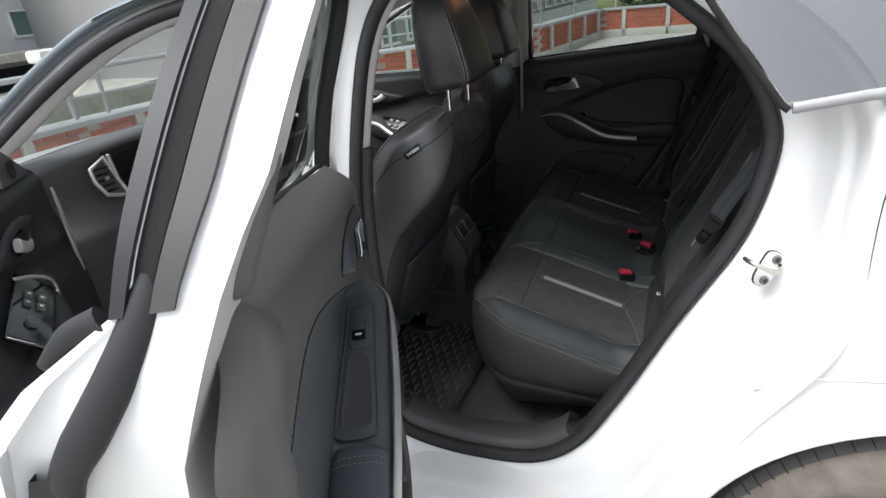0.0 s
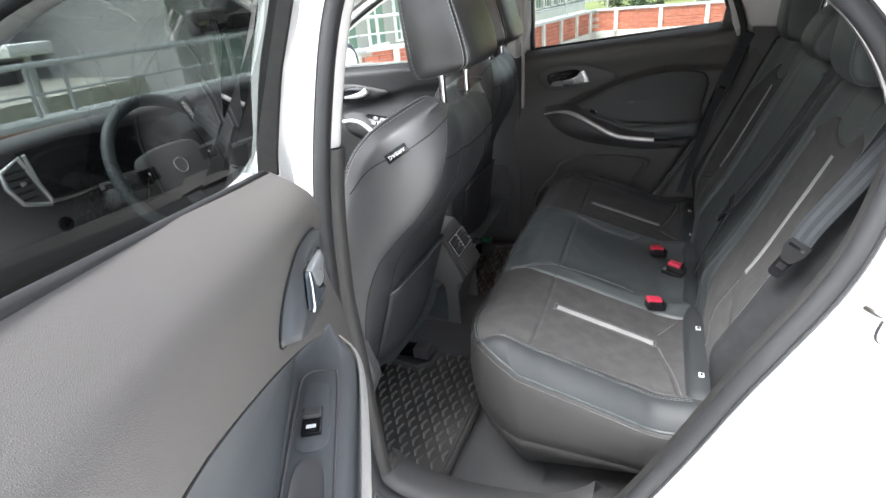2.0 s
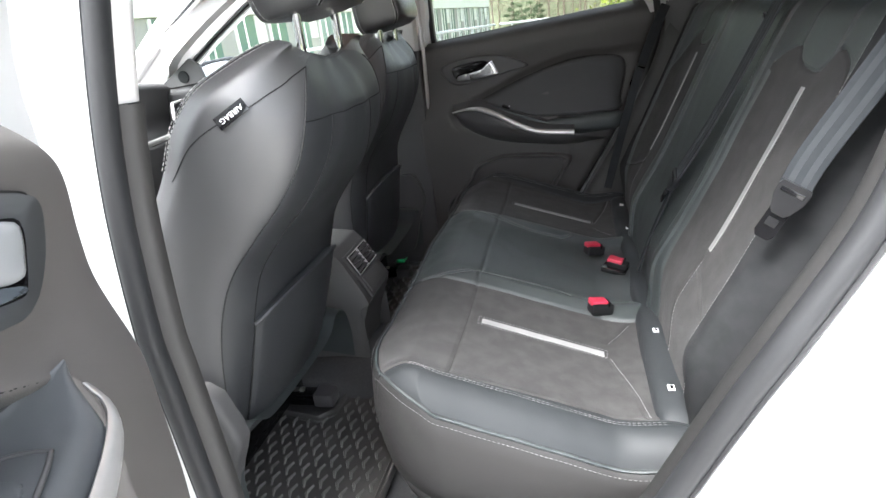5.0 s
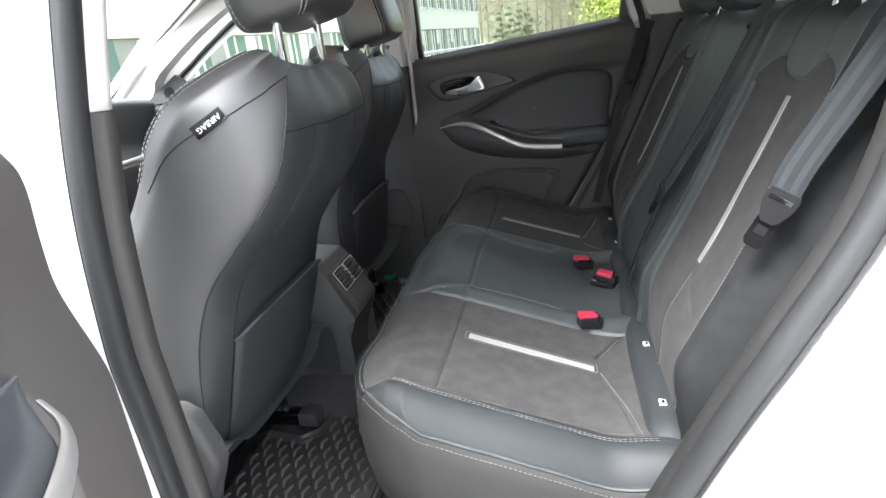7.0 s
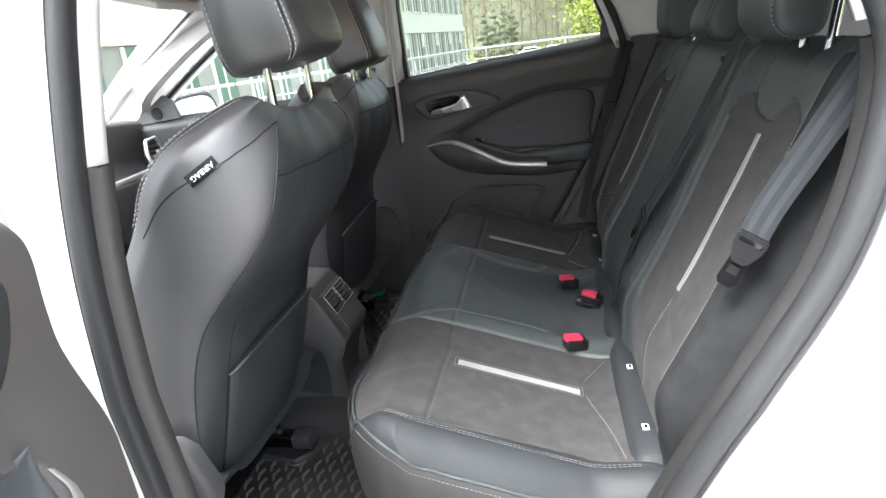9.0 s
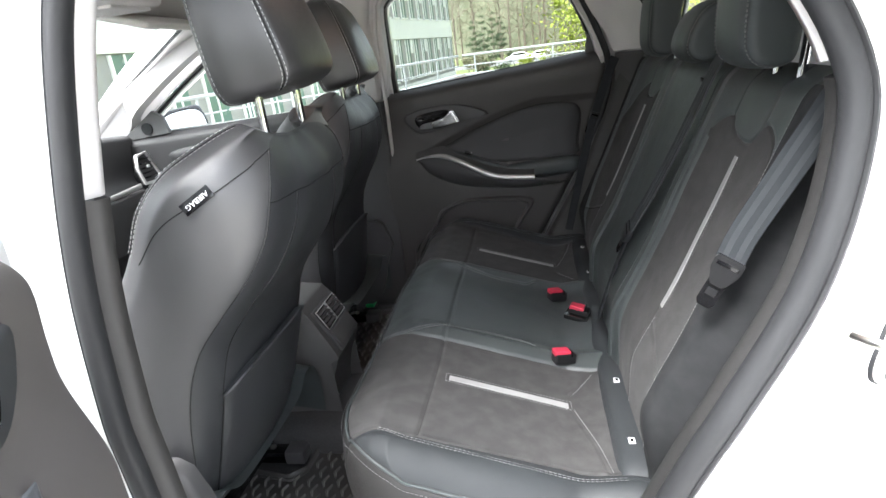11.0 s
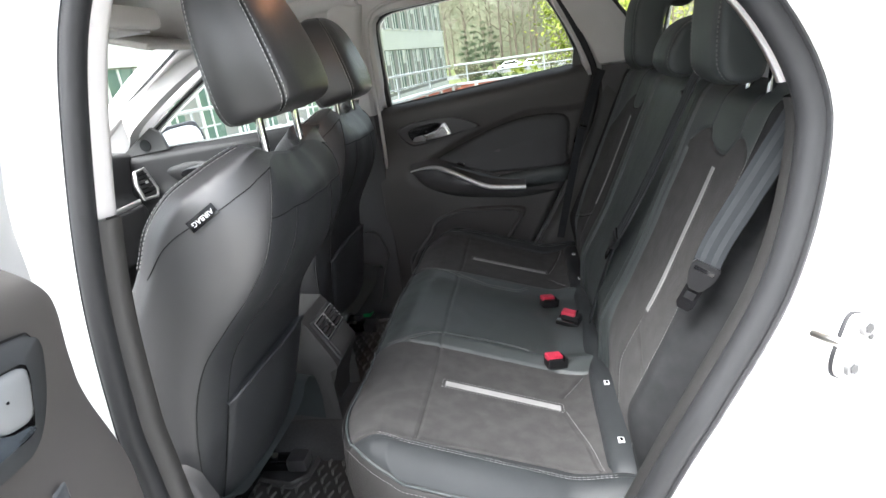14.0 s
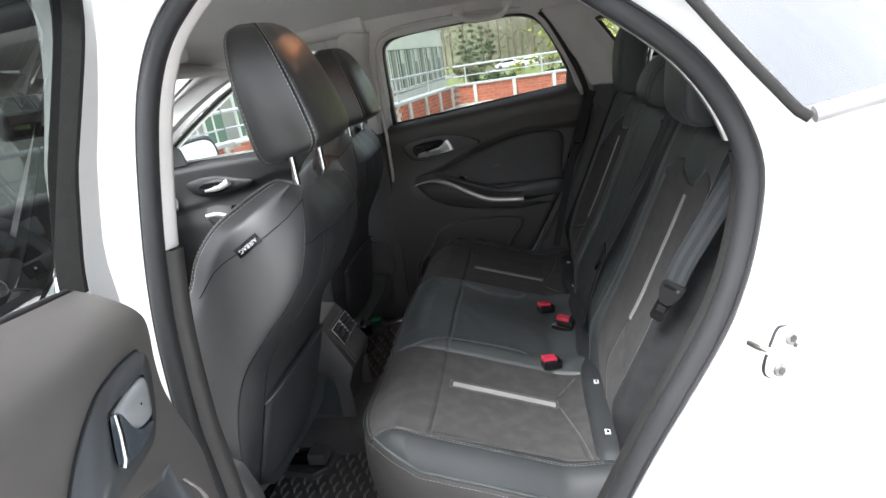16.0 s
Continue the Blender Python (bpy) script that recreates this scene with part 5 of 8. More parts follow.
        tube("side_seam", C + np.array([0, sgn * 0.0003, 0]), 0.0009, THREAD_DARK, back, n=6)
    # seams of the back: a cross seam below the top and a line down each side of the panel
    q = np.linspace(-3.0, 3.0, 48)
    tube("back_seam", L.at([ring_at(0.606)], q % 20)[0] + SN * 0.0004, 0.0010, THREAD_DARK, back, n=6)
    for k in (2.0, 18.0):
        tube("back_seam", L.at(np.linspace(ring_at(0.27), ring_at(0.606), 50), [k])[:, 0] + SN * 0.0004, 0.0009, THREAD_DARK, back, n=6)
    pocket = []
    for i, f in enumerate(np.linspace(0, 1, 16)):
        row = []
        for v in np.linspace(-2.0, 2.0, 41):
            k_p = max(0.0, 1 - (v / 2.0) ** 2)
            u = ring_at(0.02 + (0.266 + 0.042 * k_p ** 0.6 - 0.02) * f)
            p = L.at([u], [v % 20])[0, 0]
            e = 0.013 * k_p ** 0.35 * (0.45 + 0.55 * f) + 0.0025
            row.append(p + SN * (e if 0 < i else 0.0))
        pocket.append(row)
    pocket = np.array(pocket)
    inner = pocket[-1] - SN * 0.012 - SA * 0.004
    # The pocket shares the rear panel's shaded tone.
    sheet("map_pocket", np.concatenate([pocket, inner[None]], 0), LEATHER_REAR_SHADE, t, "black seat-back pocket", sharp=50)
    tube("pocket_hem", pocket[-1], 0.0042, LEATHER_REAR_SHADE, t, n=8)
    tube("pocket_edge", np.concatenate([pocket[::-1, 0], pocket[0], pocket[:, -1]]), 0.0014, THREAD_DARK, t, n=6)
    # airbag tag on the outer side
    vt = 4.55 if o > 0 else 15.45
    ut = ring_at(0.600)
    p = L.at([ut], [vt])[0, 0]
    du = L.at([ut + 0.1], [vt])[0, 0] - p
    dv = L.at([ut], [vt + (0.2 if o > 0 else -0.2)])[0, 0] - p
    nrm = np.cross(du, dv)
    nrm *= np.sign(nrm[1] * o) / np.linalg.norm(nrm)
    along = dv * 0.42 / np.linalg.norm(dv) - du * 0.90 / np.linalg.norm(du)
    tr = axes(tuple(-along), tuple(nrm))
    tagp = part("airbag_tag", box((0.044, 0.017, 0.0022), p + nrm * 0.0012, 0.0006, tr), GLOSS, t, "black airbag tag with white letters")
    txt = bpy.data.curves.new("lettering", "FONT")
    txt.body, txt.size, txt.align_x, txt.align_y, txt.extrude = "AIRBAG", 0.0098, "CENTER", "CENTER", 0.0002
    txt.materials.append(WHITE_MARK)
    tx = new("lettering", txt)
    flip = axes(tuple(along), tuple(nrm))
    tx.parent = tagp
    tx.matrix_basis = Matrix.Translation(Vector(p + nrm * 0.0026)) @ flip.to_4x4()
    # headrest
    HA, HN = np.array([0.0, 0, 1.0]), np.array([1.0, 0, 0.0])
    H0 = np.array([-0.252, yc, 1.238]) if driver else np.array([-0.362, yc, 1.208])
    hr = []
    for h, w, wr, bk, fr, up in ((0.004, 0.078, 0.055, 0.080, 0.012, 0.012), (0.008, 0.098, 0.072, 0.104, 0.000, 0.018), (0.032, 0.110, 0.083, 0.117, -0.008, 0.012), (0.08, 0.115, 0.086, 0.110, -0.012, 0.005), (0.14, 0.112, 0.082, 0.092, -0.018, 0.0), (0.195, 0.100, 0.072, 0.068, -0.020, 0.0),
                                 (0.224, 0.082, 0.056, 0.046, -0.018, 0.0), (0.236, 0.052, 0.034, 0.028, -0.008, 0.0)):
        D_ = bk - fr
        half = [(0.0, bk + 0.004), (wr * 0.6, bk + 0.003), (wr * 0.95, bk - 0.003), (wr + 0.010, bk - 0.12 * D_), (wr + (w - wr) * 0.65, bk - 0.42 * D_), (w, fr + 0.26 * D_), (w - 0.005, fr + 0.09 * D_), (w * 0.75, fr - 0.004), (w * 0.4, fr)]
        full = half + [(0.0, fr)] + [(-a, b) for a, b in half[:0:-1]]
        hr.append([H0 + HA * (h + up * (b - fr) / (bk - fr + 1e-6)) + HN * b + np.array([0, a, 0]) for a, b in full])
    LH = Loft(hr)
    nh = LH.P.shape[0]
    VH = LH.at(np.linspace(0, nh - 1, 60), np.arange(0, 18, 0.2))
    pad = sheet("headrest", VH, LEATHER_HEAD, t, "black leather front headrest", wrap_v=True, caps=True)
    for vc in (3.0, 15.0):
        C = LH.at(np.linspace(0.6, nh - 1.3, 60), [vc])[:, 0]
        tube("seam", C, 0.0016, THREAD_DARK, pad, n=6)
        for dv in (-0.13, 0.13):
            stitches("seam_stitch", LH.at(np.linspace(0.6, nh - 1.3, 60), [vc + dv])[:, 0] + HN * 0.0008, pad, mat=THREAD_WHITE, r=0.0005, dash=0.0048, gap=0.0026)
    for vc in (5.9, 12.1):
        stitches("edge_stitch", LH.at(np.linspace(0.6, nh - 1.2, 60), [vc])[:, 0] + np.array([0, 0.0008 if vc < 9 else -0.0008, 0]), pad, mat=THREAD_WHITE, r=0.0005, dash=0.0048, gap=0.0026)
    for l in (-0.072, 0.072):
        tube("headrest_post", np.array([P(0.62, l, -0.066), H0 + HA * 0.04 + HN * 0.046 + np.array([0, l, 0])]), 0.0066, CHROME, t, n=14, up=(1, 0, 0), label="chrome headrest post")
        part("post_collar", box((0.022, 0.024, 0.006), P(0.656, l, -0.079), 0.002, axes((1, 0, 0), tuple(SA)), 3), PLASTIC, t)
    # cushion, side shield, recliner knob and rails
    cv = []
    for x, z0, hw in ((-0.93, 0.60, 0.20), (-0.90, 0.655, 0.245), (-0.80, 0.665, 0.258), (-0.62, 0.645, 0.262), (-0.47, 0.635, 0.262), (-0.36, 0.63, 0.24)):
        cv.append([(x, yc + a, z) for a, z in ((-hw, 0.50), (-hw - 0.004, z0 - 0.06), (-hw + 0.015, z0), (-hw + 0.06, z0 + 0.012), (-hw + 0.11, z0 - 0.015), (0, z0 - 0.02), (hw - 0.11, z0 - 0.015), (hw - 0.06, z0 + 0.012), (hw - 0.015, z0), (hw + 0.004, z0 - 0.06), (hw, 0.50))])
    cv = np.array(cv)
    cg = np.einsum("ui,ijk,vj->uvk", weights(6, np.linspace(0, 5, 30)), cv, weights(11, np.linspace(0, 10, 50)))
    sheet("seat_cushion", cg, LEATHER, t, "black leather seat cushion")
    yo = yc + o * 0.245
    sh = [(-0.93, 0.44), (-0.92, 0.52), (-0.80, 0.555), (-0.52, 0.565), (-0.465, 0.62), (-0.445, 0.72), (-0.405, 0.755), (-0.362, 0.747), (-0.345, 0.705), (-0.334, 0.665), (-0.360, 0.60), (-0.40, 0.48), (-0.50, 0.44)]
    sh = [tuple(p) for p in even(sh, 60, closed=True)]
    part("side_shield", prism([(x, -o * z) for x, z in (sh if o > 0 else sh[::-1])], 0.034, (0, yo - o * 0.012, 0), axes((1, 0, 0), (0, o, 0)), bevel=0.013, segments=4), PLASTIC, t, "black plastic seat side shield")
    knob = [(0.036 * math.cos(a) * (1 + 0.03 * (i % 2)), 0.036 * math.sin(a) * (1 + 0.03 * (i % 2))) for i, a in enumerate(np.linspace(0, 2 * math.pi, 48, endpoint=False))]
    part("recliner_knob", prism(knob, 0.028, (-0.402, yo + o * 0.014, 0.672), axes((1, 0, 0), (0, o, 0)), bevel=0.006), TRIM_GREY, t, "round recliner knob")
    for l in (-0.19, 0.19):
        part("seat_rail", box((0.62, 0.035, 0.03), (-0.72, yc + l, 0.415), 0.004), GLOSS, t, "black steel seat rail")
        part("rail_end", box((0.05, 0.05, 0.035), (-0.43, yc + l, 0.418), 0.008), PLASTIC, t, "black rail end cap")
        for k in range(2):
            part("bolt", box((0.012, 0.012, 0.008), (-0.49 - 0.06 * k, yc + l, 0.434), 0.003), STEEL, t)
    for x in (-0.85, -0.52):
        part("leg", box((0.05, 0.42, 0.05), (x, yc, 0.455), 0.006), GLOSS, t, "black steel seat leg")
    return t


front_seat(-0.362, True)
front_seat(0.362, False)
lever = thing("seat_lever", (-0.47, 0.63, 0.42), "bright green plastic tab beside the passenger seat rail", "tab")
part("tab", box((0.03, 0.05, 0.014), (-0.453, 0.615, 0.440), 0.004), GREEN, lever)
part("stem", box((0.05, 0.04, 0.035), (-0.458, 0.612, 0.412), 0.006), PLASTIC, lever, "black stem")

# ---------------------------------------------------------------- centre console
con = thing("centre_console", (-0.6, 0, 0.40), "black plastic centre console with rear air vents", "console")
prof = [(-0.37, 0.40), (-0.355, 0.52), (-0.325, 0.605), (-0.322, 0.625), (-0.352, 0.685), (-0.384, 0.738), (-0.42, 0.752), (-0.60, 0.755), (-1.20, 0.74)]
cw = [0.074, 0.078, 0.082, 0.082, 0.080, 0.079, 0.079, 0.09, 0.12]
pr, wr_ = curve(prof, 60), curve([(w,) for w in cw], 60)[:, 0]
Vc = np.array([[(x, a * w, z) for a in (-1, -0.97, -0.85, -0.5, 0, 0.5, 0.85, 0.97, 1)] for (x, z), w in zip(pr, wr_)])
sheet("console_body", np.concatenate([(Vc[:, :1] * np.array([1, 1.06, 0]) + np.array([-0.012, 0, 0.39])), (Vc[:, :1] + np.array([-0.018, -0.006, -0.010])), Vc, (Vc[:, -1:] + np.array([-0.018, 0.006, -0.010])), (Vc[:, -1:] * np.array([1, 1.06, 0]) + np.array([-0.012, 0, 0.39]))], 1), CONSOLE, con, "black console body", sharp=50)
cf = axes((0, 1, 0), (0.86, 0, 0.51))
fc = Vector((-0.352, 0, 0.692))
part("vent_panel", prism([(-0.068, -0.072), (0.068, -0.072), (0.065, 0.044), (-0.065, 0.044)], 0.006, fc, cf, bevel=0.003), PLASTIC, con, "dark grey vent panel")
for k in (-0.0315, 0.0315):
    vo = [(k - 0.0285, -0.014), (k + 0.0285, -0.014), (k + 0.0285, 0.037), (k - 0.0285, 0.037)]
    v = part("air_vent", prism(vo, 0.003, fc + cf @ Vector((0, 0, 0.0055)), cf, bevel=0.001), GLOSS, con, "black air vent")
    tube("vent_frame", np.array([fc + cf @ Vector((a, b, 0.0095)) for a, b in vo]), 0.0016, SATIN, v, n=8, closed=True, up=tuple(cf @ Vector((0, 0, 1))), label="thin silver vent frame")
    for j in range(4):
        part("slat", box((0.052, 0.0035, 0.009), fc + cf @ Vector((k, -0.005 + 0.0112 * j, 0.011)), 0.001, cf @ Matrix.Rotation(radians(35), 3, "X")), PLASTIC, v)
    part("vent_tab", box((0.013, 0.013, 0.008), fc + cf @ Vector((k + 0.004, 0.012, 0.016)), 0.002, cf), CHROME, v, "bright vent tab")
part("socket_cover", prism([(-0.058, -0.062), (0.058, -0.062), (0.058, -0.022), (-0.058, -0.022)], 0.004, fc + cf @ Vector((0, 0, 0.005)), cf, bevel=0.002), CONSOLE, con, "dark grey socket cover")

# ---------------------------------------------------------------- floor mats
MAT_OUT = [(-0.208, -0.615), (-0.200, -0.32), (-0.205, -0.115), (-0.355, -0.098), (-0.385, -0.120), (-0.392, -0.215), (-0.425, -0.245), (-0.52, -0.225), (-0.60, -0.240), (-0.615, -0.52), (-0.440, -0.548), (-0.425, -0.60), (-0.285, -0.640)]


def inside(p, poly):
    c = False
    for i in range(len(poly)):
        (x1, y1), (x2, y2) = poly[i], poly[i - 1]
        if (y1 > p[1]) != (y2 > p[1]) and p[0] < (x2 - x1) * (p[1] - y1) / (y2 - y1) + x1:
            c = not c
    return c


def chevron_mesh():
    """A boomerang-shaped rib: two tapering arms from one corner."""
    V, F = [], []
    for end, w0, w1 in (((0.0190, 0.0060), 0.0027, 0.0011), ((-0.0090, -0.0150), 0.0027, 0.0013)):
        a, b = np.array((0.0, 0.0)), np.array(end)
        d = (b - a) / np.linalg.norm(b - a)
        nn = np.array([-d[1], d[0]])
        a = a - d * 0.001
        o = len(V)
        for z, k in ((0, 1.35), (0.0062, 0.60)):
            V += [(*(a + nn * w0 * k), z), (*(b + nn * w1 * k), z * 0.8), (*(b - nn * w1 * k), z * 0.8), (*(a - nn * w0 * k), z)]
        F += [(o + 4, o + 5, o + 6, o + 7)] + [(o + i, o + (i + 1) % 4, o + 4 + (i + 1) % 4, o + 4 + i) for i in range(4)]
    return mesh_of("raised_rib", V, F, RIB_HIGHLIGHT, flat=True)


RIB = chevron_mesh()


def floor_mat(sgn):
    t = thing("floor_mat", (-0.4, sgn * 0.36, 0.395), "black rubber floor mat with raised zigzag ribs and a rim", "floor mat", group="rear floor mats")
    out = [(x, -sgn * y) for x, y in MAT_OUT]
    poly = out if sgn < 0 else out[::-1]
    part("sheet", prism(poly, 0.006, (0, 0, 0.396), None, bevel=0.0), MAT, t)
    loop = np.array([(x, y, 0.405) for x, y in [tuple(np.array(poly[i]) * (1 - f) + np.array(poly[(i + 1) % len(poly)]) * f) for i in range(len(poly)) for f in (0.06, 0.5, 0.94)]])
    tube("rim", loop, 0.0045, MAT, t, ry=0.011, closed=True)
    c = loop.mean(0)
    tube("inner_rim", c + (loop - c) * np.array([0.93, 0.93, 1]) - np.array([0, 0, 0.003]), 0.003, MAT, t, ry=0.005, closed=True)
    inner = [tuple((c + (np.array((x, y, 0)) - c) * 0.88)[:2]) for x, y in poly]
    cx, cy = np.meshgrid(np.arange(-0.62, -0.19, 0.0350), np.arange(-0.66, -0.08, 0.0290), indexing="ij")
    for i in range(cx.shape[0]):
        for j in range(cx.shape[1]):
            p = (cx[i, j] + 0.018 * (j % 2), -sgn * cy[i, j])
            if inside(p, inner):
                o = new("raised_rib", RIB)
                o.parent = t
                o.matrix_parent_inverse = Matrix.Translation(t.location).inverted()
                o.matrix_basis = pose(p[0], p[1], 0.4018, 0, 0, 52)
    return t


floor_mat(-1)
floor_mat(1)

# ---------------------------------------------------------------- rear doors


def rear_door(s):
    """A rear door, made shut; s = 1 on the far side, -1 on the near side."""
    near = s < 0
    hinge = (-0.408, s * 0.859, 0.75)
    t = thing("rear_door", hinge, ("white rear door standing wide open with dark grained trim" if near else "shut rear door with dark grained trim and satin silver strip"), "car door", group="rear doors")

    def Q(x, d, z):
        """d: how far inwards of the plane 0.72 m from the car's middle."""
        return np.stack(np.broadcast_arrays(np.asarray(x, float), s * (0.72 - np.asarray(d, float)), np.asarray(z, float)), -1)

    if near:
        rear = even([(0.05, 0.42), (0.105, 0.50), (0.187, 0.636), (0.345, 0.87), (0.448, 1.02), (0.479, 1.085), (0.483, 1.115), (0.476, 1.145), (0.460, 1.168), (0.440, 1.190), (0.424, 1.225)], 80)
    else:
        rear = np.array([(0.05, 0.42), (0.105, 0.50), (0.187, 0.636), (0.32, 0.87), (0.385, 1.03), (0.410, 1.105), (0.42, 1.15), (0.425, 1.18), (0.428, 1.225)])
    rear_x, rear_z = rear[:, 0], rear[:, 1]
    rim_line = even([(-0.23, 0.952), (-0.215, 0.960), (-0.16, 0.980), (-0.06, 1.012), (0.05, 1.046), (0.155, 1.075), (0.205, 1.086), (0.25, 1.0905), (0.285, 1.088), (0.333, 1.077), (0.41, 1.052)], 80)

    def hollow_z(x):
        """The upper border of the hollow behind the near armrest."""
        return np.interp(x, rim_line[:, 0], rim_line[:, 1])

    def relief(x, z):
        xr = np.interp(z, rear_z, rear_x)
        bz = belt_z(x)
        d = 0.010 + 0.020 * smooth(1.02, 0.90, z) - 0.012 * smooth(0.80, 0.60, z)
        d = d + 0.012 * np.exp(-((z - (bz - 0.055)) / 0.045) ** 2)
        roll = 0.060 if near else 0.030
        d = d - 0.040 * np.clip((z - (bz - roll)) / roll, 0, 1) ** 2
        d = d - 0.030 * np.clip(1 - (x + 0.300 + 0.072 * np.sqrt(smooth(1.175, 1.02, z))) / 0.035, 0, 1) ** 2 - (0.014 if near else 0.030) * np.clip(1 - (xr - x) / 0.025, 0, 1) ** 2
        # slanting crease above the padded insert
        if near:
            # a hollow behind the armrest
            return d - 0.048 * smooth(0.002, -0.022, z - hollow_z(x)) * smooth(-0.228, -0.205, x) * smooth(0.43, 0.39, x) * smooth(0.76, 0.83, z)
        cz = np.interp(x, [-0.24, -0.16, 0.03, 0.18, 0.33], [0.945, 0.968, 1.045, 1.085, 1.085])
        d = d - 0.016 * smooth(0.012, -0.012, z - cz) * smooth(0.87, 0.93, z) * smooth(-0.25, -0.20, x)
        return d

    A, B = np.meshgrid(np.linspace(0, 1, 230 if near else 90), np.linspace(0, 1, 200 if near else 80), indexing="ij")
    z = 0.43 + A * (belt_z(-0.34 + B * 0.765) - 0.43)
    xf = -0.300 - 0.072 * np.sqrt(np.maximum(0.0, smooth(1.175, 1.02, z)))
    x = xf + B * (np.interp(z, rear_z, rear_x) - xf)
    # The far panel takes the shaded copy of the trim colour.
    sheet("trim_panel", Q(x, relief(x, z), z), TRIM if near else TRIM_SHADED, t, "dark grained door trim panel")
    if near:
        # rounded end piece at the rear edge
        ez = np.linspace(0.80, 1.208, 70)
        inner = even([(0.255, 0.80), (0.318, 0.90), (0.374, 1.0), (0.398, 1.06), (0.397, 1.095), (0.393, 1.125), (0.388, 1.155), (0.394, 1.180), (0.412, 1.200), (0.424, 1.208)], 70)
        xi = np.interp(ez, inner[:, 1], inner[:, 0])
        xo = np.interp(ez, rear_z, rear_x) + 0.002
        rows = []
        for f, e in ((0.0, -0.003), (0.02, 0.002), (0.07, 0.0055), (0.15, 0.008), (0.3, 0.010), (0.5, 0.011), (0.7, 0.010), (0.85, 0.005), (0.94, -0.003), (1.0, -0.016)):
            xx = xi + (xo - xi) * f
            full = np.clip((xo - xi) / 0.05, 0, 1)
            rows.append(Q(xx, 0.5 * (relief(xi, ez) + relief(np.minimum(xx, xo - 0.025), ez)) + e * full, ez))
        sheet("end_piece", np.stack(rows, 0), TRIM, t, "grained end piece of the door trim")
        # leather hollow above the armrest
        hx = np.linspace(-0.213, 0.405, 70)
        shelf = 0.940 - 0.215 * (hx + 0.14) + 0.02 * smooth(0.15, 0.40, hx) + 0.006 * smooth(-0.15, -0.21, hx)
        end = smooth(-0.216, -0.16, hx) * smooth(0.412, 0.36, hx)
        rows = []
        lip_d = relief(hx, hollow_z(hx) + 0.006)
        rows.append(Q(hx, lip_d - 0.004, hollow_z(hx) + 0.006))
        for f, dd in ((0.0, -0.001), (0.03, -0.004), (0.10, -0.010), (0.25, -0.020), (0.45, -0.030), (0.7, -0.036), (0.92, -0.038), (1.0, -0.036)):
            zz = hollow_z(hx) + 0.001 + (shelf - hollow_z(hx) - 0.001) * f
            rows.append(Q(hx, np.maximum(lip_d + dd * end, -0.017), zz))
        sheet("leather_hollow", np.stack(rows, 0), INSERT, t, "blue-black leather hollow above the armrest")
        tube("hollow_seam", Q(hx, lip_d - 0.0005, hollow_z(hx) + 0.001), 0.0011, THREAD_DARK, t, n=6)
        # armrest: a shelf, a rounded inner edge and a side that falls back to the door
        rows = []
        for dd, dz in ((-0.0195, 0.006), (-0.014, 0.0), (0.010, 0.0), (0.034, 0.0), (0.046, -0.002), (0.053, -0.008), (0.056, -0.018), (0.054, -0.040), (0.046, -0.065), (0.030, -0.085), (0.008, -0.098), (-0.02, -0.10)):
            rows.append(Q(hx, 0.024 + (dd - 0.024) * end, shelf + 0.012 * (1 - end) + dz * (0.25 + 0.75 * end)))
        sheet("armrest", np.stack(rows, 0), BEZEL, t, "dark grey armrest with a rounded inner edge")
        sp_c = even([(-0.207, 0.034, 0.955), (-0.192, 0.050, 0.941), (-0.160, 0.059, 0.929), (-0.09, 0.063, 0.913), (0.02, 0.064, 0.889), (0.13, 0.062, 0.866), (0.24, 0.058, 0.848)], 50)
        tube("silver_strip", np.stack([Q(*p) for p in sp_c], 0), 0.0125, SATIN, t, ry=0.0045, n=12, up=(0, -s, 0.15), label="curved satin silver strip", taper=np.interp(np.linspace(0, 1, 50), (0, 0.1, 0.35, 1.0), (0.35, 0.7, 1.0, 1.0)))
        # switch plate let into the shelf
        tr = axes((0.978, 0, -0.210), (0.210, 0.0, 0.978))
        pc = Vector(Q(0.0, 0.012, 0.9105))
        po = [tuple(p) for p in even([(-0.148, -0.010), (-0.146, 0.014), (-0.130, 0.023), (0.0, 0.0255), (0.12, 0.0275), (0.137, 0.024), (0.141, 0.0), (0.137, -0.024), (0.12, -0.0275), (0.0, -0.024), (-0.11, -0.0205), (-0.138, -0.018)], 60, closed=True)]
        sp = part("switch_plate", prism(po, 0.0035, pc, tr, bevel=0.0015), BEZEL, t, "smooth dark switch plate")
        tube("plate_rim", np.array([pc + tr @ Vector((x, y, 0.0032)) for x, y in po]), 0.0018, PLASTIC, sp, n=8, closed=True, up=tuple(tr @ Vector((0, 0, 1))))
        cupo = [tuple(p) for p in even([(-0.015, -0.012), (-0.012, 0.012), (0.04, 0.018), (0.115, 0.020), (0.124, 0.012), (0.124, -0.012), (0.115, -0.020), (0.04, -0.018)], 40, closed=True)]
        cc = np.array(cupo).mean(0)
        cup_v = np.array([[tuple(pc + tr @ Vector((cc[0] + (x - cc[0]) * k, cc[1] + (y - cc[1]) * k, e))) for x, y in cupo] for k, e in ((1.05, 0.0042), (1.0, 0.0050), (0.96, 0.0046), (0.86, 0.0040), (0.5, 0.0038), (0.05, 0.0038))])
        sheet("pull_cup", cup_v, PLASTIC, sp, "moulded pull cup", wrap_v=True)
        rise = [tuple(p) for p in even([(-0.125, -0.012), (-0.122, 0.012), (-0.10, 0.017), (-0.045, 0.0185), (-0.030, 0.010), (-0.030, -0.010), (-0.045, -0.0165), (-0.10, -0.015)], 36, closed=True)]
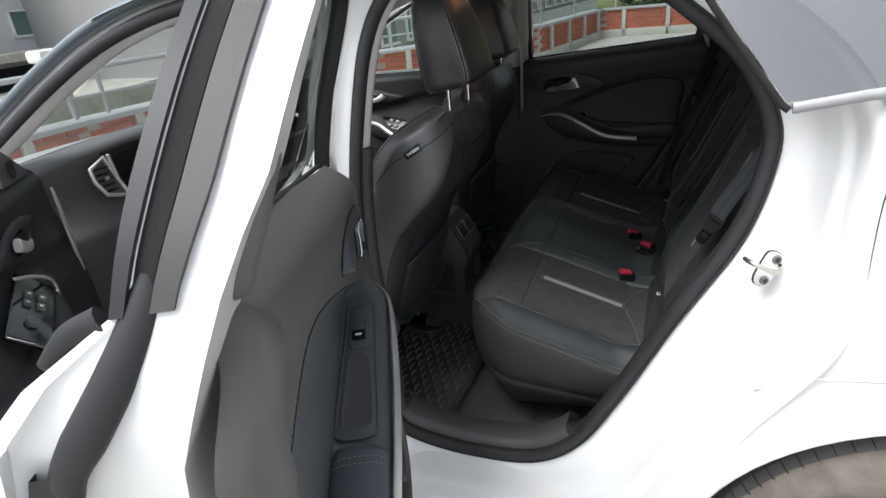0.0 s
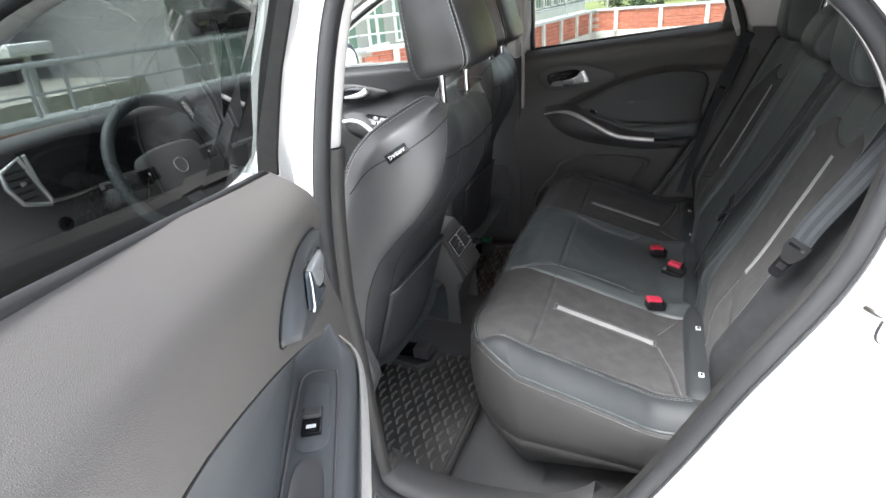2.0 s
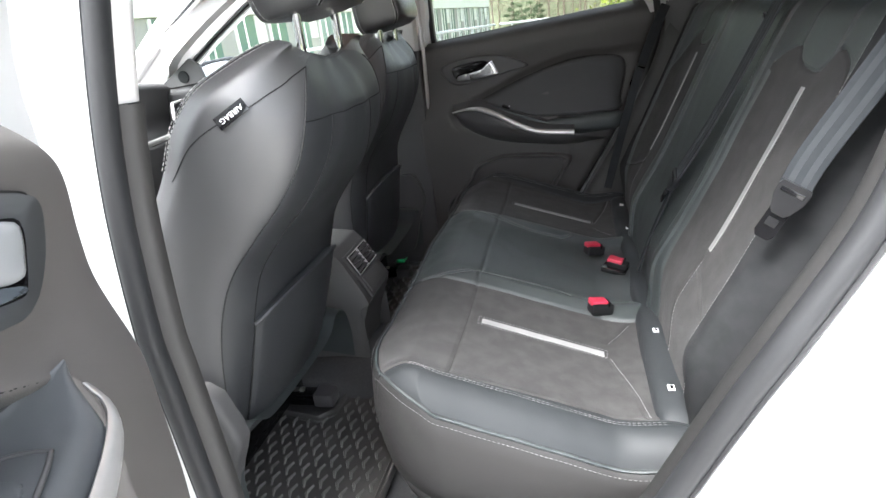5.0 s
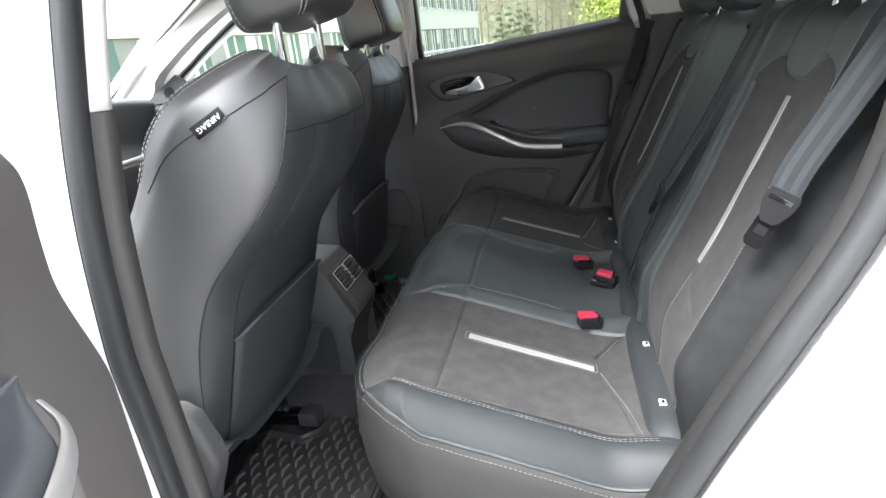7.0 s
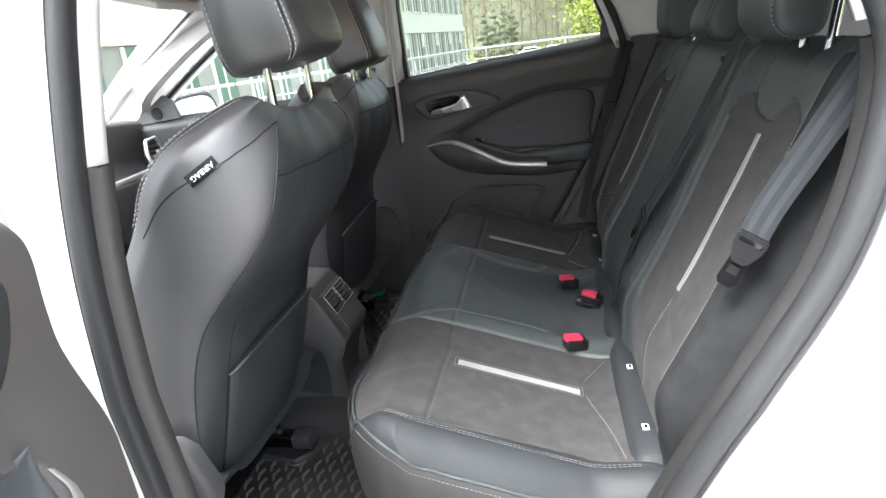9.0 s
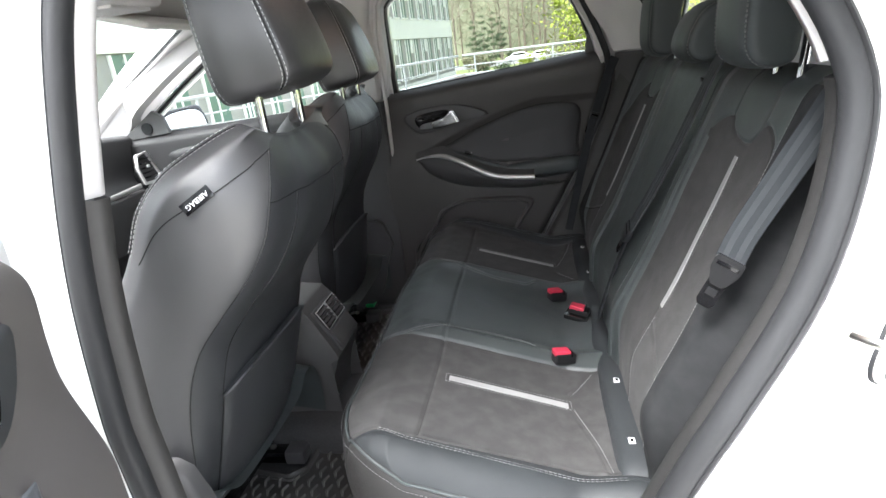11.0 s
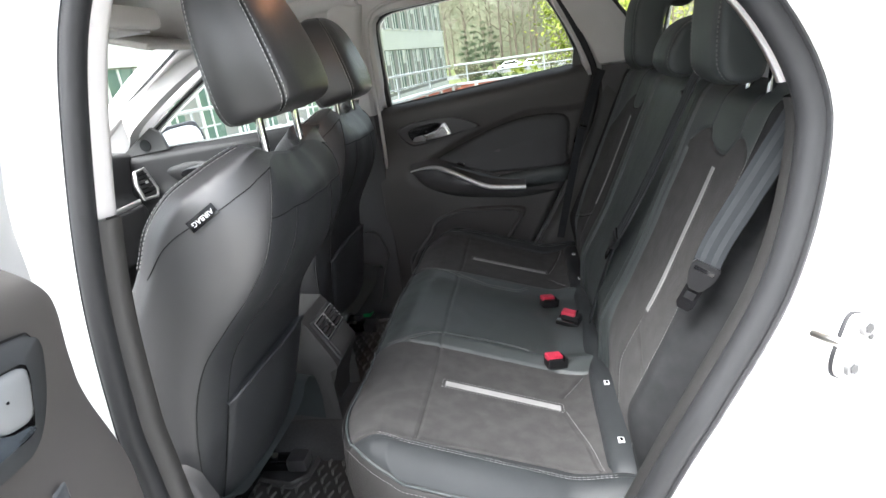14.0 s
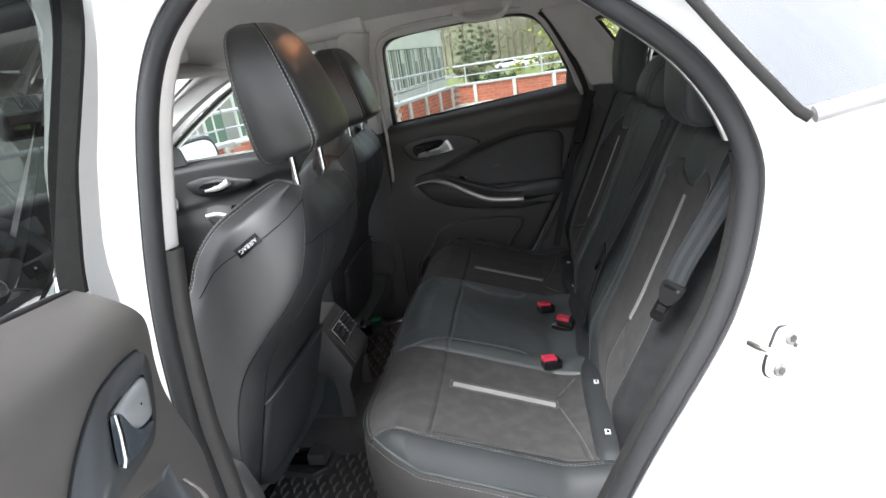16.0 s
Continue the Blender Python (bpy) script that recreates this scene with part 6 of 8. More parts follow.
        part("switch_surround", prism(rise, 0.0025, pc + tr @ Vector((0, 0, 0.0035)), tr, bevel=0.002), BEZEL, sp)
        part("window_switch", box((0.036, 0.021, 0.006), pc + tr @ Vector((-0.066, 0.0, 0.0080)), 0.0015, tr), GLOSS, sp, "black window switch")
        part("switch_rocker", box((0.017, 0.019, 0.006), pc + tr @ Vector((-0.076, 0.0, 0.0105)), 0.002, tr @ Matrix.Rotation(radians(-14), 3, "Y")), PLASTIC, sp)
        part("switch_mark", box((0.0045, 0.010, 0.0008), pc + tr @ Vector((-0.0565, 0.0, 0.0112)), 0.0, tr), WHITE_MARK, sp, "white window mark")
        # leather pad behind the plate with two rows of stitching
        px_ = np.linspace(0.145, 0.395, 26)
        padv = []
        for x in px_:
            zc = 0.940 - 0.215 * (x + 0.14) + 0.02 * float(smooth(0.15, 0.40, x))
            e = min(1.0, math.sqrt(max(0.0, 1 - (max(0.0, 0.165 - x) / 0.02) ** 2))) * math.sqrt(max(0.0, 1 - (max(0.0, x - 0.34) / 0.056) ** 2))
            padv.append([Q(x, dd * (0.5 + 0.5 * e), zc + hh * e - 0.004 * (1 - e)) for dd, hh in ((-0.018, 0.0), (-0.015, 0.007), (-0.004, 0.011), (0.016, 0.012), (0.036, 0.010), (0.048, 0.004), (0.053, -0.006), (0.053, -0.018))])
        pad_s = sheet("arm_pad", np.array(padv), INSERT, t, "padded blue-black leather armrest")
        for k in (3, 4):
            stitches("pad_stitch", np.array(padv)[k, 1:7] + np.array([0, 0, 0.0008]), pad_s, r=0.0006)
        # handle: bezel, hollow, cup and lever
        lens = even([(-0.014, 1.049), (-0.020, 1.057), (-0.036, 1.070), (-0.070, 1.088), (-0.114, 1.100), (-0.173, 1.099), (-0.232, 1.092), (-0.250, 1.087), (-0.254, 1.078), (-0.246, 1.062), (-0.231, 1.043), (-0.205, 1.024), (-0.180, 1.017), (-0.155, 1.019), (-0.107, 1.026), (-0.042, 1.039), (-0.018, 1.045)], 90, closed=True)
        c = lens.mean(0)
        bz = [Q(c[0] + (lens[:, 0] - c[0]) * k, relief(lens[:, 0], lens[:, 1]) * w + 0.028 * (1 - w) + e, c[1] + (lens[:, 1] - c[1]) * k) for k, w, e in ((1.035, 1, -0.002), (1.02, 1, 0.0022), (1.0, 1, 0.0026), (0.985, 0.7, 0.0), (0.95, 0.0, 0.001), (0.5, 0.0, 0.001), (0.05, 0.0, 0.001))]
        bez = sheet("handle_bezel", np.stack(bz, 0), HANDLE_BEZEL, t, "smooth dark grey handle bezel", wrap_v=True)
        tube("bezel_joint", Q(c[0] + (lens[:, 0] - c[0]) * 1.025, relief(lens[:, 0], lens[:, 1]) + 0.0016, c[1] + (lens[:, 1] - c[1]) * 1.025), 0.0012, THREAD_DARK, bez, n=6, closed=True)
        cav = even([(-0.090, 1.0875), (-0.100, 1.0885), (-0.13, 1.087), (-0.185, 1.081), (-0.205, 1.077), (-0.207, 1.068), (-0.199, 1.053), (-0.189, 1.038), (-0.176, 1.032), (-0.12, 1.041), (-0.082, 1.049), (-0.078, 1.060)], 48, closed=True)
        c2 = cav.mean(0)
        sheet("handle_hollow", np.stack([Q(c2[0] + (cav[:, 0] - c2[0]) * k, 0.0292 + e, c2[1] + (cav[:, 1] - c2[1]) * k) for k, e in ((1.03, -0.001), (1.0, 0.0022), (0.96, 0.0010), (0.5, 0.0004), (0.05, 0.0004))], 0), GLOSS, bez, "dark glossy handle hollow", wrap_v=True)
        cup = even([(-0.102, 1.0845), (-0.130, 1.0855), (-0.160, 1.083), (-0.190, 1.079), (-0.202, 1.075), (-0.203, 1.067), (-0.196, 1.054), (-0.185, 1.042), (-0.150, 1.047), (-0.118, 1.062), (-0.104, 1.074)], 40, closed=True)
        c3 = cup.mean(0)
        sheet("handle_cup", np.stack([Q(c3[0] + (cup[:, 0] - c3[0]) * k, 0.0300 + e, c3[1] + (cup[:, 1] - c3[1]) * k) for k, e in ((1.0, 0.0), (0.95, 0.0030), (0.8, 0.0048), (0.5, 0.0058), (0.05, 0.0062))], 0), CUP, bez, "pale grey glossy cup", wrap_v=True)
        lv = even([(-0.089, 1.087), (-0.096, 1.086), (-0.118, 1.062), (-0.150, 1.046), (-0.178, 1.039), (-0.182, 1.034), (-0.13, 1.039), (-0.078, 1.050), (-0.072, 1.056), (-0.081, 1.074)], 44, closed=True)
        c4 = lv.mean(0)
        rows = []
        for f, e in ((1.0, 0.0), (1.0, 0.6), (0.94, 0.95), (0.7, 1.0), (0.05, 1.0)):
            p = c4 + (lv - c4) * f
            rows.append(Q(p[:, 0], 0.031 + (0.003 + 0.003 * smooth(-0.17, -0.08, p[:, 0])) * e, p[:, 1]))
        sheet("door_handle", np.stack(rows, 0), LEVER_BODY, bez, "blue-grey glossy door handle", wrap_v=True, sharp=50)
        tube("handle_edge", np.array([Q(-0.0860, 0.036, 1.0885), Q(-0.0785, 0.0375, 1.075), Q(-0.0695, 0.0375, 1.0575), Q(-0.0665, 0.036, 1.0535)]), 0.0036, CHROME, bez, ry=0.0022, n=10, up=(0, -s, 0), label="bright chrome handle edge")
    else:
        # padded insert
        ins = even([(-0.225, 0.938), (-0.16, 0.956), (0.03, 1.033), (0.18, 1.072), (0.30, 1.070), (0.332, 1.04), (0.318, 0.95), (0.302, 0.902), (0.11, 0.900), (0.01, 0.908), (-0.10, 0.932)], 60, closed=True)
        c = ins.mean(0)
        rings = []
        for k, e in ((1.0, -0.003), (0.985, 0.003), (0.95, 0.006), (0.8, 0.008), (0.5, 0.009), (0.05, 0.009)):
            p = c + (ins - c) * k
            rings.append(Q(p[:, 0], relief(p[:, 0], p[:, 1]) + e, p[:, 1]))
        # Shade of the far side is in this insert's colour.
        sheet("padded_insert", np.stack(rings, 0), INSERT_SHADED, t, "black padded insert, darkened for the shaded far side", wrap_v=True)
        stitches("insert_seam", Q(ins[:, 0], relief(ins[:, 0], ins[:, 1]) + 0.0006, ins[:, 1]), t, mat=THREAD_DARK, r=0.0012, dash=0.02, gap=0.0002, label="")
        # armrest below the silver strip
        tc = np.linspace(0, 1, 50)
        chrome = even([(-0.224, 0.936), (-0.164, 0.944), (-0.122, 0.941), (-0.072, 0.923), (-0.024, 0.899), (0.023, 0.876), (0.062, 0.864), (0.121, 0.858), (0.169, 0.855)], 50)
        lower = even([(-0.222, 0.928), (-0.19, 0.885), (-0.12, 0.845), (-0.035, 0.823), (0.06, 0.812), (0.161, 0.806), (0.29, 0.82)], 50)
        bulge = 0.022 + 0.040 * smooth(0.0, 0.45, tc)
        arm = []
        for k, e in ((-0.25, -0.2), (-0.12, 0.55), (-0.04, 0.95), (0.0, 1.0), (0.12, 1.04), (0.35, 1.0), (0.65, 0.75), (0.9, 0.30), (1.0, -0.1)):
            p = chrome + (lower - chrome) * k if k >= 0 else chrome + np.stack([0 * tc, -k * (0.12 + 0 * tc)], 1)
            base = relief(p[:, 0], p[:, 1])
            arm.append(Q(p[:, 0], base + bulge * e + 0.001, p[:, 1]))
        arm = np.stack(arm, 0)
        sheet("armrest", arm, PLASTIC, t, "black armrest scoop")
        edge = arm[3] + np.array([0, -s * 0.009, 0.003])
        width = 0.30 + 0.70 * smooth(0.0, 0.3, tc)
        tube("silver_strip", edge, 0.0085, SATIN, t, ry=0.0055, n=10, up=(0, -s, 0.35), label="curved satin silver strip", taper=width)
        pad_x = np.linspace(0.05, 0.335, 24)
        padv = []
        for x in pad_x:
            zc = 0.868 + 0.015 * smooth(0.05, 0.3, x)
            end = math.sqrt(max(0.0, 1 - max(0.0, abs(x - 0.19) / 0.145) ** 6))
            padv.append([Q(x, d0, zc + h) for d0, h in ((-0.01, -0.04 * end), (0.035 * end + 0.01, -0.036 * end), (0.040 * end + 0.01, -0.020 * end), (0.042 * end + 0.01, 0.0), (0.038 * end + 0.01, 0.016 * end), (0.030 * end + 0.01, 0.022 * end), (-0.01, 0.024 * end))])
        sheet("arm_pad", np.array(padv), LEATHER, t, "padded black armrest")
        # window switch plate on the armrest
        pc = Vector(Q(0.0, 0.016, 0.912))
        tr = axes((0.94, 0, -0.33), (0.33, -s * 0.18, 0.93))
        plate = [(0.105 * math.copysign(abs(math.cos(a)) ** 0.35, math.cos(a)), (0.026 + 0.006 * math.cos(a)) * math.copysign(abs(math.sin(a)) ** 0.35, math.sin(a))) for a in np.linspace(0, 2 * math.pi, 40, endpoint=False)]
        sp = part("switch_plate", prism(plate, 0.012, pc - tr @ Vector((0, 0, 0.004)), tr, bevel=0.004), LEATHER, t, "smooth switch plate")
        part("pull_cup", prism([(x * 0.52 + 0.035, y * 0.62) for x, y in plate], 0.002, pc + tr @ Vector((0, 0, 0.0075)), tr, bevel=0.0015), PLASTIC, sp, "recessed pull cup")
        sw = part("window_switch", box((0.026, 0.016, 0.008), pc + tr @ Vector((-0.055, 0, 0.011)), 0.002, tr @ Matrix.Rotation(radians(8), 3, "Y")), GLOSS, sp, "window switch")
        part("switch_mark", box((0.004, 0.007, 0.0008), pc + tr @ Vector((-0.045, 0, 0.0155)), 0.0, tr @ Matrix.Rotation(radians(8), 3, "Y")), WHITE_MARK, sp)
        # handle in its lens-shaped bezel
        lens = even([(-0.252, 1.072), (-0.236, 1.090), (-0.16, 1.105), (-0.087, 1.107), (-0.025, 1.094), (0.030, 1.066), (-0.035, 1.052), (-0.118, 1.036), (-0.19, 1.024), (-0.222, 1.034)], 48, closed=True)
        c = lens.mean(0)
        bz = [Q(c[0] + (lens[:, 0] - c[0]) * k, relief(lens[:, 0], lens[:, 1]) * 0 + 0.025 + e, c[1] + (lens[:, 1] - c[1]) * k) for k, e in ((1.03, -0.006), (1.0, 0.0), (0.985, 0.0035), (0.93, 0.004), (0.5, 0.003), (0.05, 0.003))]
        bez = sheet("handle_bezel", np.stack(bz, 0), PLASTIC, t, "black handle bezel", wrap_v=True)
        cup = even([(-0.215, 1.068), (-0.200, 1.084), (-0.14, 1.094), (-0.100, 1.092), (-0.085, 1.070), (-0.13, 1.046), (-0.195, 1.040)], 36, closed=True)
        c2 = cup.mean(0)
        cu = [Q(c2[0] + (cup[:, 0] - c2[0]) * k, 0.0325 + e, c2[1] + (cup[:, 1] - c2[1]) * k) for k, e in ((1.0, 0.0), (0.97, 0.0015), (0.9, 0.0005), (0.05, 0.0005))]
        sheet("handle_cup", np.stack(cu, 0), GLOSS, bez, "smooth handle recess", wrap_v=True)
        lever = [(-0.200, 1.046), (-0.195, 1.038), (-0.13, 1.040), (-0.070, 1.050), (-0.064, 1.056), (-0.078, 1.086), (-0.086, 1.092), (-0.095, 1.084), (-0.110, 1.070), (-0.150, 1.060), (-0.190, 1.054)]
        lv = even(lever, 40, closed=True)
        cl = lv.mean(0)
        rows = []
        for f, e in ((1.0, 0.0), (1.0, 0.65), (0.93, 0.95), (0.75, 1.0), (0.05, 1.0)):
            p = cl + (lv - cl) * f
            rows.append(Q(p[:, 0], 0.032 + (0.003 + 0.006 * smooth(-0.20, -0.09, p[:, 0])) * e, p[:, 1]))
        sheet("door_handle", np.stack(rows, 0), LEVER, bez, "dark chrome door handle", wrap_v=True, sharp=50)
        tube("handle_edge", np.array([Q(-0.083, 0.0385, 1.091), Q(-0.076, 0.040, 1.078), Q(-0.066, 0.0405, 1.054)]), 0.0026, CHROME, bez, n=8, label="bright chrome handle edge")
    # map pocket
    pk = even([(-0.19, 0.70), (-0.165, 0.745), (-0.11, 0.772), (-0.041, 0.783), (0.148, 0.768), (0.12, 0.70), (0.087, 0.648), (0.0, 0.56), (-0.12, 0.50), (-0.24, 0.50), (-0.28, 0.56), (-0.25, 0.63)], 60, closed=True)
    c3 = pk.mean(0)
    pr_ = [Q(c3[0] + (pk[:, 0] - c3[0]) * k, relief(pk[:, 0], pk[:, 1]) + e, c3[1] + (pk[:, 1] - c3[1]) * k) for k, e in ((1.03, -0.002), (1.0, 0.016), (0.97, 0.020), (0.93, 0.012), (0.90, -0.004), (0.6, -0.006), (0.05, -0.006))]
    # Pocket rims use the shaded trim tone on both doors.
    pocket_rim = sheet("map_pocket", np.stack(pr_[:5], 0), TRIM_SHADED, t, "black door pocket", wrap_v=True)
    sheet("pocket_floor", np.stack(pr_[4:], 0), FABRIC, pocket_rim, "black pocket lining", wrap_v=True)
    spk = [Q(-0.215 + 0.062 * math.cos(a), 0.028, 0.590 + 0.062 * math.sin(a)) for a in np.linspace(0, 2 * math.pi, 40, endpoint=False)]
    tube("speaker_ring", np.array(spk), 0.004, PLASTIC, t, closed=True, up=(0, 1, 0))
    part("speaker_grille", prism([(0.058 * math.cos(a), 0.058 * math.sin(a)) for a in np.linspace(0, 2 * math.pi, 40, endpoint=False)], 0.003, Vector(Q(-0.215, 0.026, 0.590)), axes((1, 0, 0), (0, -s, 0)), bevel=0.001), FABRIC, t, "black speaker grille")

    # sheet metal: lower door and window frame
    def yout(z, x=0.0):
        w = float(smooth(-0.25, 0.15, x))
        rear = np.interp(z, [0.40, 1.0, 1.13, 1.17, 1.195, 1.22, 1.28, 1.40, 1.52], [0.865, 0.86, 0.835, 0.825, 0.80, 0.750, 0.733, 0.692, 0.655])
        fore = np.interp(z, [0.40, 1.05, 1.10, 1.14, 1.17, 1.20, 1.283, 1.34, 1.40, 1.52], [0.875, 0.875, 0.862, 0.82, 0.792, 0.782, 0.764, 0.742, 0.718, 0.68])
        return float(fore) * (1 - w) + float(rear) * w

    def ypane(z):
        return float(np.interp(z, [1.05, 1.155, 1.20, 1.235, 1.30, 1.40, 1.52], [0.79, 0.772, 0.757, 0.745, 0.720, 0.682, 0.635]))

    def yin(z, x=0.0):
        """The inner face of the sheet metal."""
        w = float(smooth(-0.15, 0.25, x)) if near else 0.0
        if not near:
            return max(0.875 - 0.21 * max(0.0, z - 1.16) - 0.082, 0.732 - 0.12 * max(0.0, z - 1.22))
        rear = np.interp(z, [1.0, 1.12, 1.16, 1.235, 1.28, 1.40, 1.52], [0.750, 0.748, 0.730, 0.698, 0.671, 0.624, 0.58])
        fore = np.interp(z, [1.0, 1.18, 1.23, 1.283, 1.34, 1.40, 1.52], [0.748, 0.742, 0.729, 0.714, 0.692, 0.669, 0.63])
        return float(fore) * (1 - w) + float(rear) * w

    front_edge = [(-0.405, 0.40), (-0.415, 0.80), (-0.418, 1.10), (-0.395, 1.30), (-0.355, 1.43), (-0.27, 1.515)]
    topc = [(-0.12, 1.545), (0.05, 1.545), (0.222, 1.507), (0.336, 1.440), (0.422, 1.356), (0.476, 1.272), (0.494, 1.225), (0.505, 1.165), (0.470, 1.02), (0.380, 0.855), (0.285, 0.655), (0.20, 0.495), (0.10, 0.405), (-0.08, 0.375), (-0.30, 0.375)]
    skin_o = [tuple(p) for p in even(front_edge + topc, 110, closed=True)]
    gl_pts = [(-0.288, 1.155), (-0.285, 1.25), (-0.278, 1.40), (-0.262, 1.442), (-0.215, 1.464), (-0.10, 1.474), (0.05, 1.478), (0.18, 1.476), (0.250, 1.462), (0.292, 1.425), (0.342, 1.333), (0.384, 1.225)]
    if near:
        gl_pts[:5] = [(-0.306, 1.155), (-0.303, 1.25), (-0.296, 1.40), (-0.280, 1.444), (-0.230, 1.466)]
        gl_pts[-4:] = [(0.265, 1.462), (0.318, 1.423), (0.382, 1.333), (0.422, 1.228)]
    gl = [tuple(p) for p in even(gl_pts, 46)] + [(x, float(belt_z(x)) - 0.07) for x in np.linspace(0.405 if near else 0.37, -0.298 if near else -0.280, 14)]
    low_o = [p for p in skin_o if p[1] < (min(1.195, float(belt_z(p[0])) - 0.012) if near else 1.195)]
    k0 = max(range(len(low_o)), key=lambda i: math.dist(low_o[i], low_o[i - 1]))
    low_o = low_o[k0:] + low_o[:k0]
    gapx = (low_o[-1][0], low_o[0][0])
    low_o += [(x, float(belt_z(x)) - (0.055 if near else 0.01)) for x in np.linspace(gapx[0], gapx[1], 12)[1:-1]]
    holed_plate("outer_panel", low_o, [], lambda a, b, d: (a, s * (yout(b, a) - d), b), 0.016, PAINT, t, "white outer door panel")
    # inner flange: a white border behind the trim
    inner_o = [(0.045 + (x - 0.045) * 0.962, 0.96 + (z - 0.96) * 0.968) for x, z in skin_o]
    holed_plate("inner_panel", inner_o, [gl], lambda a, b, d: (a, s * (yin(b, a) - d), b), 0.006, PAINT, t, "white inner door panel")
    so, io = np.array(skin_o), np.array(inner_o)
    so = io + (so - io) * (1 - 0.85 * smooth(1.13, 1.22, so[:, 1]))[:, None]

    def edge_ring(p, k):
        return np.stack([p[:, 0], s * np.array([yout(z, x) + (yin(z, x) - yout(z, x)) * k for x, z in p]), p[:, 1]], 1)

    rim_v = np.stack([edge_ring(p, k) for p, k in ((so, 0.0), (so, 0.14), (so * 0.6 + io * 0.4, 0.18), (io * 0.8 + so * 0.2, 0.32), (io, 0.60), (io, 1.0))], 0)
    sheet("door_edge", rim_v, PAINT, t, "white folded door edge", wrap_v=True, sharp=40)
    tube("window_channel", np.array([(a, s * ((0.15 * yout(b, a) + 0.85 * yin(b, a)) if near else (0.4 * yout(b, a) + 0.6 * yin(b, a))), b) for a, b in even(gl_pts, 60)]), 0.0065 if near else 0.008, FELT if near else RUBBER, t, ry=0.014 if near else 0.018, n=8, up=(0, 1, 0), power=4, label="black rubber window channel")
    g3 = np.array([(a, s * (ypane(b) if near else 0.45 * yout(b, a) + 0.55 * yin(b, a) + 0.01), b) for a, b in gl])
    if near:
        # strips on the edge of the window frame: felt, grey trim and gasket
        fe = even([(0.215, 1.490), (0.325, 1.425), (0.408, 1.343), (0.460, 1.262), (0.474, 1.222)], 30)

        def strip(name, path, d0, d1, e, mat, label):
            """A raised band on the door's edge between two depths."""
            tn = np.gradient(path, axis=0)
            tn /= np.linalg.norm(tn, axis=1)[:, None]
            nn = np.stack([-tn[:, 1], tn[:, 0]], 1)
            if (nn * (path - np.array([0.05, 0.9]))).sum() < 0:
                nn = -nn
            rows = []
            for dd, k in ((d0, -0.012), (d0 + 0.01, e), (d1 - 0.01, e), (d1, -0.012)):
                q = path + nn * k
                rows.append(np.stack([q[:, 0], s * np.array([yout(z, x) + (yin(z, x) - yout(z, x)) * dd for x, z in q]), q[:, 1]], 1))
            sheet(name, np.stack(rows, 0), mat, t, label, sharp=40)

        strip("gasket_strip", fe, -0.04, 0.135, 0.007, RUBBER, "black rubber gasket strip")
        strip("felt_strip", fe, 0.14, 0.375, 0.003, FELT, "black felt strip")
        strip("frame_trim", fe, 0.38, 0.66, 0.005, TRIM_GREY, "grey plastic frame trim")
        lo = even([(0.492, 1.15), (0.490, 1.10), (0.462, 1.02), (0.385, 0.87), (0.29, 0.67), (0.21, 0.52)], 40)
        strip("edge_seal", lo, 0.25, 0.44, 0.006, RUBBER, "black rubber seal on the door edge")
        ep = even([(0.466, s * 0.728, 1.246), (0.474, s * 0.738, 1.222), (0.483, s * 0.752, 1.197), (0.490, s * 0.770, 1.172), (0.493, s * 0.788, 1.148), (0.492, s * 0.796, 1.125)], 24)
        tube("seal_end", ep, 0.0095, RUBBER, t, ry=0.0065, n=12, up=(1, 0, 0), power=2.6, label="moulded seal end piece", taper=np.interp(np.linspace(0, 1, 24), [0, 0.15, 0.4, 0.7, 1], [0.5, 0.95, 1.15, 1.2, 0.75]))
        tube("seal_lobe", even([(0.476, s * 0.755, 1.222), (0.472, s * 0.776, 1.214), (0.470, s * 0.797, 1.199)], 12), 0.009, RUBBER, t, ry=0.005, n=10, up=(1, 0, 0), taper=np.interp(np.linspace(0, 1, 12), [0, 0.5, 1], [1, 0.9, 0.4]))
        part("latch", box((0.012, 0.022, 0.09), (0.448, s * 0.785, 1.03), 0.004, Matrix.Rotation(radians(28), 3, "Y")), STEEL, t, "steel door latch")
        cap = even([(0.426, s * 0.707, 1.2135), (0.429, s * 0.702, 1.228), (0.428, s * 0.693, 1.248), (0.424, s * 0.682, 1.272), (0.418, s * 0.669, 1.298)], 24)
        tube("frame_cap", cap, 0.0185, TRIM, t, ry=0.014, n=16, up=(0, 1, 0), power=2.8, label="grained trim cap at the window frame", taper=np.interp(np.linspace(0, 1, 24), (0, 0.03, 0.1, 0.5, 0.85, 0.95, 1.0), (0.8, 0.95, 1.0, 1.0, 0.85, 0.7, 0.35)))
    # fixed black corner behind the glass
    corner = [(0.352, 1.212), (0.36, 1.268), (0.385, 1.30), (0.435, 1.235), (0.436, 1.20)]
    if not near:
        part("corner_cover", prism([(x, -s * z) for x, z in (corner if s < 0 else corner[::-1])], 0.02, (0, s * 0.735, 0), axes((1, 0, 0), (0, s, 0)), bevel=0.003), PLASTIC, t, "black corner cover")
    pane = part("window_pane", mesh_of("window_pane", g3, [tuple(range(len(g3)))], PANE_DARK if near else PANE_MID, flat=True), None, t, "tinted window glass")
    pane.visible_shadow = False
    lip = np.array([(x, s * ((ypane(float(belt_z(x))) - 0.012) if near else 0.80), float(belt_z(x)) - 0.004) for x in np.linspace(-0.325, 0.38, 20)])
    tube("belt_lip", lip, 0.0045 if near else 0.006, RUBBER, t, ry=0.004, n=8, label="black window lip")
    return t


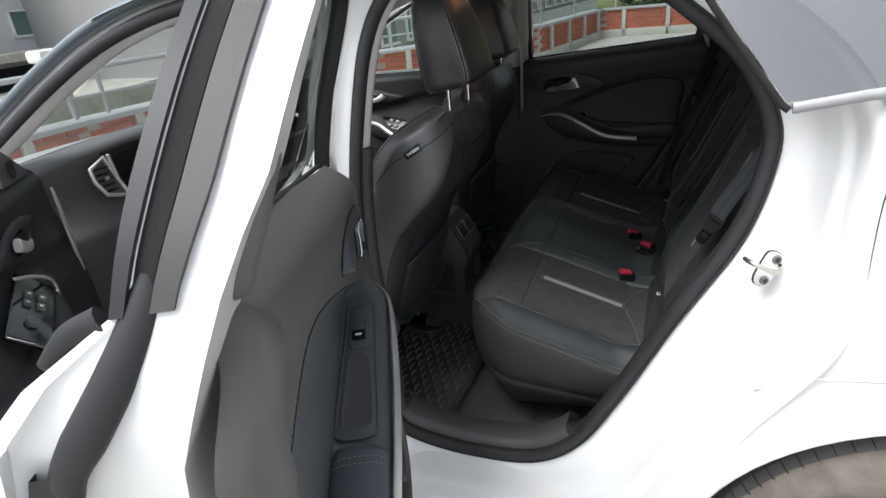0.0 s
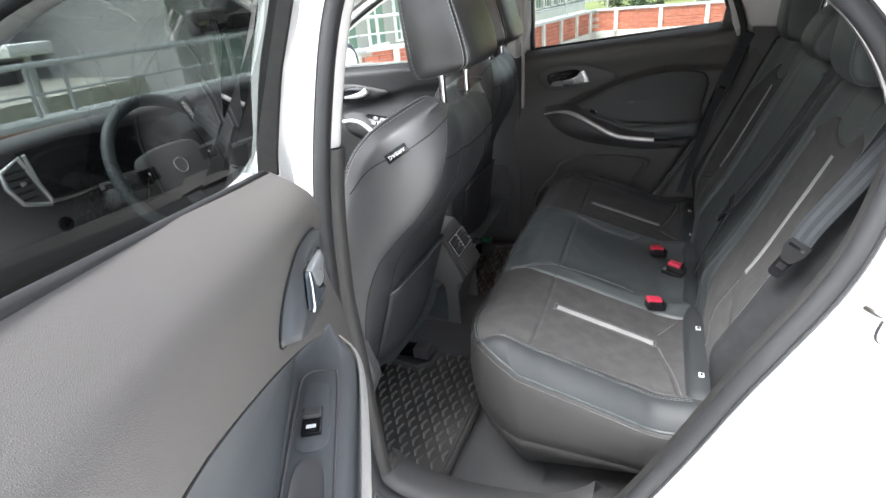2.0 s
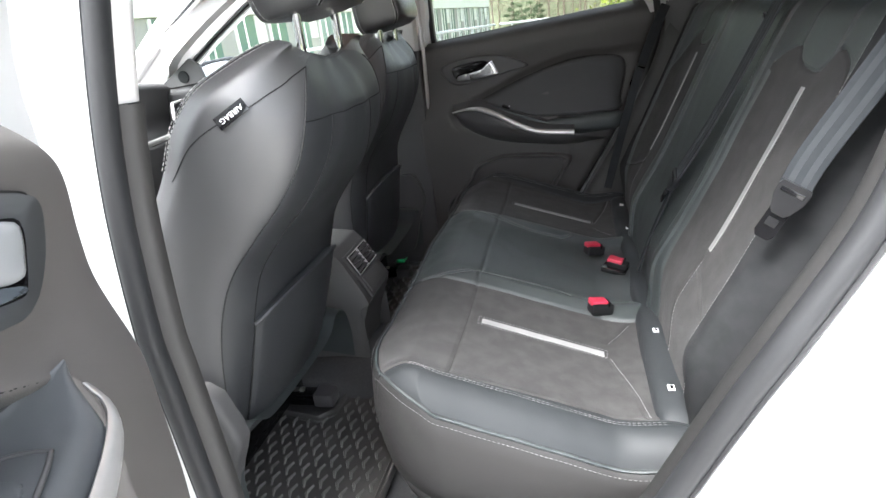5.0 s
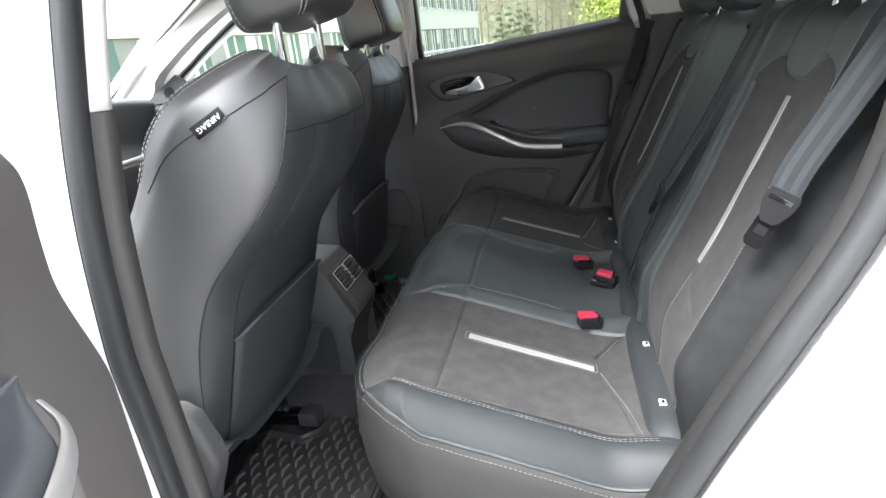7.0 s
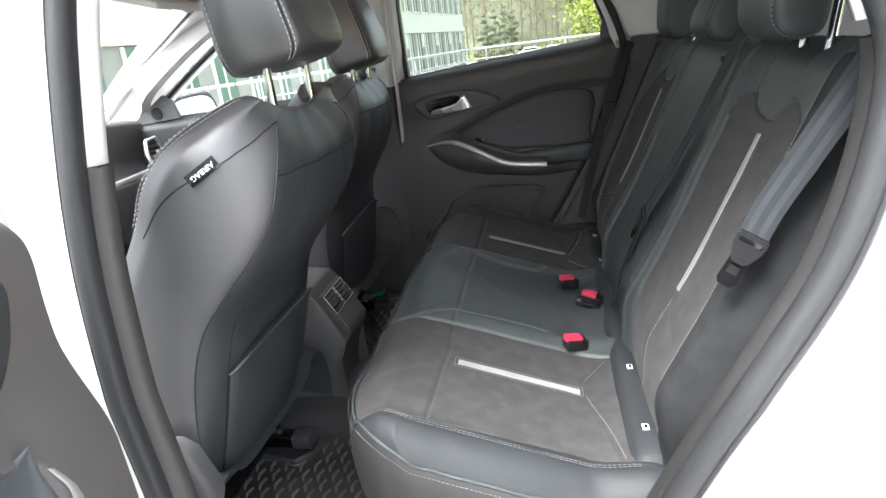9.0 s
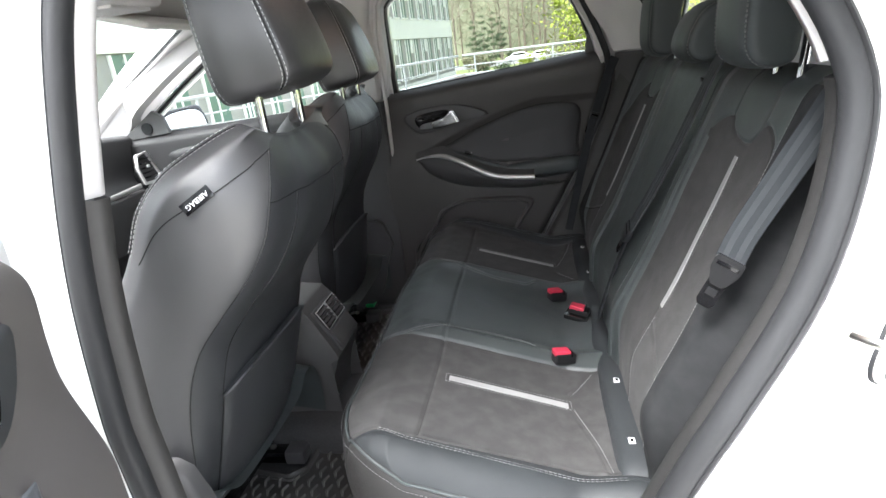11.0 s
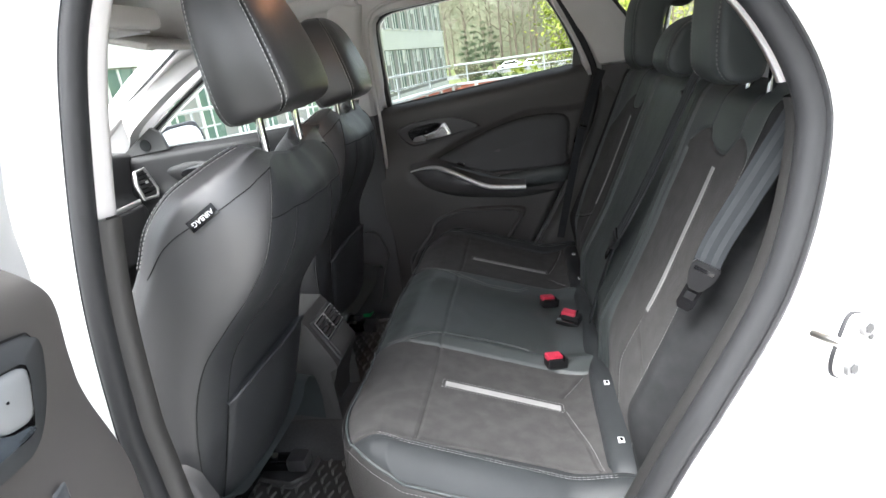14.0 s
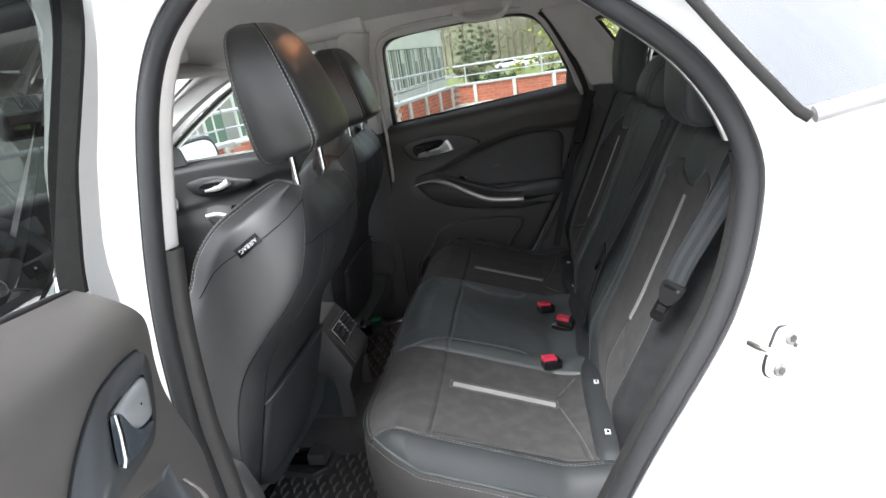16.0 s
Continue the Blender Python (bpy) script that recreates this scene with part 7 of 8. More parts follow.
near_door = rear_door(-1)
near_door.matrix_basis = Matrix.Translation((-0.408, -0.859, 0.75 + 0.028)) @ Matrix.Rotation(radians(-63.9), 4, "Z") @ Matrix.Rotation(radians(1.5), 4, "X") @ Matrix.Rotation(radians(-5.6), 4, "Y")
rear_door(1)


# ---------------------------------------------------------------- front doors
def front_door(s):
    near = s < 0
    hinge = (-1.42, s * 0.86, 0.75)
    t = thing("front_door", hinge, "white front door standing open with black trim" if near else "shut front door with black trim and satin silver strip", "car door", group="front doors")

    def Q(x, d, z):
        return np.stack(np.broadcast_arrays(np.asarray(x, float), s * (0.735 - np.asarray(d, float)), np.asarray(z, float)), -1)

    def belt(x):
        return 1.150 + 0.045 * (np.asarray(x, float) + 0.43)

    def relief(x, z):
        d = 0.012 + 0.025 * smooth(1.0, 0.90, z) - 0.04 * np.clip((z - (belt(x) - 0.03)) / 0.03, 0, 1) ** 2
        cz = np.interp(x, [-1.25, -1.1, -0.8, -0.5], [0.93, 0.955, 1.03, 1.06])
        return d - 0.014 * smooth(0.01, -0.01, z - cz) * smooth(0.86, 0.92, z)

    V = np.zeros((60, 60, 3))
    for i, a in enumerate(np.linspace(0, 1, 60)):
        for j, b in enumerate(np.linspace(0, 1, 60)):
            x = -1.36 + b * 0.90
            z = 0.42 + a * (float(belt(x)) - 0.42)
            V[i, j] = Q(x, float(relief(x, z)), z)
    # Front door trim in the shaded copy of the plastic.
    sheet("trim_panel", V, PLASTIC_SHADED, t, "black door trim panel")
    lens = even([(-1.16, 1.035), (-1.11, 1.055), (-1.03, 1.060), (-0.95, 1.045), (-0.87, 1.025), (-0.93, 1.000), (-1.02, 0.985), (-1.11, 0.992)], 40, closed=True)
    c = lens.mean(0)
    bez = sheet("handle_bezel", np.stack([Q(c[0] + (lens[:, 0] - c[0]) * k, 0.022 + e, c[1] + (lens[:, 1] - c[1]) * k) for k, e in ((1.03, -0.006), (1.0, 0.0), (0.98, 0.004), (0.5, 0.003), (0.05, 0.003))], 0), PLASTIC_SHADED, t, "black handle bezel", wrap_v=True)
    cup = even([(-1.105, 1.022), (-1.06, 1.042), (-1.0, 1.043), (-0.975, 1.02), (-1.0, 1.0), (-1.08, 0.998)], 30, closed=True)
    c = cup.mean(0)
    sheet("handle_cup", np.stack([Q(c[0] + (cup[:, 0] - c[0]) * k, 0.026 + e, c[1] + (cup[:, 1] - c[1]) * k) for k, e in ((1.0, 0.0), (0.95, 0.001), (0.05, 0.0))], 0), GLOSS, bez, "glossy handle recess", wrap_v=True)
    hl = even([(-1.08, 0.030, 1.006), (-1.03, 0.042, 1.012), (-0.99, 0.046, 1.022), (-0.965, 0.042, 1.036)], 16)
    tube("door_handle", np.stack([Q(*p) for p in hl], 0), 0.010, SATIN, bez, ry=0.006, n=12, up=(0, -s, 0), power=2.6, label="satin silver door handle", taper=0.5 + 1.0 * np.linspace(0, 1, 16))
    chrome = even([(-1.10, 0.905), (-1.05, 0.910), (-0.99, 0.900), (-0.92, 0.868), (-0.85, 0.840), (-0.74, 0.830), (-0.60, 0.835)], 40)
    lower = even([(-1.10, 0.90), (-1.08, 0.86), (-1.0, 0.82), (-0.9, 0.80), (-0.75, 0.79), (-0.6, 0.80), (-0.52, 0.82)], 40)
    tc = np.linspace(0, 1, 40)
    arm = []
    for k, e in ((-0.3, -0.2), (-0.1, 0.7), (0.0, 1.0), (0.15, 1.04), (0.5, 0.9), (0.85, 0.35), (1.0, -0.1)):
        p = chrome + (lower - chrome) * k if k >= 0 else chrome + np.stack([0 * tc, -k * (0.12 + 0 * tc)], 1)
        arm.append(Q(p[:, 0], relief(p[:, 0], p[:, 1]) + (0.012 + 0.05 * smooth(0, 0.4, tc)) * e, p[:, 1]))
    arm = np.stack(arm, 0)
    sheet("armrest", arm, PLASTIC_SHADED, t, "black armrest scoop")
    if near:
        rim_c = even([(-0.86, 0.050, 1.004), (-0.95, 0.054, 0.968), (-1.015, 0.056, 0.932), (-1.026, 0.058, 0.905), (-0.99, 0.060, 0.872), (-0.90, 0.062, 0.850), (-0.75, 0.062, 0.838), (-0.60, 0.060, 0.836)], 40)
        tube("silver_strip", np.stack([Q(*p) for p in rim_c], 0), 0.011, SATIN, t, ry=0.005, n=10, up=(0, -s, 0.35), label="satin silver rim round the switches", taper=np.interp(np.linspace(0, 1, 40), (0, 0.3, 0.5, 1), (0.3, 0.5, 1, 1)))
        front_c = even([(-1.352, 0.030, 1.055), (-1.338, 0.034, 1.010), (-1.328, 0.036, 0.95), (-1.330, 0.036, 0.87), (-1.352, 0.030, 0.775)], 30)
        tube("front_strip", np.stack([Q(*p) for p in front_c], 0), 0.012, SATIN, t, ry=0.005, n=10, up=(0, -s, 0.0), label="satin silver strip", taper=np.interp(np.linspace(0, 1, 30), (0, 0.2, 0.8, 1), (0.6, 1, 1, 0.5)))
    else:
        tube("silver_strip", arm[2] + np.array([0, -s * 0.002, 0.001]), 0.009, SATIN, t, ry=0.0045, n=10, up=(0, -s, 0.35), label="curved satin silver strip")
    tr = axes((0.93, 0, -0.25), (0, -s * 0.70, 0.71))
    pc = Vector(Q(-0.875, 0.050, 0.925)) if near else Vector(Q(-0.90, 0.045, 0.90))
    sp = part("switch_plate", box((0.24, 0.082, 0.012) if near else (0.20, 0.062, 0.012), pc, 0.005, tr, 3), GLOSS, t, "window switch plate")
    for i in range(2):
        for j in range(2):
            sw = part("window_switch", box((0.024, 0.016, 0.007), pc + tr @ Vector((-0.045 + 0.034 * i, -0.012 + 0.024 * j, 0.008)), 0.002, tr), PLASTIC, sp)
            part("switch_mark", box((0.004, 0.006, 0.0008), pc + tr @ Vector((-0.045 + 0.034 * i, -0.012 + 0.024 * j, 0.0118)), 0.0, tr), WHITE_MARK, sp)
    part("mirror_knob", prism([(0.013 * math.cos(a), 0.013 * math.sin(a)) for a in np.linspace(0, 2 * math.pi, 20, endpoint=False)], 0.010, pc + tr @ Vector((0.055, 0, 0.006)), tr), PLASTIC, sp)

    def yout(z):
        return 0.885 - 0.21 * max(0.0, z - 1.14)

    skin = [(-1.42, 0.40), (-1.43, 0.70), (-1.42, 0.98), (-1.36, 1.10), (-1.15, 1.25), (-0.95, 1.365), (-0.75, 1.455), (-0.55, 1.50), (-0.46, 1.505), (-0.435, 1.35), (-0.43, 1.10), (-0.42, 0.75), (-0.41, 0.40), (-0.9, 0.375)]
    gl = [(-1.24, 1.125), (-1.08, 1.225), (-0.90, 1.325), (-0.72, 1.408), (-0.56, 1.445), (-0.50, 1.44), (-0.485, 1.30), (-0.475, 1.155), (-0.80, 1.128)]
    if not near:
        gl = [(-1.335, 1.115), (-1.12, 1.250), (-0.93, 1.355), (-0.74, 1.440), (-0.56, 1.480), (-0.50, 1.475), (-0.485, 1.30), (-0.475, 1.155), (-0.80, 1.128)]
    holed_plate("outer_panel", skin, [gl], lambda a, b, d: (a, s * (yout(b) - d), b), 0.02, PAINT, t, "white outer door panel")
    holed_plate("inner_panel", [(-0.92 + (x + 0.92) * 0.965, 0.94 + (z - 0.94) * 0.97) for x, z in skin], [gl], lambda a, b, d: (a, s * (yout(b) - 0.10 + 0.03 * smooth(1.1, 1.2, b) - d), b), 0.012, PAINT if near else PLASTIC, t, "inner door panel")
    tube("window_channel", np.array([(a, s * (yout(b) - 0.06), b) for a, b in even(gl[:8], 50)]), 0.012 if near else 0.006, RUBBER, t, ry=0.025 if near else 0.012, n=8, up=(0, 1, 0), power=4, label="black rubber window channel")
    tri = [(-1.36, 1.10), (-1.20, 1.20), (-1.165, 1.175), (-1.15, 1.115)]
    mc = part("mirror_corner", prism([(x, -s * z) for x, z in (tri if s < 0 else tri[::-1])], 0.02, (0, s * 0.74, 0), axes((1, 0, 0), (0, s, 0)), bevel=0.004), PLASTIC, t, "black mirror corner with tweeter")
    part("tweeter", prism([(0.022 * math.cos(a), 0.022 * math.sin(a)) for a in np.linspace(0, 2 * math.pi, 24, endpoint=False)], 0.004, (-1.235, s * 0.739, 1.138), axes((1, 0, 0), (0, -s, 0)), bevel=0.001), FABRIC, mc, "round tweeter grille")
    pane = part("window_pane", mesh_of("window_pane", [(a, s * (yout(b) - 0.06), b) for a, b in gl], [tuple(range(len(gl)))], PANE, flat=True), None, t, "clear window glass")
    pane.visible_shadow = False
    # door mirror
    mt = axes((0, 1, 0), (1.0, -s * 0.58, 0.15))
    mirror_at = Vector((-1.300, s * 1.088, 1.108))
    m = part("mirror_housing", box((0.235, 0.160, 0.085), mirror_at - mt @ Vector((0, 0, 0.052)), 0.04, mt, 5), GLOSS, t, "black door mirror housing")
    ov = [(0.096 * math.copysign(abs(math.cos(a)) ** 0.6, math.cos(a)), 0.062 * math.copysign(abs(math.sin(a)) ** 0.7, math.sin(a))) for a in np.linspace(0, 2 * math.pi, 32, endpoint=False)]
    part("mirror_rim", prism([(x * 1.13, y * 1.17) for x, y in ov], 0.008, mirror_at - mt @ Vector((0, 0, 0.012)), mt, bevel=0.002), GLOSS, m, "black mirror rim")
    part("mirror_glass", prism(ov, 0.002, mirror_at - mt @ Vector((0, 0, 0.003)), mt, bevel=0.0), MIRROR, m, "mirror glass")
    part("mirror_foot", box((0.06, 0.15, 0.05), (-1.31, s * 0.95, 1.075), 0.015), GLOSS, m)
    return t


nf = front_door(-1)
nf.matrix_basis = Matrix.Translation((-1.36, -0.835, 0.785)) @ Matrix.Rotation(radians(-48), 4, "Z")
front_door(1)

# ---------------------------------------------------------------- dashboard and wheel
dash = thing("dashboard", (-1.4, 0, 0.9), "black dashboard with a wide gloss display and silver-framed vents", "dashboard")
prof = [(-1.68, 1.06), (-1.55, 1.10), (-1.40, 1.135), (-1.30, 1.150), (-1.262, 1.135), (-1.268, 1.09), (-1.285, 1.00), (-1.26, 0.955), (-1.235, 0.90), (-1.28, 0.78), (-1.36, 0.62)]
dp = curve(prof, 60)
dv = []
for v in np.linspace(-1, 1, 40):
    fall = 0.05 * max(0, abs(v) - 0.55) ** 1.5 * 3
    dv.append([(x - 0.05 * (abs(v) ** 3), 0.74 * v, z - fall * 0.6) for x, z in dp])
sheet("dash_body", np.array(dv), PLASTIC, dash, "soft black dashboard body")
ridge = np.array([(-1.60 + 0.04 * (1 - abs(v)), 0.70 * v, 1.095 - 0.03 * abs(v) ** 3) for v in np.linspace(-1, 1, 30)])
tube("dash_ridge", ridge, 0.02, TRIM_GREY, dash, ry=0.012)
ft = axes((0, 1, 0), (0.97, 0, 0.22))
part("display", prism([(-0.532, -0.075), (0.10, -0.085), (0.10, 0.055), (-0.15, 0.072), (-0.558, 0.055)], 0.012, (-1.268, 0.0, 1.062), ft, bevel=0.003), GLOSS, dash, "wide gloss black display panel")
tube("display_edge", even([(-1.240, -0.565, 1.114), (-1.246, -0.552, 1.052), (-1.256, -0.538, 0.992)], 10), 0.005, SATIN, dash, label="silver display edge")
tube("display_strip", even([(-1.256, -0.538, 0.984), (-1.260, -0.46, 0.976), (-1.262, -0.35, 0.978), (-1.262, 0.0, 0.975)], 12), 0.005, SATIN, dash, label="silver strip below the display")


def dash_vent(y, w, s):
    o = [(-w, -0.035), (-w * 0.6, -0.060), (w * 0.9, -0.055), (w, 0.0), (w * 0.55, 0.045), (-w * 0.55, 0.050)]
    o = [(s * a, b) for a, b in o]
    if s < 0:
        o = o[::-1]
    else:
        o = [(-0.036, 0.0), (-0.018, -0.045), (0.043, -0.066), (0.048, -0.055), (0.022, 0.060), (-0.033, 0.037)]
    base = Vector((-1.262, y, 1.045)) if s > 0 else Vector((-1.232, y, 1.010))
    v = part("air_vent", prism(o, 0.010, base, ft, bevel=0.003), PLASTIC, dash, "black air vent")
    tube("vent_frame", np.array([base + ft @ Vector((a, b, 0.012)) for a, b in o]), 0.006, SATIN, v, closed=True, up=(1, 0, 0), label="silver vent frame")
    for k in range(5):
        part("slat", box((1.3 * w, 0.003, 0.010), base + ft @ Vector((0, -0.036 + 0.017 * k, 0.012)), 0.001, ft @ Matrix.Rotation(radians(30), 3, "X")), GLOSS, v)
    part("vent_tab", box((0.012, 0.010, 0.008), base + ft @ Vector((0, 0.0, 0.02)), 0.002, ft), SATIN, v)


dash_vent(-0.588, 0.038, 1)
dash_vent(0.655, 0.05, -1)
tube("passenger_strip", even([(-1.245, 0.12, 0.945), (-1.232, 0.38, 0.945), (-1.222, 0.60, 0.955)], 12), 0.009, SATIN, dash, ry=0.004, up=(1, 0, 0), label="silver strip")
part("start_button", prism([(0.020 * math.cos(a), 0.020 * math.sin(a)) for a in np.linspace(0, 2 * math.pi, 24, endpoint=False)], 0.006, (-1.228, -0.535, 0.925), axes((0, 1, 0), (1, 0, 0.1)), bevel=0.002), GLOSS, dash, "round start button")
part("glovebox", box((0.02, 0.40, 0.20), (-1.245, 0.42, 0.84), 0.012, Matrix.Rotation(radians(8), 3, "Y"), 3), PLASTIC, dash, "glovebox lid")
sw = thing("steering_wheel", (-0.96, -0.362, 1.03), "black leather steering wheel with a plain round badge", "steering wheel")
wt = axes((0, 1, 0), (0.90, 0, 0.42))
WC = Vector((-0.975, -0.362, 1.035))
tube("rim", np.array([WC + wt @ Vector((0.182 * math.cos(a), 0.182 * math.sin(a) * (0.95 if math.sin(a) < -0.5 else 1), 0)) for a in np.linspace(0, 2 * math.pi, 72, endpoint=False)]), 0.015, LEATHER, sw, closed=True, n=14, up=tuple(wt @ Vector((0, 0, 1))), label="black leather rim")
hub = [(0.10, 0.0), (0.095, 0.045), (0.05, 0.062), (-0.05, 0.062), (-0.095, 0.045), (-0.10, 0.0), (-0.075, -0.05), (0.0, -0.078), (0.075, -0.05)]
part("airbag_cover", prism([tuple(p) for p in even(hub, 40, closed=True)], 0.035, WC - wt @ Vector((0, 0, 0.03)), wt, bevel=0.012, segments=3), PLASTIC, sw, "black airbag cover")
for a0 in (0.05, math.pi - 0.05, -math.pi / 2):
    tube("spoke", even([WC + wt @ Vector((0.07 * math.cos(a0), 0.07 * math.sin(a0), -0.012)), WC + wt @ Vector((0.13 * math.cos(a0), 0.13 * math.sin(a0), -0.008)), WC + wt @ Vector((0.18 * math.cos(a0), 0.175 * math.sin(a0), 0.0))], 8), 0.024, PLASTIC, sw, ry=0.012, up=tuple(wt @ Vector((0, 0, 1))))
for k in (-1, 1):
    kp = part("control_pad", box((0.055, 0.034, 0.008), WC + wt @ Vector((k * 0.105, 0.004, 0.006)), 0.004, wt), GLOSS, sw, "gloss control pad")
    part("pad_mark", box((0.006, 0.006, 0.001), WC + wt @ Vector((k * 0.105, 0.006, 0.0105)), 0.0, wt), WHITE_MARK, kp)
tube("badge_ring", np.array([WC + wt @ Vector((0.020 * math.cos(a), 0.020 * math.sin(a), 0.006)) for a in np.linspace(0, 2 * math.pi, 28, endpoint=False)]), 0.0018, CHROME, sw, closed=True, up=tuple(wt @ Vector((0, 0, 1))), label="plain chrome ring badge")
tube("column", even([WC - wt @ Vector((0, 0, 0.03)), WC - wt @ Vector((0, -0.01, 0.30))], 6), 0.045, PLASTIC, sw)
tube("stalk", even([WC + wt @ Vector((-0.03, -0.02, -0.07)), WC + wt @ Vector((-0.12, 0.02, -0.075)), WC + wt @ Vector((-0.175, 0.03, -0.07))], 10), 0.009, PLASTIC, sw, label="black stalk")

# ---------------------------------------------------------------- outside
BRICK = material("red_brick", (0.40, 0.13, 0.075), 0.9, second=(0.30, 0.095, 0.06), scale=6, mix=0.8, bump=0.4, bump_scale=90, per_object=0.28)
MORTAR = material("grey_mortar", (0.42, 0.37, 0.32), 0.95, second=(0.34, 0.30, 0.26), scale=8, bump=0.5, bump_scale=120)
CONCRETE = material("weathered_concrete", (0.42, 0.42, 0.38), 0.9, second=(0.30, 0.29, 0.25), scale=2.5, mix=0.9, bump=0.4, bump_scale=60)
GALV = material("galvanised_rail", (0.36, 0.38, 0.38), 0.5, 0.3, second=(0.29, 0.31, 0.31), scale=10)
RENDER = material("white_facade_panel", (0.70, 0.71, 0.70), 0.8, second=(0.62, 0.63, 0.62), scale=0.6, bump=0.2, bump_scale=20)
GREYWALL = material("grey_brick_facade", (0.30, 0.30, 0.30), 0.85, second=(0.25, 0.25, 0.25), scale=0.8, bump=0.3, bump_scale=14)
PALEWALL = material("pale_grey_plaster", (0.52, 0.53, 0.55), 0.9, second=(0.44, 0.45, 0.47), scale=0.7, mix=0.8, bump=0.2, bump_scale=18)
DARKWALL = material("dark_loading_bay", (0.05, 0.055, 0.06), 0.8, scale=1)
WINGLASS = material("green_window_glass", (0.10, 0.17, 0.16), 0.08, second=(0.16, 0.24, 0.22), scale=0.7, spec=0.8)
GRASS = material("spring_grass", (0.10, 0.14, 0.035), 1.0, second=(0.16, 0.16, 0.06), scale=0.4, mix=0.9, bump=0.6, bump_scale=8)
ROADFAR = material("far_asphalt", (0.16, 0.16, 0.16), 0.9, scale=0.3)
BARK = material("grey_brown_bark", (0.13, 0.10, 0.075), 0.95, second=(0.20, 0.17, 0.14), scale=3, bump=0.6, bump_scale=30)
LEAF_SPRING = material("yellow_green_leaves", (0.26, 0.30, 0.035), 0.7, second=(0.18, 0.24, 0.03), scale=1.2, per_object=0.35)
LEAF_DARK = material("dark_conifer_needles", (0.045, 0.070, 0.030), 0.85, second=(0.07, 0.09, 0.04), scale=0.8, per_object=0.35)
LEAF_PALE = material("pale_budding_twigs", (0.145, 0.140, 0.085), 0.9, second=(0.10, 0.10, 0.06), scale=0.9, per_object=0.35)
CARWHITE = material("white_paint_far", (0.8, 0.8, 0.8), 0.3, scale=2)

tagged(part("ground", mesh_of("ground", [(-400, -400, -2.0), (400, -400, -2.0), (400, 600, -2.0), (-400, 600, -2.0)], [(0, 1, 2, 3)], GRASS, flat=True), None, None), "spring grass and earth reaching to the distance", "ground", kind="structure")
DECK = [(-5.0, -14.0), (-4.95, -4.0), (-4.75, 2.0), (-4.05, 6.6), (-2.95, 7.9), (-2.15, 9.6), (-1.46, 13.4), (14.0, 14.4), (14.0, -14.0)]
bm = prism(DECK[::-1], 2.2, (0, 0, -2.2), None, bevel=0.0)
tagged(part("parking_deck", bm, material("grey_concrete_paving", (0.33, 0.32, 0.30), 0.9, second=(0.28, 0.27, 0.25), scale=0.35, mix=0.7, bump=0.3, bump_scale=80, detail=8), None, flat=True), "pale weathered concrete parking deck under the car", "pavement", kind="structure")
tagged(part("road", mesh_of("road", [(-60, 88, -1.96), (120, 84, -1.96), (120, 102, -1.96), (-60, 106, -1.96)], [(0, 1, 2, 3)], ROADFAR, flat=True), None, None), "grey road far beyond the wall", "road", kind="structure")

# brick parapet with concrete base, buttress posts and a railing
WALL = [np.array(p) for p in DECK[:8]]
TOP = 0.60
wall = tagged(new("parapet_wall"), "red brick parapet wall with a concrete base and grey posts", "wall", kind="structure")


def along(a, b, off):
    d = (b - a) / np.linalg.norm(b - a)
    return d, np.array([d[1], -d[0]]) * off


for a, b in zip(WALL, WALL[1:]):
    d, n = along(a, b, 1.0)
    L = np.linalg.norm(b - a)
    mid = (a + b) / 2
    tr = Matrix.Rotation(math.atan2(d[1], d[0]), 3, "Z")
    part("core", box((L, 0.20, TOP + 0.02), (*(mid - n * 0.10), TOP / 2 - 0.01), 0.0, tr), MORTAR, wall, "pale mortar core")
    part("base", box((L + 0.02, 0.30, 0.20), (*(mid - n * 0.08), 0.07), 0.01, tr), CONCRETE, wall, "weathered concrete base")
    part("coping", box((L + 0.02, 0.30, 0.05), (*(mid - n * 0.10), TOP + 0.025), 0.008, tr), GALV, wall, "grey metal coping")
rail = thing("railing", (-3, 5, 0.6), "galvanised tube railing on top of the brick parapet", "railing")
for a, b in zip(WALL, WALL[1:]):
    d, n = along(a, b, 1.0)
    L = np.linalg.norm(b - a)
    A3, B3 = np.array([*(a - n * 0.1), 0]), np.array([*(b - n * 0.1), 0])
    tube("top_rail", np.array([A3 + (0, 0, 1.08), B3 + (0, 0, 1.08)]), 0.026, GALV, rail)
    tube("middle_rail", np.array([A3 + (0, 0, 0.84), B3 + (0, 0, 0.84)]), 0.014, GALV, rail)
    for k in np.arange(0.3, L, 1.9):
        p = a + d * k - n * 0.1
        tube("rail_post", np.array([(*p, 0.60), (*p, 1.08)]), 0.020, GALV, rail, up=(1, 0, 0))
    for k in np.arange(0.5, L, 0.98):
        p = a + d * k + n * 0.035
        part("buttress", box((0.09, 0.07, 0.60), (*p, 0.30), 0.008, Matrix.Rotation(math.atan2(d[1], d[0]), 3, "Z")), CONCRETE, wall, "grey concrete buttress")

# street lamp beyond the railing
lamp = thing("street_lamp", (-7.6, 4.0, -2.0), "white street lamp with a flat square head", "street lamp")
tube("pole", np.array([(-7.6, 4.0, -2.0), (-7.6, 4.0, 1.05)]), 0.05, GALV, lamp, up=(1, 0, 0))
part("lamp_head", box((0.30, 0.62, 0.16), (-7.6, 4.0, 1.10), 0.04), RENDER, lamp, "white lamp head")


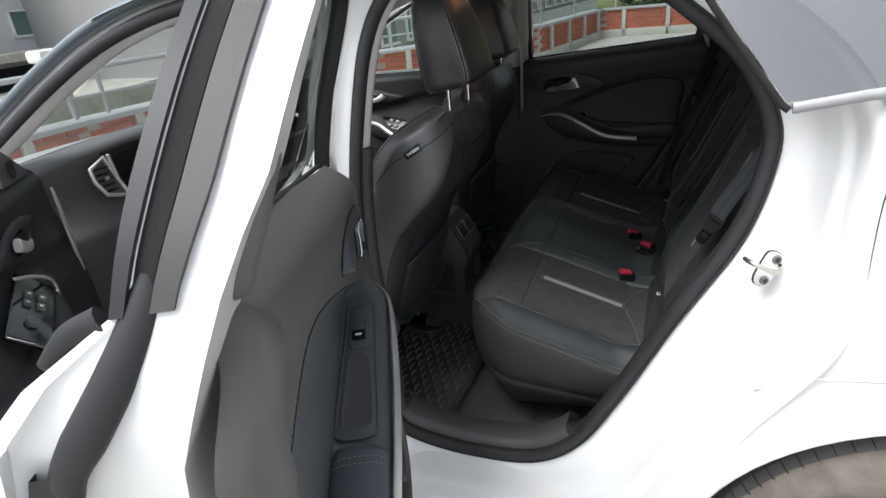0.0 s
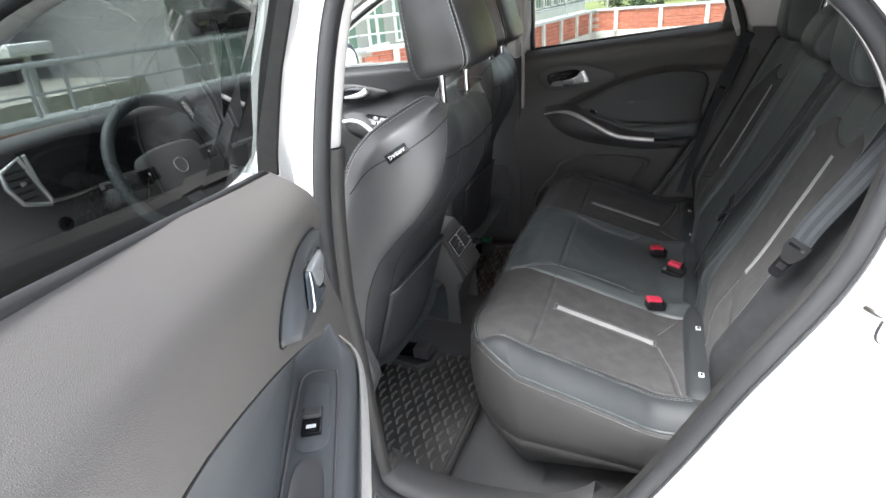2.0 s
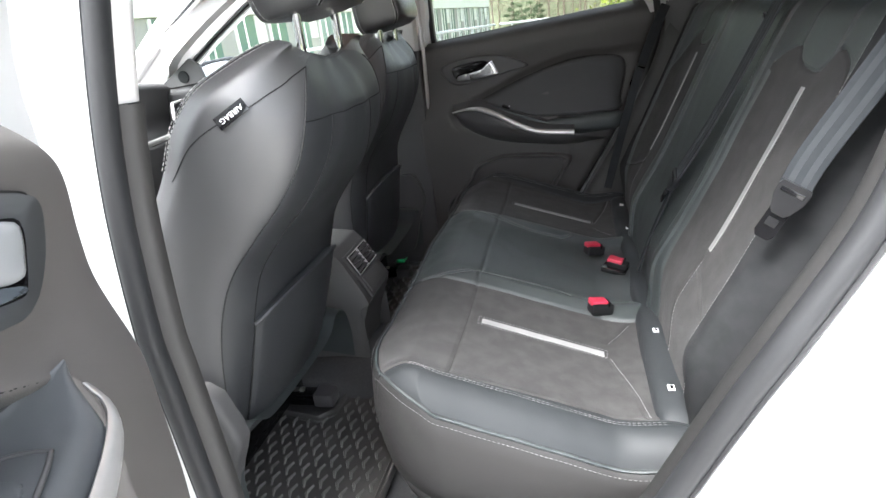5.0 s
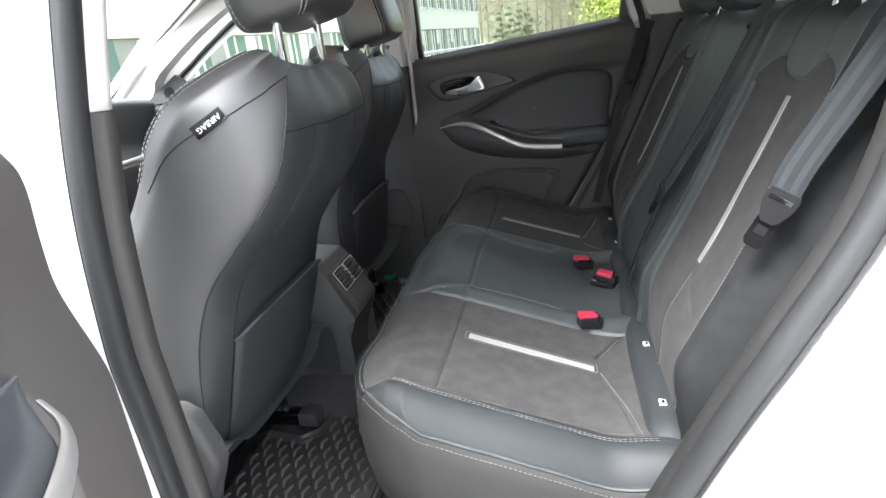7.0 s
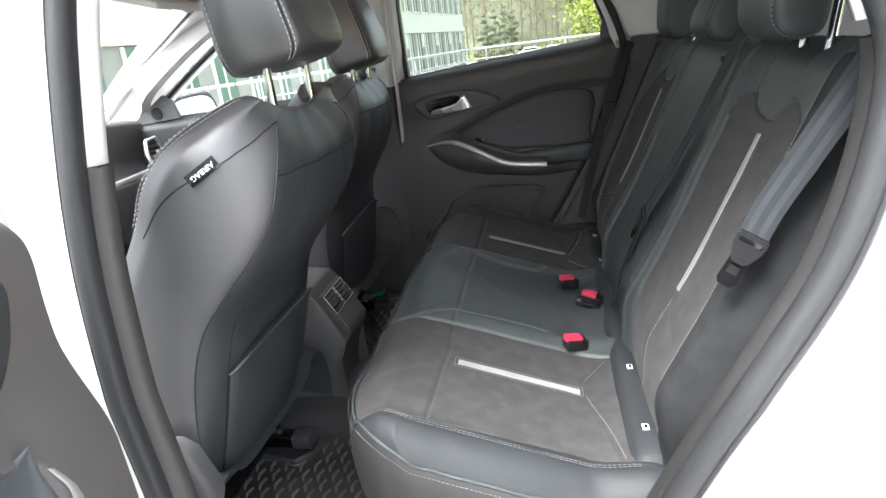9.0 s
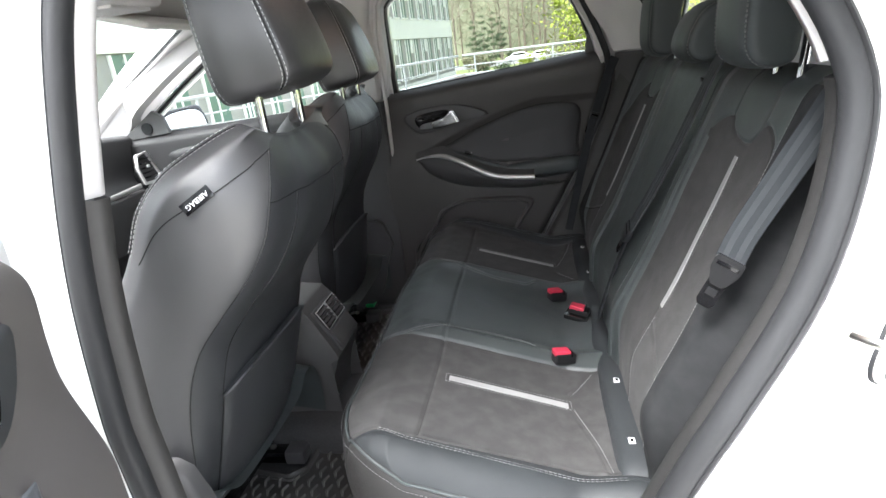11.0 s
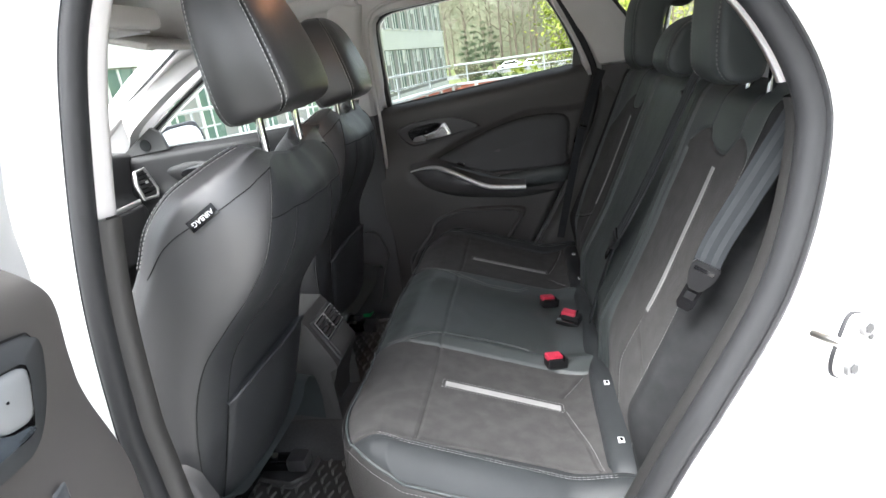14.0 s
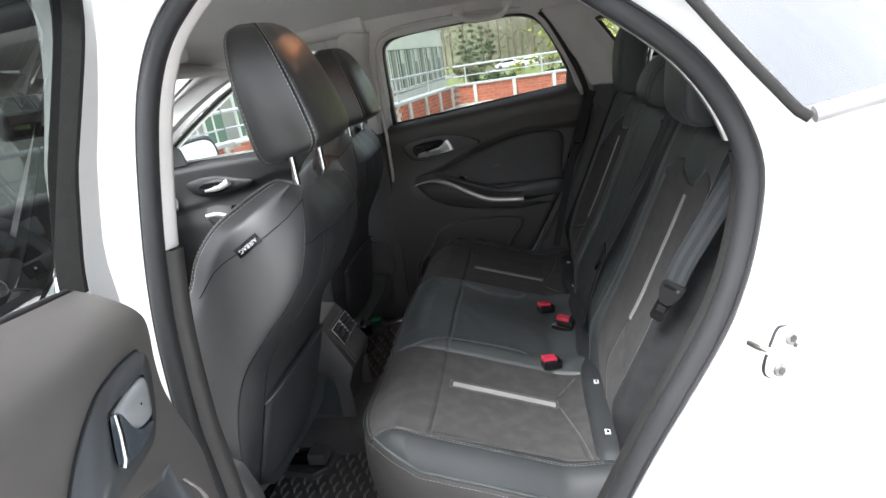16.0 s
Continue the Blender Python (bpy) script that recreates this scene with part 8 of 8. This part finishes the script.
def wall_frame(a, b):
    a, b = np.array(a, float), np.array(b, float)
    d = (b - a) / np.linalg.norm(b - a)
    return a, d, np.array([d[1], -d[0]]), np.linalg.norm(b - a), Matrix.Rotation(math.atan2(d[1], d[0]), 3, "Z")


def block(name, fr, u0, u1, z0, z1, out, thick, mat, parent, label="", bevel=0.0):
    a, d, n, L, tr = fr
    p = a + d * (u0 + u1) / 2 + n * (out - thick / 2)
    return part(name, box((u1 - u0, thick, z1 - z0), (*p, (z0 + z1) / 2), bevel, tr), mat, parent, label, flat=True)


# long office building beside the deck
office = thing("office_building", (-10, 35, -2.0), "white and grey office building with rows of tall green windows", "building")
FO = wall_frame((-12.35, 11.5), (-7.5, 59.5))
LO = FO[3]
block("wall", FO, 0, LO, -2.0, 12.0, 0.0, 8.0, GREYWALL, office, "grey brick facade")
for z0, z1 in ((-2.0, -0.9), (2.35, 3.75), (6.2, 7.6), (10.1, 11.6)):
    block("white_band", FO, -0.02, LO + 0.02, z0, z1, 0.10, 0.12, RENDER, office, "white facade band")
for z0, z1 in ((-0.55, 2.3), (3.85, 6.1), (7.7, 10.0)):
    u = 1.2
    k = 0
    while u < LO - 1.0:
        wv = 1.25 if k % 3 != 2 else 0.9
        w = block("window", FO, u, u + wv, z0, z1, 0.03, 0.05, WINGLASS, office, "green tinted window")
        block("frame_post", FO, u - 0.05, u + 0.05, z0, z1, 0.09, 0.10, RENDER, w)
        block("frame_post", FO, u + wv * 0.45, u + wv * 0.45 + 0.06, z0, z1, 0.08, 0.06, RENDER, w)
        block("sill", FO, u - 0.08, u + wv + 0.08, z0 - 0.10, z0, 0.16, 0.16, RENDER, w)
        if k % 2:
            block("pale_panel", FO, u + wv + 0.05, u + wv + 0.65, z1 - 1.0, z1, 0.06, 0.06, RENDER, w)
        u += wv + 0.95
        k += 1

# lower building ahead of the car with small windows, a canopy and a dark bay
hall = thing("service_building", (-20, 0, -2.0), "pale grey service building with small windows over a canopy", "building")
FH = wall_frame((-17.0, -14.0), (-20.4, 20.0))
block("wall", FH, 0, FH[3], 0.35, 7.0, 0.0, 6.0, PALEWALL, hall, "pale grey plaster wall")
block("dark_bay", FH, 0, FH[3], -2.0, 0.35, -0.6, 5.0, DARKWALL, hall, "dark loading bay")
block("canopy", FH, 0, FH[3], 0.55, 0.80, 1.3, 1.3, CONCRETE, hall, "concrete canopy edge", 0.02)
u = 1.0
while u < FH[3] - 2:
    w = block("window", FH, u, u + 1.5, 1.25, 1.95, 0.02, 0.06, WINGLASS, hall, "small window")
    for q0, q1, z0, z1 in ((u - 0.05, u + 1.55, 1.95, 2.01), (u - 0.05, u + 1.55, 1.18, 1.25), (u - 0.05, u + 0.01, 1.2, 2.0), (u + 0.95, u + 1.02, 1.2, 2.0), (u + 1.49, u + 1.55, 1.2, 2.0)):
        block("window_bar", FH, q0, q1, z0, z1, 0.06, 0.06, RENDER, w)
    u += 2.75
for k in range(6):
    bx = thing("crate", (-12.5, -1.0 + 1.1 * k, -0.1), "white plastic crate stacked in the bay", "crate", group="crates in the bay")
    part("box", box((0.7, 0.75, 0.55), (-12.5, -1.0 + 1.1 * k + 0.25 * (k % 2), 0.05 - 0.02), 0.03), RENDER, bx)
block("crate_platform", FH, 0, FH[3], -2.0, -0.25, 5.6, 4.6, CONCRETE, hall, "loading platform")

# ---------------------------------------------------------------- plants
rng = np.random.RandomState(7)


def leaf_cloud(name, centres, radii, count, size, mat, parent, label, up=1.0):
    """Many small leaf cards scattered unevenly through clumps."""
    V, F = [], []
    w = np.array(radii) ** 2
    pick = rng.choice(len(centres), count, p=w / w.sum())
    dirs = rng.normal(size=(count, 3))
    dirs /= np.linalg.norm(dirs, axis=1)[:, None]
    rad = np.minimum(np.abs(rng.normal(size=count)) * 0.62, 1.5)
    C = np.array(centres)[pick] + dirs * (rad * np.array(radii)[pick])[:, None] * np.array([1, 1, up])
    A = rng.normal(size=(count, 3))
    B = rng.normal(size=(count, 3))
    A /= np.linalg.norm(A, axis=1)[:, None]
    B -= A * (A * B).sum(1)[:, None]
    B /= np.linalg.norm(B, axis=1)[:, None]
    S = size * (0.6 + 0.8 * rng.rand(count))[:, None]
    P = np.stack([C - A * S, C - B * S * 0.5, C + A * S, C + B * S * 0.5], 1).reshape(-1, 3)
    F = np.arange(count * 4).reshape(-1, 4)
    return part(name, mesh_of(name, P, F, mat, flat=True), None, parent, label)


def tree(x, y, h, spread, mat, label, leaves, size, bare=False, conifer=False, group="trees beyond the wall"):
    t = thing("tree", (x, y, -2.0), label, "tree", group=group)
    lean = rng.normal(size=2) * 0.02 * h
    tr = even([(x, y, -2.0), (x + lean[0] * 0.4, y + lean[1] * 0.4, -2 + h * 0.5), (x + lean[0], y + lean[1], -2 + h * 0.96)], 10)
    tube("trunk", tr, 0.022 * h * 0.5, BARK, t, n=8, up=(1, 0, 0), taper=np.linspace(1, 0.15, 10))
    cs, rs = [], []
    limbs_v = []
    n_l = 14 if not conifer else 12
    for k in range(n_l):
        f = 0.22 + 0.75 * k / n_l
        i = f * 9
        p = tr[int(i)]
        a = k * 2.4 + rng.rand()
        ln = spread * ((1.05 - f) if conifer else (0.55 + 0.45 * math.sin(math.pi * f))) * (0.8 + 0.4 * rng.rand())
        e = p + np.array([math.cos(a) * ln, math.sin(a) * ln, (0.05 if conifer else 0.55) * ln])
        limbs_v.append(even([p, (p + e) / 2 + np.array([0, 0, 0.08 * ln]), e], 6))
        cs += [e, (p + 2 * e) / 3]
        rs += [0.55 * ln + 0.35, 0.50 * ln + 0.35]
    V, F, o = [], [], 0
    for Lb in limbs_v:
        tp = tube_points(Lb, 0.008 * h * 0.5, n=5, up=(0.3, 0.2, 1), taper=np.linspace(1, 0.2, 6))
        V.append(tp.reshape(-1, 3))
        F += [tuple(v + o for v in f) for f in grid_faces(6, 5, False, True)]
        o += 30
    part("limbs", mesh_of("limbs", np.concatenate(V), F, BARK), None, t, "bare spreading limbs")
    leaf_cloud("crown", cs, rs, leaves, size, mat, t, "", up=0.55 if conifer else 0.9)
    return t


# wooded slope that closes the view
hill_x = np.linspace(-120, 160, 57)
hv = np.array([[(x, 165 + 6 * math.sin(x * 0.11), -2.0) for x in hill_x], [(x, 168 + 4 * math.sin(x * 0.3), 11 + 1.0 * math.sin(x * 0.37)) for x in hill_x], [(x, 172, 22 + 1.6 * math.sin(x * 0.23 + 1) + 1.3 * math.sin(x * 0.71) + 0.9 * math.sin(x * 1.9)) for x in hill_x]])
HILL = material("hazy_woodland", (0.15, 0.15, 0.10), 1.0, second=(0.095, 0.105, 0.065), scale=0.45, mix=0.9, detail=8)
tagged(part("backdrop", mesh_of("backdrop", hv.reshape(-1, 3), grid_faces(3, 57), HILL), None, None), "hazy wooded slope far beyond the road", "backdrop", kind="structure")

# a loose wood of tall pale trees, some conifers, and a yellow-green tree nearer by
for k in range(44):
    yy = 104 + 42 * rng.rand()
    xx = -14 + 60 * (k + rng.rand()) / 44
    tree(xx, yy, 15 + 7 * rng.rand(), 3.4, LEAF_PALE, "tall birch with pale budding twigs", 3000, 0.07)
for xx, yy, hh in ((-8.6, 96, 8.8), (-7.2, 99, 9.8), (-6.0, 103, 10.5), (-4.6, 108, 9.5)):
    tree(xx, yy, hh * 0.9, 1.5, LEAF_DARK, "tall dark green spruce tree", 7000, 0.07, conifer=True)
for xx, yy, hh in ((5.2, 40, 8.0), (7.6, 44, 9.0), (9.5, 38, 8.5)):
    tree(xx, yy, hh, 2.9, LEAF_SPRING, "young tree with bright yellow-green spring leaves", 4500, 0.13)


def shrub(x, y, w, h, mat, label):
    t = thing("shrub", (x, y, -2.0), label, "shrub", group="shrubs along the road")
    cs = [(x + w * (rng.rand() - 0.5), y + w * (rng.rand() - 0.5), -2 + h * (0.25 + 0.5 * rng.rand())) for _ in range(9)]
    tube("stem", np.array([(x, y, -2.0), (x + 0.05, y, -2 + h * 0.6)]), 0.04, BARK, t, up=(1, 0, 0))
    leaf_cloud("foliage", cs, [0.32 * h] * 9, 1400, 0.11, mat, t, "")


for xx, yy, w, h, mt, lb in ((-3.0, 50, 2.6, 1.7, LEAF_DARK, "round dark green garden shrub"), (-1.6, 53, 2.2, 1.5, LEAF_DARK, "round dark green garden shrub"), (3.4, 46, 2.4, 1.5, LEAF_DARK, "round dark green garden shrub"), (-4.4, 66, 3, 2.0, LEAF_PALE, "loose shrub with pale buds"),
                             (0.5, 74, 3, 1.8, LEAF_SPRING, "loose yellow-green spring shrub"), (4, 82, 4, 2.0, LEAF_PALE, "loose shrub with pale buds"), (-7, 74, 3, 2.4, LEAF_PALE, "loose shrub with pale buds"), (8, 80, 4, 2, LEAF_PALE, "loose shrub with pale buds"), (12, 78, 4, 2, LEAF_SPRING, "loose yellow-green spring shrub")):
    shrub(xx, yy, w, h, mt, lb)


def far_car(x, y, mat, label):
    t = thing("parked_car", (x, y, -1.96), label, "car", group="cars on the far road")
    body = [(-2.1, 0.25), (-2.15, 0.65), (-1.5, 0.85), (-0.9, 1.32), (0.7, 1.36), (1.5, 0.95), (2.1, 0.85), (2.15, 0.3)]
    part("body", prism(body[::-1], 1.7, (x, y + 0.85, -1.96), axes((1, 0, 0), (0, -1, 0)), bevel=0.12, segments=3), mat, t)
    part("side_window", prism([(-0.85, 1.20), (0.65, 1.24), (1.25, 0.95), (-1.3, 0.92)], 0.03, (x, y - 0.86 + 0.02, -1.96), axes((1, 0, 0), (0, -1, 0)), bevel=0.0), GLOSS, t, "dark side window")
    for k in (-1.35, 1.35):
        part("wheel", prism([(0.32 * math.cos(a), 0.32 * math.sin(a)) for a in np.linspace(0, 2 * math.pi, 16, endpoint=False)], 0.2, (x + k, y - 0.72, -1.64), axes((1, 0, 0), (0, -1, 0)), bevel=0.02), TYRE, t)


far_car(2.0, 93, CARWHITE, "white hatchback on the far road")
far_car(-1.6, 97, CARWHITE, "small white car farther along the road")

# ---------------------------------------------------------------- bricks of the parapet, piece by piece
bv = [(x, y, z) for x in (-0.1, 0.1) for y in (-0.012, 0.012) for z in (-0.0325, 0.0325)]
BR = mesh_of("brick", bv, [(0, 1, 3, 2), (4, 6, 7, 5), (0, 4, 5, 1), (2, 3, 7, 6), (0, 2, 6, 4), (1, 5, 7, 3)], BRICK, flat=True)
count = 0
restV, restF = [], []
for si, (a, b) in enumerate(zip(WALL, WALL[1:])):
    d, n = along(a, b, 1.0)
    L = np.linalg.norm(b - a)
    az = math.atan2(d[1], d[0])
    for r in range(6):
        z = 0.17 + 0.0375 + 0.075 * r
        for k in np.arange(0.11 + (0.105 if r % 2 else 0), L - 0.1, 0.21):
            p = a + d * k + n * (0.004 + 0.003 * ((k * 7919) % 1))
            near_stretch = (si == 1 and 0.6 < p[1] < 2.0 + 0.01) or (si == 2 and p[1] < 4.2) or (si == 6 and p[0] < -0.6)
            if near_stretch and count < 300:
                o = new("brick", BR)
                o.parent = wall
                o.matrix_basis = Matrix.Translation((*p, z)) @ Matrix.Rotation(az, 4, "Z")
                count += 1
            else:
                R = np.array([[math.cos(az), -math.sin(az)], [math.sin(az), math.cos(az)]])
                o0 = len(restV)
                for v in bv:
                    xy = R @ np.array(v[:2]) + p
                    restV.append((xy[0], xy[1], v[2] + z))
                restF += [tuple(i + o0 for i in f) for f in ((0, 1, 3, 2), (4, 6, 7, 5), (0, 4, 5, 1), (2, 3, 7, 6), (0, 2, 6, 4), (1, 5, 7, 3))]
tagged(part("brickwork", mesh_of("brickwork", restV, restF, BRICK, flat=True), None, wall, "red brick courses"), kind="stuff")
